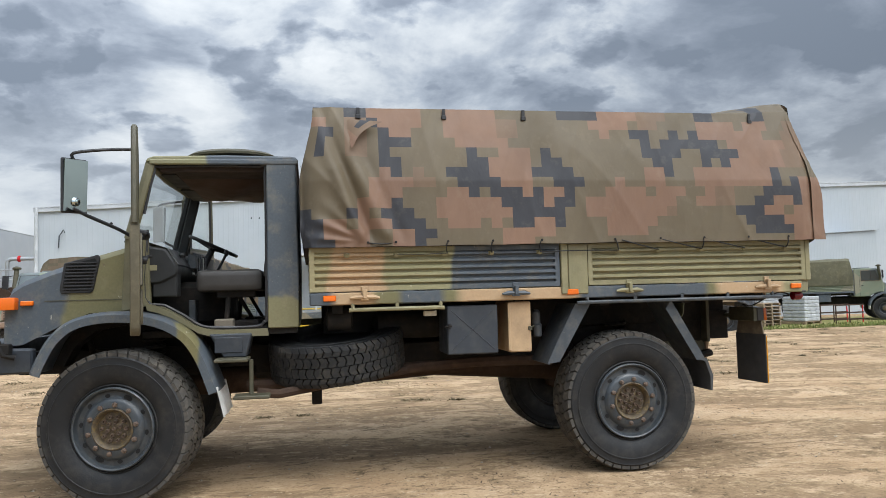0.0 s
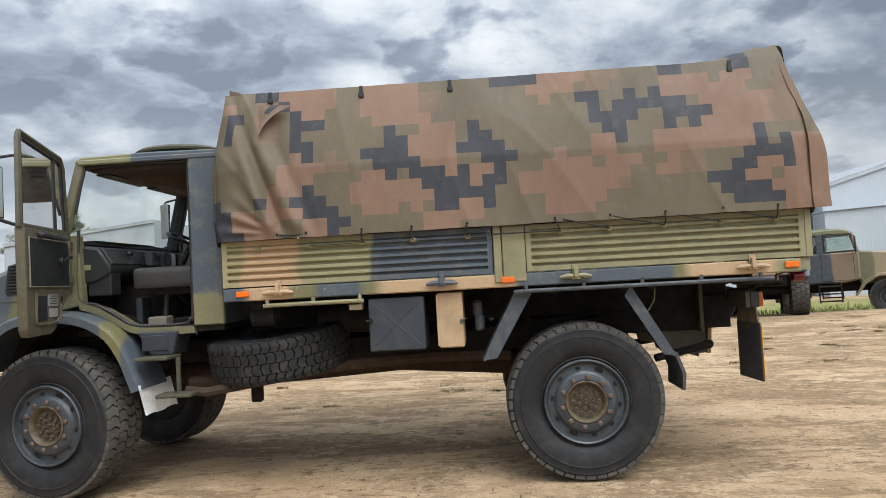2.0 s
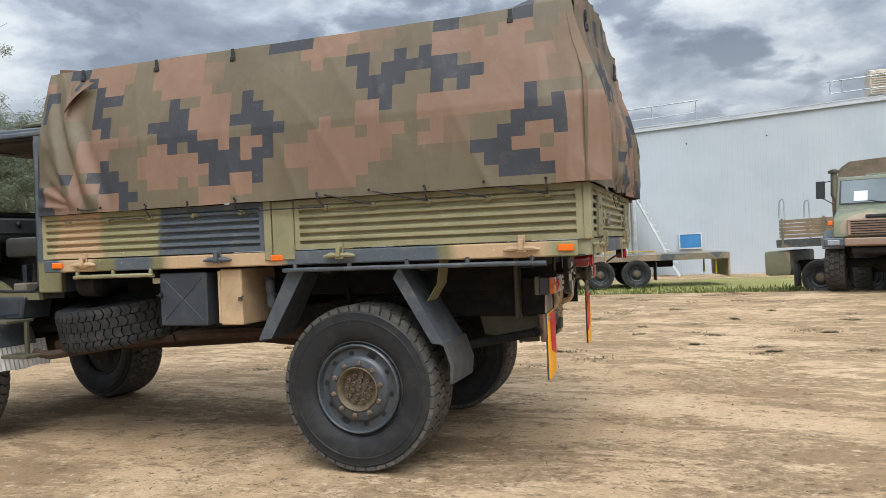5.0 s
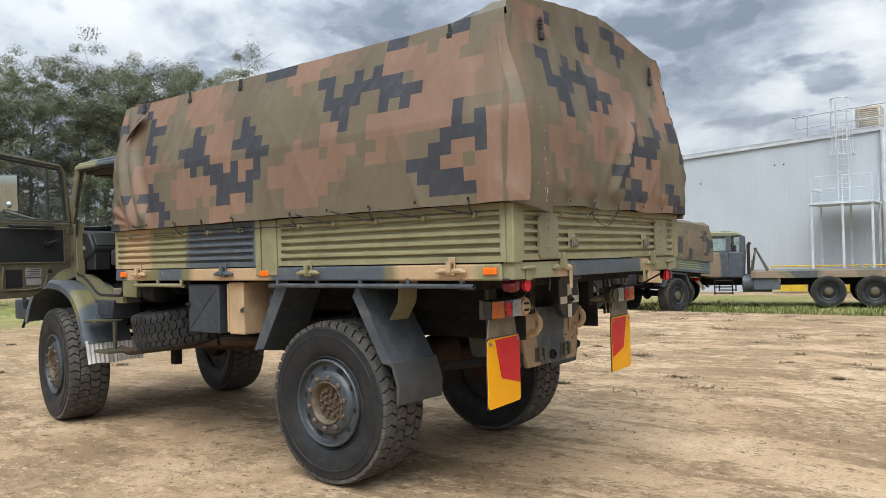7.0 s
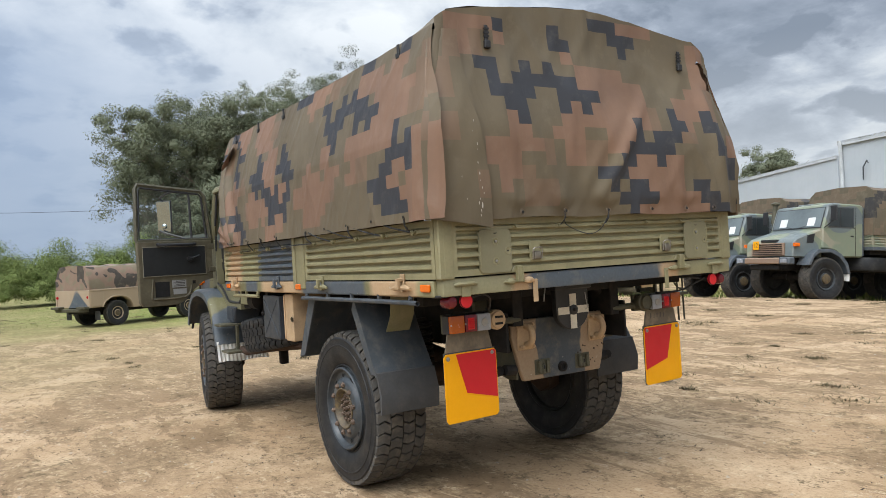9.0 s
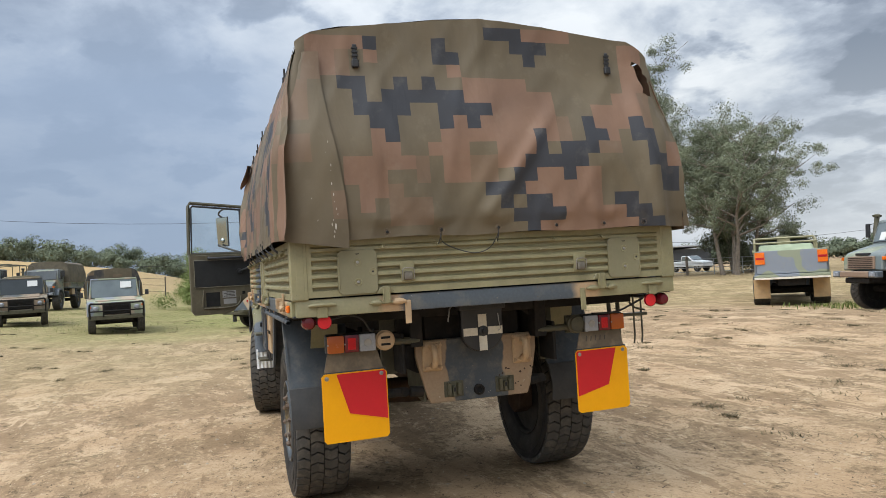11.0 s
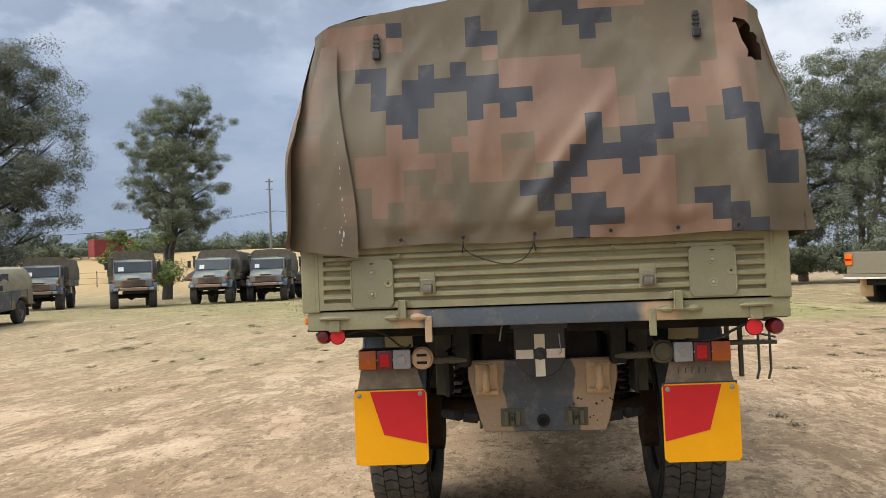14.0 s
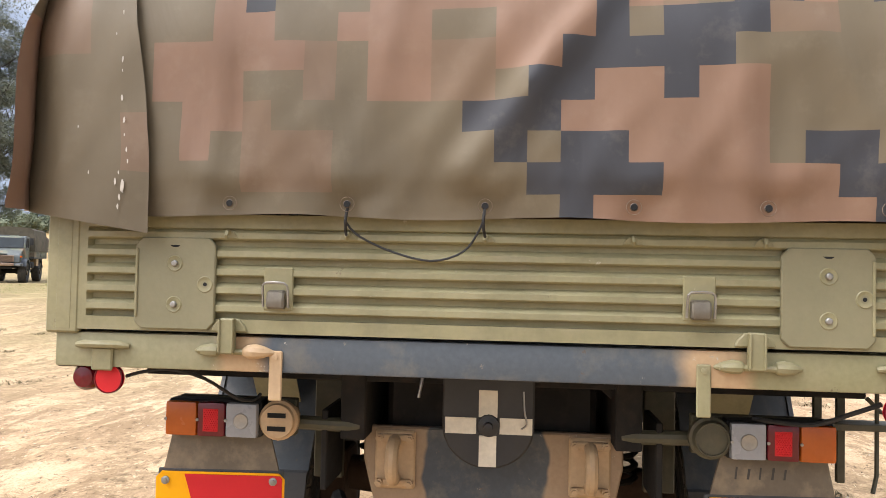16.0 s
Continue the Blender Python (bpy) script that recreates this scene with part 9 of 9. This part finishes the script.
pipes = thing("pipe_stand", "raised pipework with a railing beside a shed corner", "pipework")
shape("platform", M_RUST, pipes, lambda bm: box(bm, -1.4, 0.6, -0.6, 0.6, 0.0, 2.75, 0.03))
shape("upright_pipe", M_GALV, pipes, lambda bm: tube(bm, smooth_path([(0.0, 0, 2.7), (0.0, 0, 4.0), (0.1, 0, 4.2), (0.35, 0, 4.25), (1.4, 0, 4.25)], 3), 0.10, 10))
shape("red_flange", M_RED, pipes, lambda bm: lathe(bm, [(0.12, 0), (0.17, 0.03), (0.17, 0.12), (0.12, 0.15)], (0.5, 0, 4.25), "x", 12))
for z in (3.15, 3.65):
    shape("hand_rail", M_GALV, pipes, lambda bm: tube(bm, [(-1.4, -0.55, z), (0.6, -0.55, z)], 0.03, 6))
for x in (-1.35, -0.7, -0.1, 0.55):
    shape("rail_post", M_GALV, pipes, lambda bm: tube(bm, [(x, -0.55, 2.75), (x, -0.55, 3.65)], 0.03, 6))
pipes.matrix_basis = pose(-18.2, 36.0, ground_z(-18.2, 36.0))
white_ute(-66, 42.5, 0.2, -0.97), white_ute(-62, 45.5, 0.9, 0.3), white_ute(-69, 47, 0.5, -0.8)
farb = tagged(new("far_building"), "dark low building with a pale roof far off", "building", kind="structure")
shape("wall", plain("dark_cladding", (0.06, 0.065, 0.07), 0.7, scale=0.6), farb, lambda bm: box(bm, -88, -80, 49, 63, -1, 2.6))
shape("roof", M_TRIM, farb, lambda bm: prism(bm, [(-88.4, 2.6), (-79.4, 2.9), (-79.4, 3.1), (-88.4, 2.8)], "y", 48.6, 63.4))
shape("door", M_WHITE_ST, farb, lambda bm: box(bm, -80.02, -79.9, 49.6, 51.6, -1, 2.3))

# goods by the east shed
def pallet_stack(x, y, n, wrapped):
    p = thing("pallet_stack", "wrapped goods on a wooden pallet" if wrapped else "stack of worn wooden pallets", "pallet", "pallets")
    z = ground_z(x, y)
    p.matrix_basis = pose(x, y, z, 0, 0, 20)
    wood = M_PALLET
    for k in range(n):
        pal = new("pallet")
        pal.parent = p
        pal.matrix_basis = pose(0, 0, 0.15 * k)
        deck = shape("board", wood, pal, lambda bm: box(bm, -0.58, 0.58, -0.06, 0.06, 0.12, 0.14, 0.003))
        bearer = shape("bearer", wood, pal, lambda bm: box(bm, -0.05, 0.05, -0.58, 0.66, 0.02, 0.12, 0.004))
        deck.matrix_basis, bearer.matrix_basis = pose(0, -0.52, 0), pose(-0.53, 0, 0)
        for ob, name, spots in ((deck, "board", [(0, -0.33 + 0.19 * i, 0) for i in range(6)]), (bearer, "bearer", [(0.0, 0, 0), (0.53, 0, 0)])):
            for at in spots:
                o = new(name, ob.data)
                o.parent, o.matrix_basis = pal, pose(*at)
    if wrapped:
        for i in range(7):
            shape("sack_layer", M_WRAP, p, lambda bm: box(bm, -0.55, 0.55, -0.55, 0.6, 0.15 * n + 0.16 * i, 0.15 * n + 0.155 + 0.16 * i, 0.03))


M_WRAP = plain("plastic_wrap", (0.42, 0.43, 0.44), 0.3, scale=3)
pallet_stack(19.7, 24.6, 1, True), pallet_stack(18.6, 26.0, 1, True), pallet_stack(24.4, 22.0, 9, False), pallet_stack(17.4, 24.2, 7, False)
rk = thing("steel_rack", "low rusty steel rack with red posts in the yard", "rack")
rk.matrix_basis = pose(21.6, 24.4, ground_z(21.6, 24.4), 0, 0, 15)
for x in (-0.9, 0.0, 0.9):
    for y in (-0.4, 0.4):
        shape("post", M_RED if x == 0.9 else M_RUST, rk, lambda bm: box(bm, x - 0.022, x + 0.022, y - 0.022, y + 0.022, 0, 0.85, 0.004))
for z in (0.15, 0.45, 0.8):
    shape("shelf_rail", M_RUST, rk, lambda bm: (box(bm, -0.95, 0.95, -0.44, -0.38, z, z + 0.06), box(bm, -0.95, 0.95, 0.38, 0.44, z, z + 0.06)))


# ---- trees, field, small growth ----
def leaf_material(name, a, b, c):
    n = Nodes(name)
    gi = n.t.nodes.new("ShaderNodeNewGeometry")
    col = n.ramp(gi.outputs["Random Per Island"], [(0.0, a), (0.5, b), (1.0, c)])
    col = n.mix(n.ramp(n.noise(0.5, 3), [(0.35, 0.0), (0.7, 0.5)]), col, a)
    return n.done(col, 0.75, 0, 0.15)


# lightened beyond leaf colour to carry the haze over distant crowns
M_LEAF = leaf_material("gum_leaves", (0.115, 0.135, 0.068), (0.178, 0.202, 0.104), (0.26, 0.28, 0.155))
M_LEAF_D = leaf_material("dark_gum_leaves", (0.070, 0.080, 0.046), (0.112, 0.124, 0.074), (0.165, 0.178, 0.112))
M_LEAF_B = leaf_material("bright_leaves", (0.105, 0.14, 0.038), (0.155, 0.195, 0.058), (0.215, 0.25, 0.088))
# grey-green, paled and evened out for haze and light passing through leaves
M_LEAF_T = leaf_material("hazy_grey_gum_leaves", (0.140, 0.156, 0.10), (0.172, 0.19, 0.122), (0.21, 0.226, 0.15))
M_LEAF_G = leaf_material("grey_leaves", (0.12, 0.132, 0.098), (0.165, 0.18, 0.138), (0.22, 0.235, 0.185))
# distance haze is part of this pale green
M_LEAF_F = leaf_material("hazy_far_leaves", (0.095, 0.115, 0.075), (0.135, 0.155, 0.10), (0.18, 0.20, 0.13))
M_BARK = plain("pale_bark", (0.20, 0.165, 0.13), 0.85, scale=2.0, dirt=(0.07, 0.055, 0.045), dirt_amount=0.7)
M_BARK_D = plain("dark_bark", (0.055, 0.045, 0.038), 0.9, scale=2.0)


def leaf_cloud(rng, centres, radii, per, size):
    """Small blades strewn round the clump centres: verts and faces."""
    n = len(centres) * per
    c = np.repeat(np.array(centres), per, axis=0)
    r = np.repeat(np.array(radii), per, axis=0)[:, None]
    d = rng.normal(size=(n, 3))
    d /= np.linalg.norm(d, axis=1)[:, None]
    p = c + d * r * (0.25 + 0.85 * rng.random((n, 1)) ** 0.6) * np.array([1, 1, 0.72])
    face = d + np.array([0, 0, 0.35]) + rng.normal(size=(n, 3)) * 0.26
    face /= np.linalg.norm(face, axis=1)[:, None]
    u = np.cross(face, rng.normal(size=(n, 3)))
    u /= np.linalg.norm(u, axis=1)[:, None]
    w = np.cross(face, u)
    s = size * rng.uniform(0.6, 1.4, (n, 1))
    v = np.stack([p - u * s + w * s * 0.30, p - u * s * 0.5 - w * s * 0.42, p + u * s], axis=1).reshape(-1, 3)
    f = np.arange(n * 3).reshape(-1, 3)
    return v, f


def tree(label, x, y, h, spread, seed, leaf=M_LEAF, bark=M_BARK, trunks=1, clear=0.3, clumps=70, per=130, size=0.16, girth=1.0, fill=1.0, group="gum trees"):
    rng = np.random.default_rng(seed)
    rnd = random.Random(seed)
    t = thing("tree", label, "tree", group)
    z0 = ground_z(x, y) - 0.1
    t.matrix_basis = pose(x, y, z0)
    tips = []
    bm = bmesh.new()
    for k in range(trunks):
        a = rnd.uniform(0, 6.28)
        lean = Vector((math.cos(a), math.sin(a), 0)) * (0.10 if trunks == 1 else 0.2) * h
        base = Vector((math.cos(a), math.sin(a), 0)) * (0.0 if trunks == 1 else (0.35 if trunks == 2 else 0.9))
        r0 = (0.018 * h + 0.05) * girth
        spine = [base + lean * (f ** 1.3) + Vector((rnd.uniform(-1, 1), rnd.uniform(-1, 1), 0)) * 0.03 * h * f + Vector((0, 0, h * 0.86 * f)) for f in (0, 0.12, 0.26, 0.42, 0.6, 0.8, 1.0)]
        tube(bm, spine, [r0 * 1.25, r0, r0 * 0.86, r0 * 0.68, r0 * 0.45, r0 * 0.25, 0.02], 8)
        nb = 17
        for b in range(nb):
            f = clear + (0.97 - clear) * (b + rnd.random() * 0.6) / nb
            i = min(int(f * 6), 5)
            p = spine[i].lerp(spine[i + 1], f * 6 - i)
            a = b * 2.4 + rnd.uniform(-0.5, 0.5)
            ln = spread * rnd.uniform(0.55, 1.0) * (1.15 - 0.75 * abs(f - 0.55) * 1.2)
            d = Vector((math.cos(a), math.sin(a), rnd.uniform(0.25, 0.85)))
            q1 = p + d * ln * 0.45
            q2 = p + d * ln * 0.8 + Vector((0, 0, 0.12 * ln))
            rr = r0 * (1 - f) * 0.55 + 0.03
            tube(bm, [p, q1, q2], [rr, rr * 0.6, 0.015], 5)
            tips += [(q1, 0.6), (q2, 1.0)]
            for j in range(4):
                e = q1.lerp(q2, rnd.random()) + Vector((rnd.uniform(-1, 1), rnd.uniform(-1, 1), rnd.uniform(-0.3, 0.8))) * ln * 0.38
                tube(bm, [q1.lerp(q2, 0.3), e], [rr * 0.35, 0.01], 4)
                tips.append((e, 0.9))
        tips.append((spine[-1], 1.0))
    part("trunk", bm, bark, t)
    rnd.shuffle(tips)
    subs, radii = [], []
    for p, k in tips[:int(clumps * 1.6)]:
        for j in range(3):
            subs.append((p.x + rnd.gauss(0, 0.15) * spread * k, p.y + rnd.gauss(0, 0.15) * spread * k, p.z + rnd.gauss(0, 0.13) * spread * k))
            radii.append(0.16 * fill * spread * k * rnd.uniform(0.6, 1.3))
    v, f = leaf_cloud(rng, subs, radii, per, size * 0.48)
    raw("crown", v.tolist(), f.tolist(), leaf, t)
    return t


def bush_row(name, label, spots, leaf, seed, per=240, size=0.16):
    """Undergrowth and far woods: overlapping leafy mounds in one mesh."""
    rng = np.random.default_rng(seed)
    cs, rs = [], []
    rnd = random.Random(seed)
    for x, y, w, h in spots:
        z = ground_z(x, y)
        for k in range(9):
            a, rr = rnd.uniform(0, 6.28), w * rnd.random() ** 0.5
            hh = h * (1 - 0.55 * (rr / w) ** 2) * rnd.uniform(0.35, 0.9)
            cs.append((x + rr * math.cos(a), y + rr * math.sin(a), z + hh))
            rs.append(max(0.35 * w, 0.25 * h) * rnd.uniform(0.6, 1.0))
    v, f = leaf_cloud(rng, cs, rs, per, size)
    ob = raw(name, v.tolist(), f.tolist(), leaf)
    return tagged(ob, label, "bushes", kind="stuff")


tree("tall slender gum tree with a full green crown", -52.5, -29.2, 18.2, 4.2, 11, M_LEAF_T, M_BARK_D, 2, 0.36, 84, 300, 0.17, 0.8, 1.05)
tree("large grey-green gum tree with drooping foliage", -35.6, -32.9, 17.5, 5.4, 12, M_LEAF_G, M_BARK_D, 2, 0.15, 110, 300, 0.17, 0.8, 1.15)
tree("tall gum tree with a sparse top", -53.5, 24.5, 17.0, 5.0, 13, M_LEAF_T, M_BARK, 2, 0.30, 84, 220, 0.17, 0.8, 1.0)
tree("tall gum tree with a sparse top", -55.0, 28.0, 19.0, 5.4, 14, M_LEAF_D, M_BARK, 2, 0.36, 84, 220, 0.17, 0.8, 1.0)
tree("tall gum tree with a sparse top", -49.5, 32.2, 18.6, 4.8, 15, M_LEAF_T, M_BARK, 3, 0.36, 84, 200, 0.17, 0.8, 0.95)
tree("broad gum tree with many pale stems", -42.5, 36.5, 12.2, 5.4, 16, M_LEAF_T, M_BARK, 3, 0.34, 84, 170, 0.18, 0.6, 0.95)
tree("broad gum tree beside a yard gate", -47.0, 41.0, 12.5, 5.2, 17, M_LEAF_T, M_BARK, 3, 0.34, 84, 170, 0.18, 0.6, 0.95)
tree("broad rounded gum tree with grey-green crown", -55.0, 11.0, 14.8, 4.9, 18, M_LEAF_T, M_BARK, 2, 0.08, 128, 300, 0.22, 0.8, 1.2)
tree("broad rounded gum tree with grey-green crown", -53.5, 14.2, 14.6, 5.2, 19, M_LEAF_T, M_BARK, 2, 0.08, 128, 240, 0.22, 0.8, 1.3)
tree("gum tree with a thin leaning crown", -60.0, 22.6, 18.6, 4.6, 20, M_LEAF_T, M_BARK, 2, 0.26, 130, 170, 0.17, 0.7)
tree("gum tree behind the sheds", -52.0, 79.0, 12.6, 5.0, 21, M_LEAF_T, M_BARK, 1, 0.3, 60, 220, 0.25)
tree("bushy young tree in the field", -78, -47, 5.5, 2.2, 24, M_LEAF_B, M_BARK, 1, 0.2, 45, 120, 0.2)
rnd = random.Random(8)
bush_row("hedge", "dense green hedge of bushes along the grass", [(-46 + 2.5 * (k % 2) + rnd.uniform(-1.5, 1.5), -2.5 + 0.55 * k, rnd.uniform(1.2, 2.2), rnd.uniform(2.2, 3.4) + 1.7 * (1 - k % 2)) for k in range(28)], M_LEAF_B, 31, 760, 0.066)
bush_row("undergrowth", "dark undergrowth below the gum trees", [(-56 + 0.4 * k + rnd.uniform(-1.5, 1.5), (10 if k < 15 else 22.5) + 1.3 * k, 2.6, rnd.uniform(3.4, 7.6)) for k in range(21)], M_LEAF_D, 32, 480, 0.12)
bush_row("far_woods", "distant line of low woods", [(-(120 + rnd.uniform(0, 22)) * math.cos(a), (120 + rnd.uniform(0, 15)) * math.sin(a), rnd.uniform(3.0, 6.0), rnd.uniform(1.8, 4.6)) for a in (-0.95 + 0.0102 * k for k in range(220))], M_LEAF_F, 33, 120, 0.26)
bush_row("sapling", "young leafy saplings under a gum tree", [(-46.5, -26.2, 1.0, 3.6), (-51.0, -29.6, 1.9, 6.5)], M_LEAF_B, 34, 300, 0.12)


M_POLE = plain("weathered_pole", (0.17, 0.18, 0.17), 0.85, scale=2.0)


def power_pole(x, y, h):
    p = thing("power_pole", "weathered timber power pole with wires", "pole")
    z = ground_z(x, y)
    p.matrix_basis = pose(x, y, z)
    shape("mast", M_POLE, p, lambda bm: tube(bm, [(0, 0, 0), (0, 0, h)], [0.19, 0.13], 8))
    for w, z in ((0.55, h - 0.5), (0.5, h - 1.6)):
        shape("cross_arm", M_POLE, p, lambda bm: box(bm, -0.09, 0.09, -w, w, z, z + 0.13))
    for y1 in (-0.45, 0.0, 0.45):
        shape("insulator", M_CREAM, p, lambda bm: lathe(bm, [(0.06, 0), (0.09, 0.1), (0.03, 0.25)], (0, y1, h - 0.35), "z", 8))
    for s in (-1, 1):
        pts = [(4 * f * s, s * 75 * f, h * 0.56 - 2.2 * 4 * f * (1 - f) + (s * -0.5 * f)) for f in (k / 12 for k in range(13))]
        shape("wire", M_ROPE, p, lambda bm: tube(bm, pts, 0.022, 4))
    return p


pole = power_pole(-100, -36.8, 10.6)
copy_thing(pole, pose(-108, -112, ground_z(-108, -112)))
copy_thing(pole, pose(-92, 38, ground_z(-92, 38)))

ct = thing("shipping_container", "dull red shipping container far off in the field", "container")
M_CONTAINER = plain("container_red", (0.23, 0.035, 0.03), 0.6, scale=0.8)
shape("container_shell", M_CONTAINER, ct, lambda bm: box(bm, -1.2, 1.2, -3.0, 3.0, 0, 2.6, 0.03))
for k in range(20):
    shape("rib", M_CONTAINER, ct, lambda bm: box(bm, 1.2, 1.24, -2.9 + 0.3 * k, -2.75 + 0.3 * k, 0.1, 2.5))
ct.matrix_basis = pose(-103, -63, ground_z(-103, -63), 0, 0, 52)
mounds = thing("soil_heap", "dark heap of soil in the field", "heap", "soil heaps")
shape("heap", M_RUST, mounds, lambda bm: lathe(bm, [(2.6, 0), (2.0, 0.6), (1.1, 1.2), (0.01, 1.5)], (0, 0, 0), "z", 18))
mounds.matrix_basis = pose(-85, -60, ground_z(-85, -60) - 0.1)
copy_thing(mounds, pose(-76, -36, ground_z(-76, -36) - 0.1))

fence = thing("field_fence", "wire fence with dark posts across the field", "fence")
for k in range(26):
    y = -78 + 2.9 * k
    x = -70 - 0.02 * abs(y)
    z = ground_z(x, y)
    shape("post", M_BARK_D, fence, lambda bm: tube(bm, [(x, y, z - 0.2), (x, y, z + 1.9)], 0.05, 6))
for hgt in (0.5, 1.1, 1.7):
    shape("wire", M_ROPE, fence, lambda bm: tube(bm, [(-70 - 0.02 * abs(y), y, ground_z(-70 - 0.02 * abs(y), y) + hgt) for y in (-78 + 2.9 * k for k in range(26))], 0.012, 4))
gate = thing("yard_gate", "galvanised wire gate and fence across the yard", "gate")
for k in range(8):
    x, y = -55 + 2.0 * k, 33.5 + 1.2 * k
    z = ground_z(x, y)
    shape("post", M_BARK if k in (0, 3, 7) else M_GALV, gate, lambda bm: tube(bm, [(x, y, z - 0.2), (x, y, z + (1.6 if k in (0, 3, 7) else 1.35))], 0.12 if k in (0, 3, 7) else 0.035, 6))
for hgt in (0.25, 0.6, 0.95, 1.3):
    shape("rail", M_GALV, gate, lambda bm: tube(bm, [(-55 + 2.0 * k, 33.5 + 1.2 * k, ground_z(-55 + 2.0 * k, 33.5 + 1.2 * k) + hgt) for k in range(8)], 0.022, 4))

# grass, weeds, straw, stones
M_GRASS = leaf_material("grass_blades", (0.06, 0.085, 0.02), (0.12, 0.15, 0.035), (0.27, 0.24, 0.10))
M_STRAW = leaf_material("dry_straw", (0.22, 0.16, 0.08), (0.40, 0.32, 0.18), (0.60, 0.52, 0.34))
M_WEED = leaf_material("yard_weeds", (0.062, 0.050, 0.028), (0.115, 0.092, 0.048), (0.23, 0.18, 0.10))


def blades(name, label, spots, material, seed, height, lean=0.6, width=0.012):
    rng = np.random.default_rng(seed)
    n = len(spots)
    b = np.array([(x, y, ground_z(x, y) - 0.005) for x, y in spots])
    a = rng.uniform(0, 2 * np.pi, n)
    d = np.stack([np.cos(a), np.sin(a), np.zeros(n)], 1)
    s = np.stack([-np.sin(a), np.cos(a), np.zeros(n)], 1) * width * rng.uniform(0.6, 1.4, (n, 1))
    h = height * rng.uniform(0.4, 1.3, (n, 1))
    tip = b + d * h * lean * rng.uniform(0.2, 1.3, (n, 1)) + np.array([0, 0, 1]) * h
    v = np.stack([b - s, b + s, tip], 1).reshape(-1, 3)
    ob = raw(name, v.tolist(), np.arange(n * 3).reshape(-1, 3).tolist(), material)
    return tagged(ob, label, "grass", kind="stuff")


rng = np.random.default_rng(5)
edge = [(x, y) for x, y in zip(rng.uniform(-16, 28, 16000), 20.5 + rng.normal(size=16000) * 1.5)]
blades("edge_grass", "rough green grass along the parked trucks", edge, M_GRASS, 6, 0.16, 0.7, 0.02)
west = [(x, y) for x, y in zip(-20 - 30 * rng.random(42000) ** 0.8, rng.uniform(-24, 16, 42000)) if noise.noise(Vector((x * 0.3, y * 0.3, 2.0))) > -0.25]
M_LAWN = leaf_material("lawn_blades", (0.10, 0.125, 0.035), (0.17, 0.19, 0.06), (0.30, 0.27, 0.13))
blades("west_grass", "short green grass to the west", west, M_LAWN, 7, 0.055, 1.1, 0.009)
tufts = []
for k in range(460):
    cx, cy = (rng.uniform(-14, 16), rng.uniform(2.5, 17)) if k % 3 else (rng.uniform(-30, -6), rng.uniform(-16, 12))
    if -5.2 < cx < 1.9 and abs(cy) < 1.4:
        continue
    m = int(rng.integers(40, 150))
    w = rng.uniform(0.025, 0.11)
    tufts += [(cx + a, cy + b) for a, b in zip(rng.normal(size=m) * w * 1.6, rng.normal(size=m) * w)]
blades("weed_tufts", "low dry weed tufts scattered over the dirt", tufts, M_WEED, 8, 0.032, 2.2, 0.007)
def strewn(count, salt, cut):
    """Spots gathered in ragged drifts over the yard, none under the tyres."""
    out = []
    for x, y in zip(rng.uniform(-16, 13, count), rng.uniform(-7.5, 15, count)):
        if noise.noise(Vector((x * 0.55, y * 1.0, salt))) + 0.6 * noise.noise(Vector((x * 1.9, y * 2.6, salt + 4))) > cut:
            out.append((x, y))
    return out


M_LITTER = leaf_material("dark_litter", (0.055, 0.040, 0.026), (0.105, 0.074, 0.045), (0.19, 0.14, 0.085))
blades("straw_litter", "scattered dry straw and leaf litter", strewn(60000, 1.0, 0.05), M_STRAW, 9, 0.014, 4.0, 0.005)
blades("leaf_litter", "dark dead leaves and trodden stalks on the dirt", strewn(90000, 6.0, 0.08), M_LITTER, 10, 0.012, 4.0, 0.009)
pv, pf = [], []
for k in range(3200):
    x, y = (rng.uniform(-9, 12), rng.uniform(-6, 10))
    s = 0.004 + 0.016 * rng.random() ** 3
    z = ground_z(x, y)
    base = len(pv)
    j = rng.uniform(0.6, 1.3, 6) * s
    pv += [(x + j[0], y, z), (x, y + j[1], z), (x - j[2], y, z), (x, y - j[3], z), (x, y, z + j[4] * 0.7)]
    pf += [(base, base + 1, base + 4), (base + 1, base + 2, base + 4), (base + 2, base + 3, base + 4), (base + 3, base, base + 4)]
tagged(raw("pebbles", pv, pf, plain("pebble_stone", (0.34, 0.28, 0.21), 0.9, scale=3)), "small pale stones scattered over the dirt", "stones", kind="stuff")
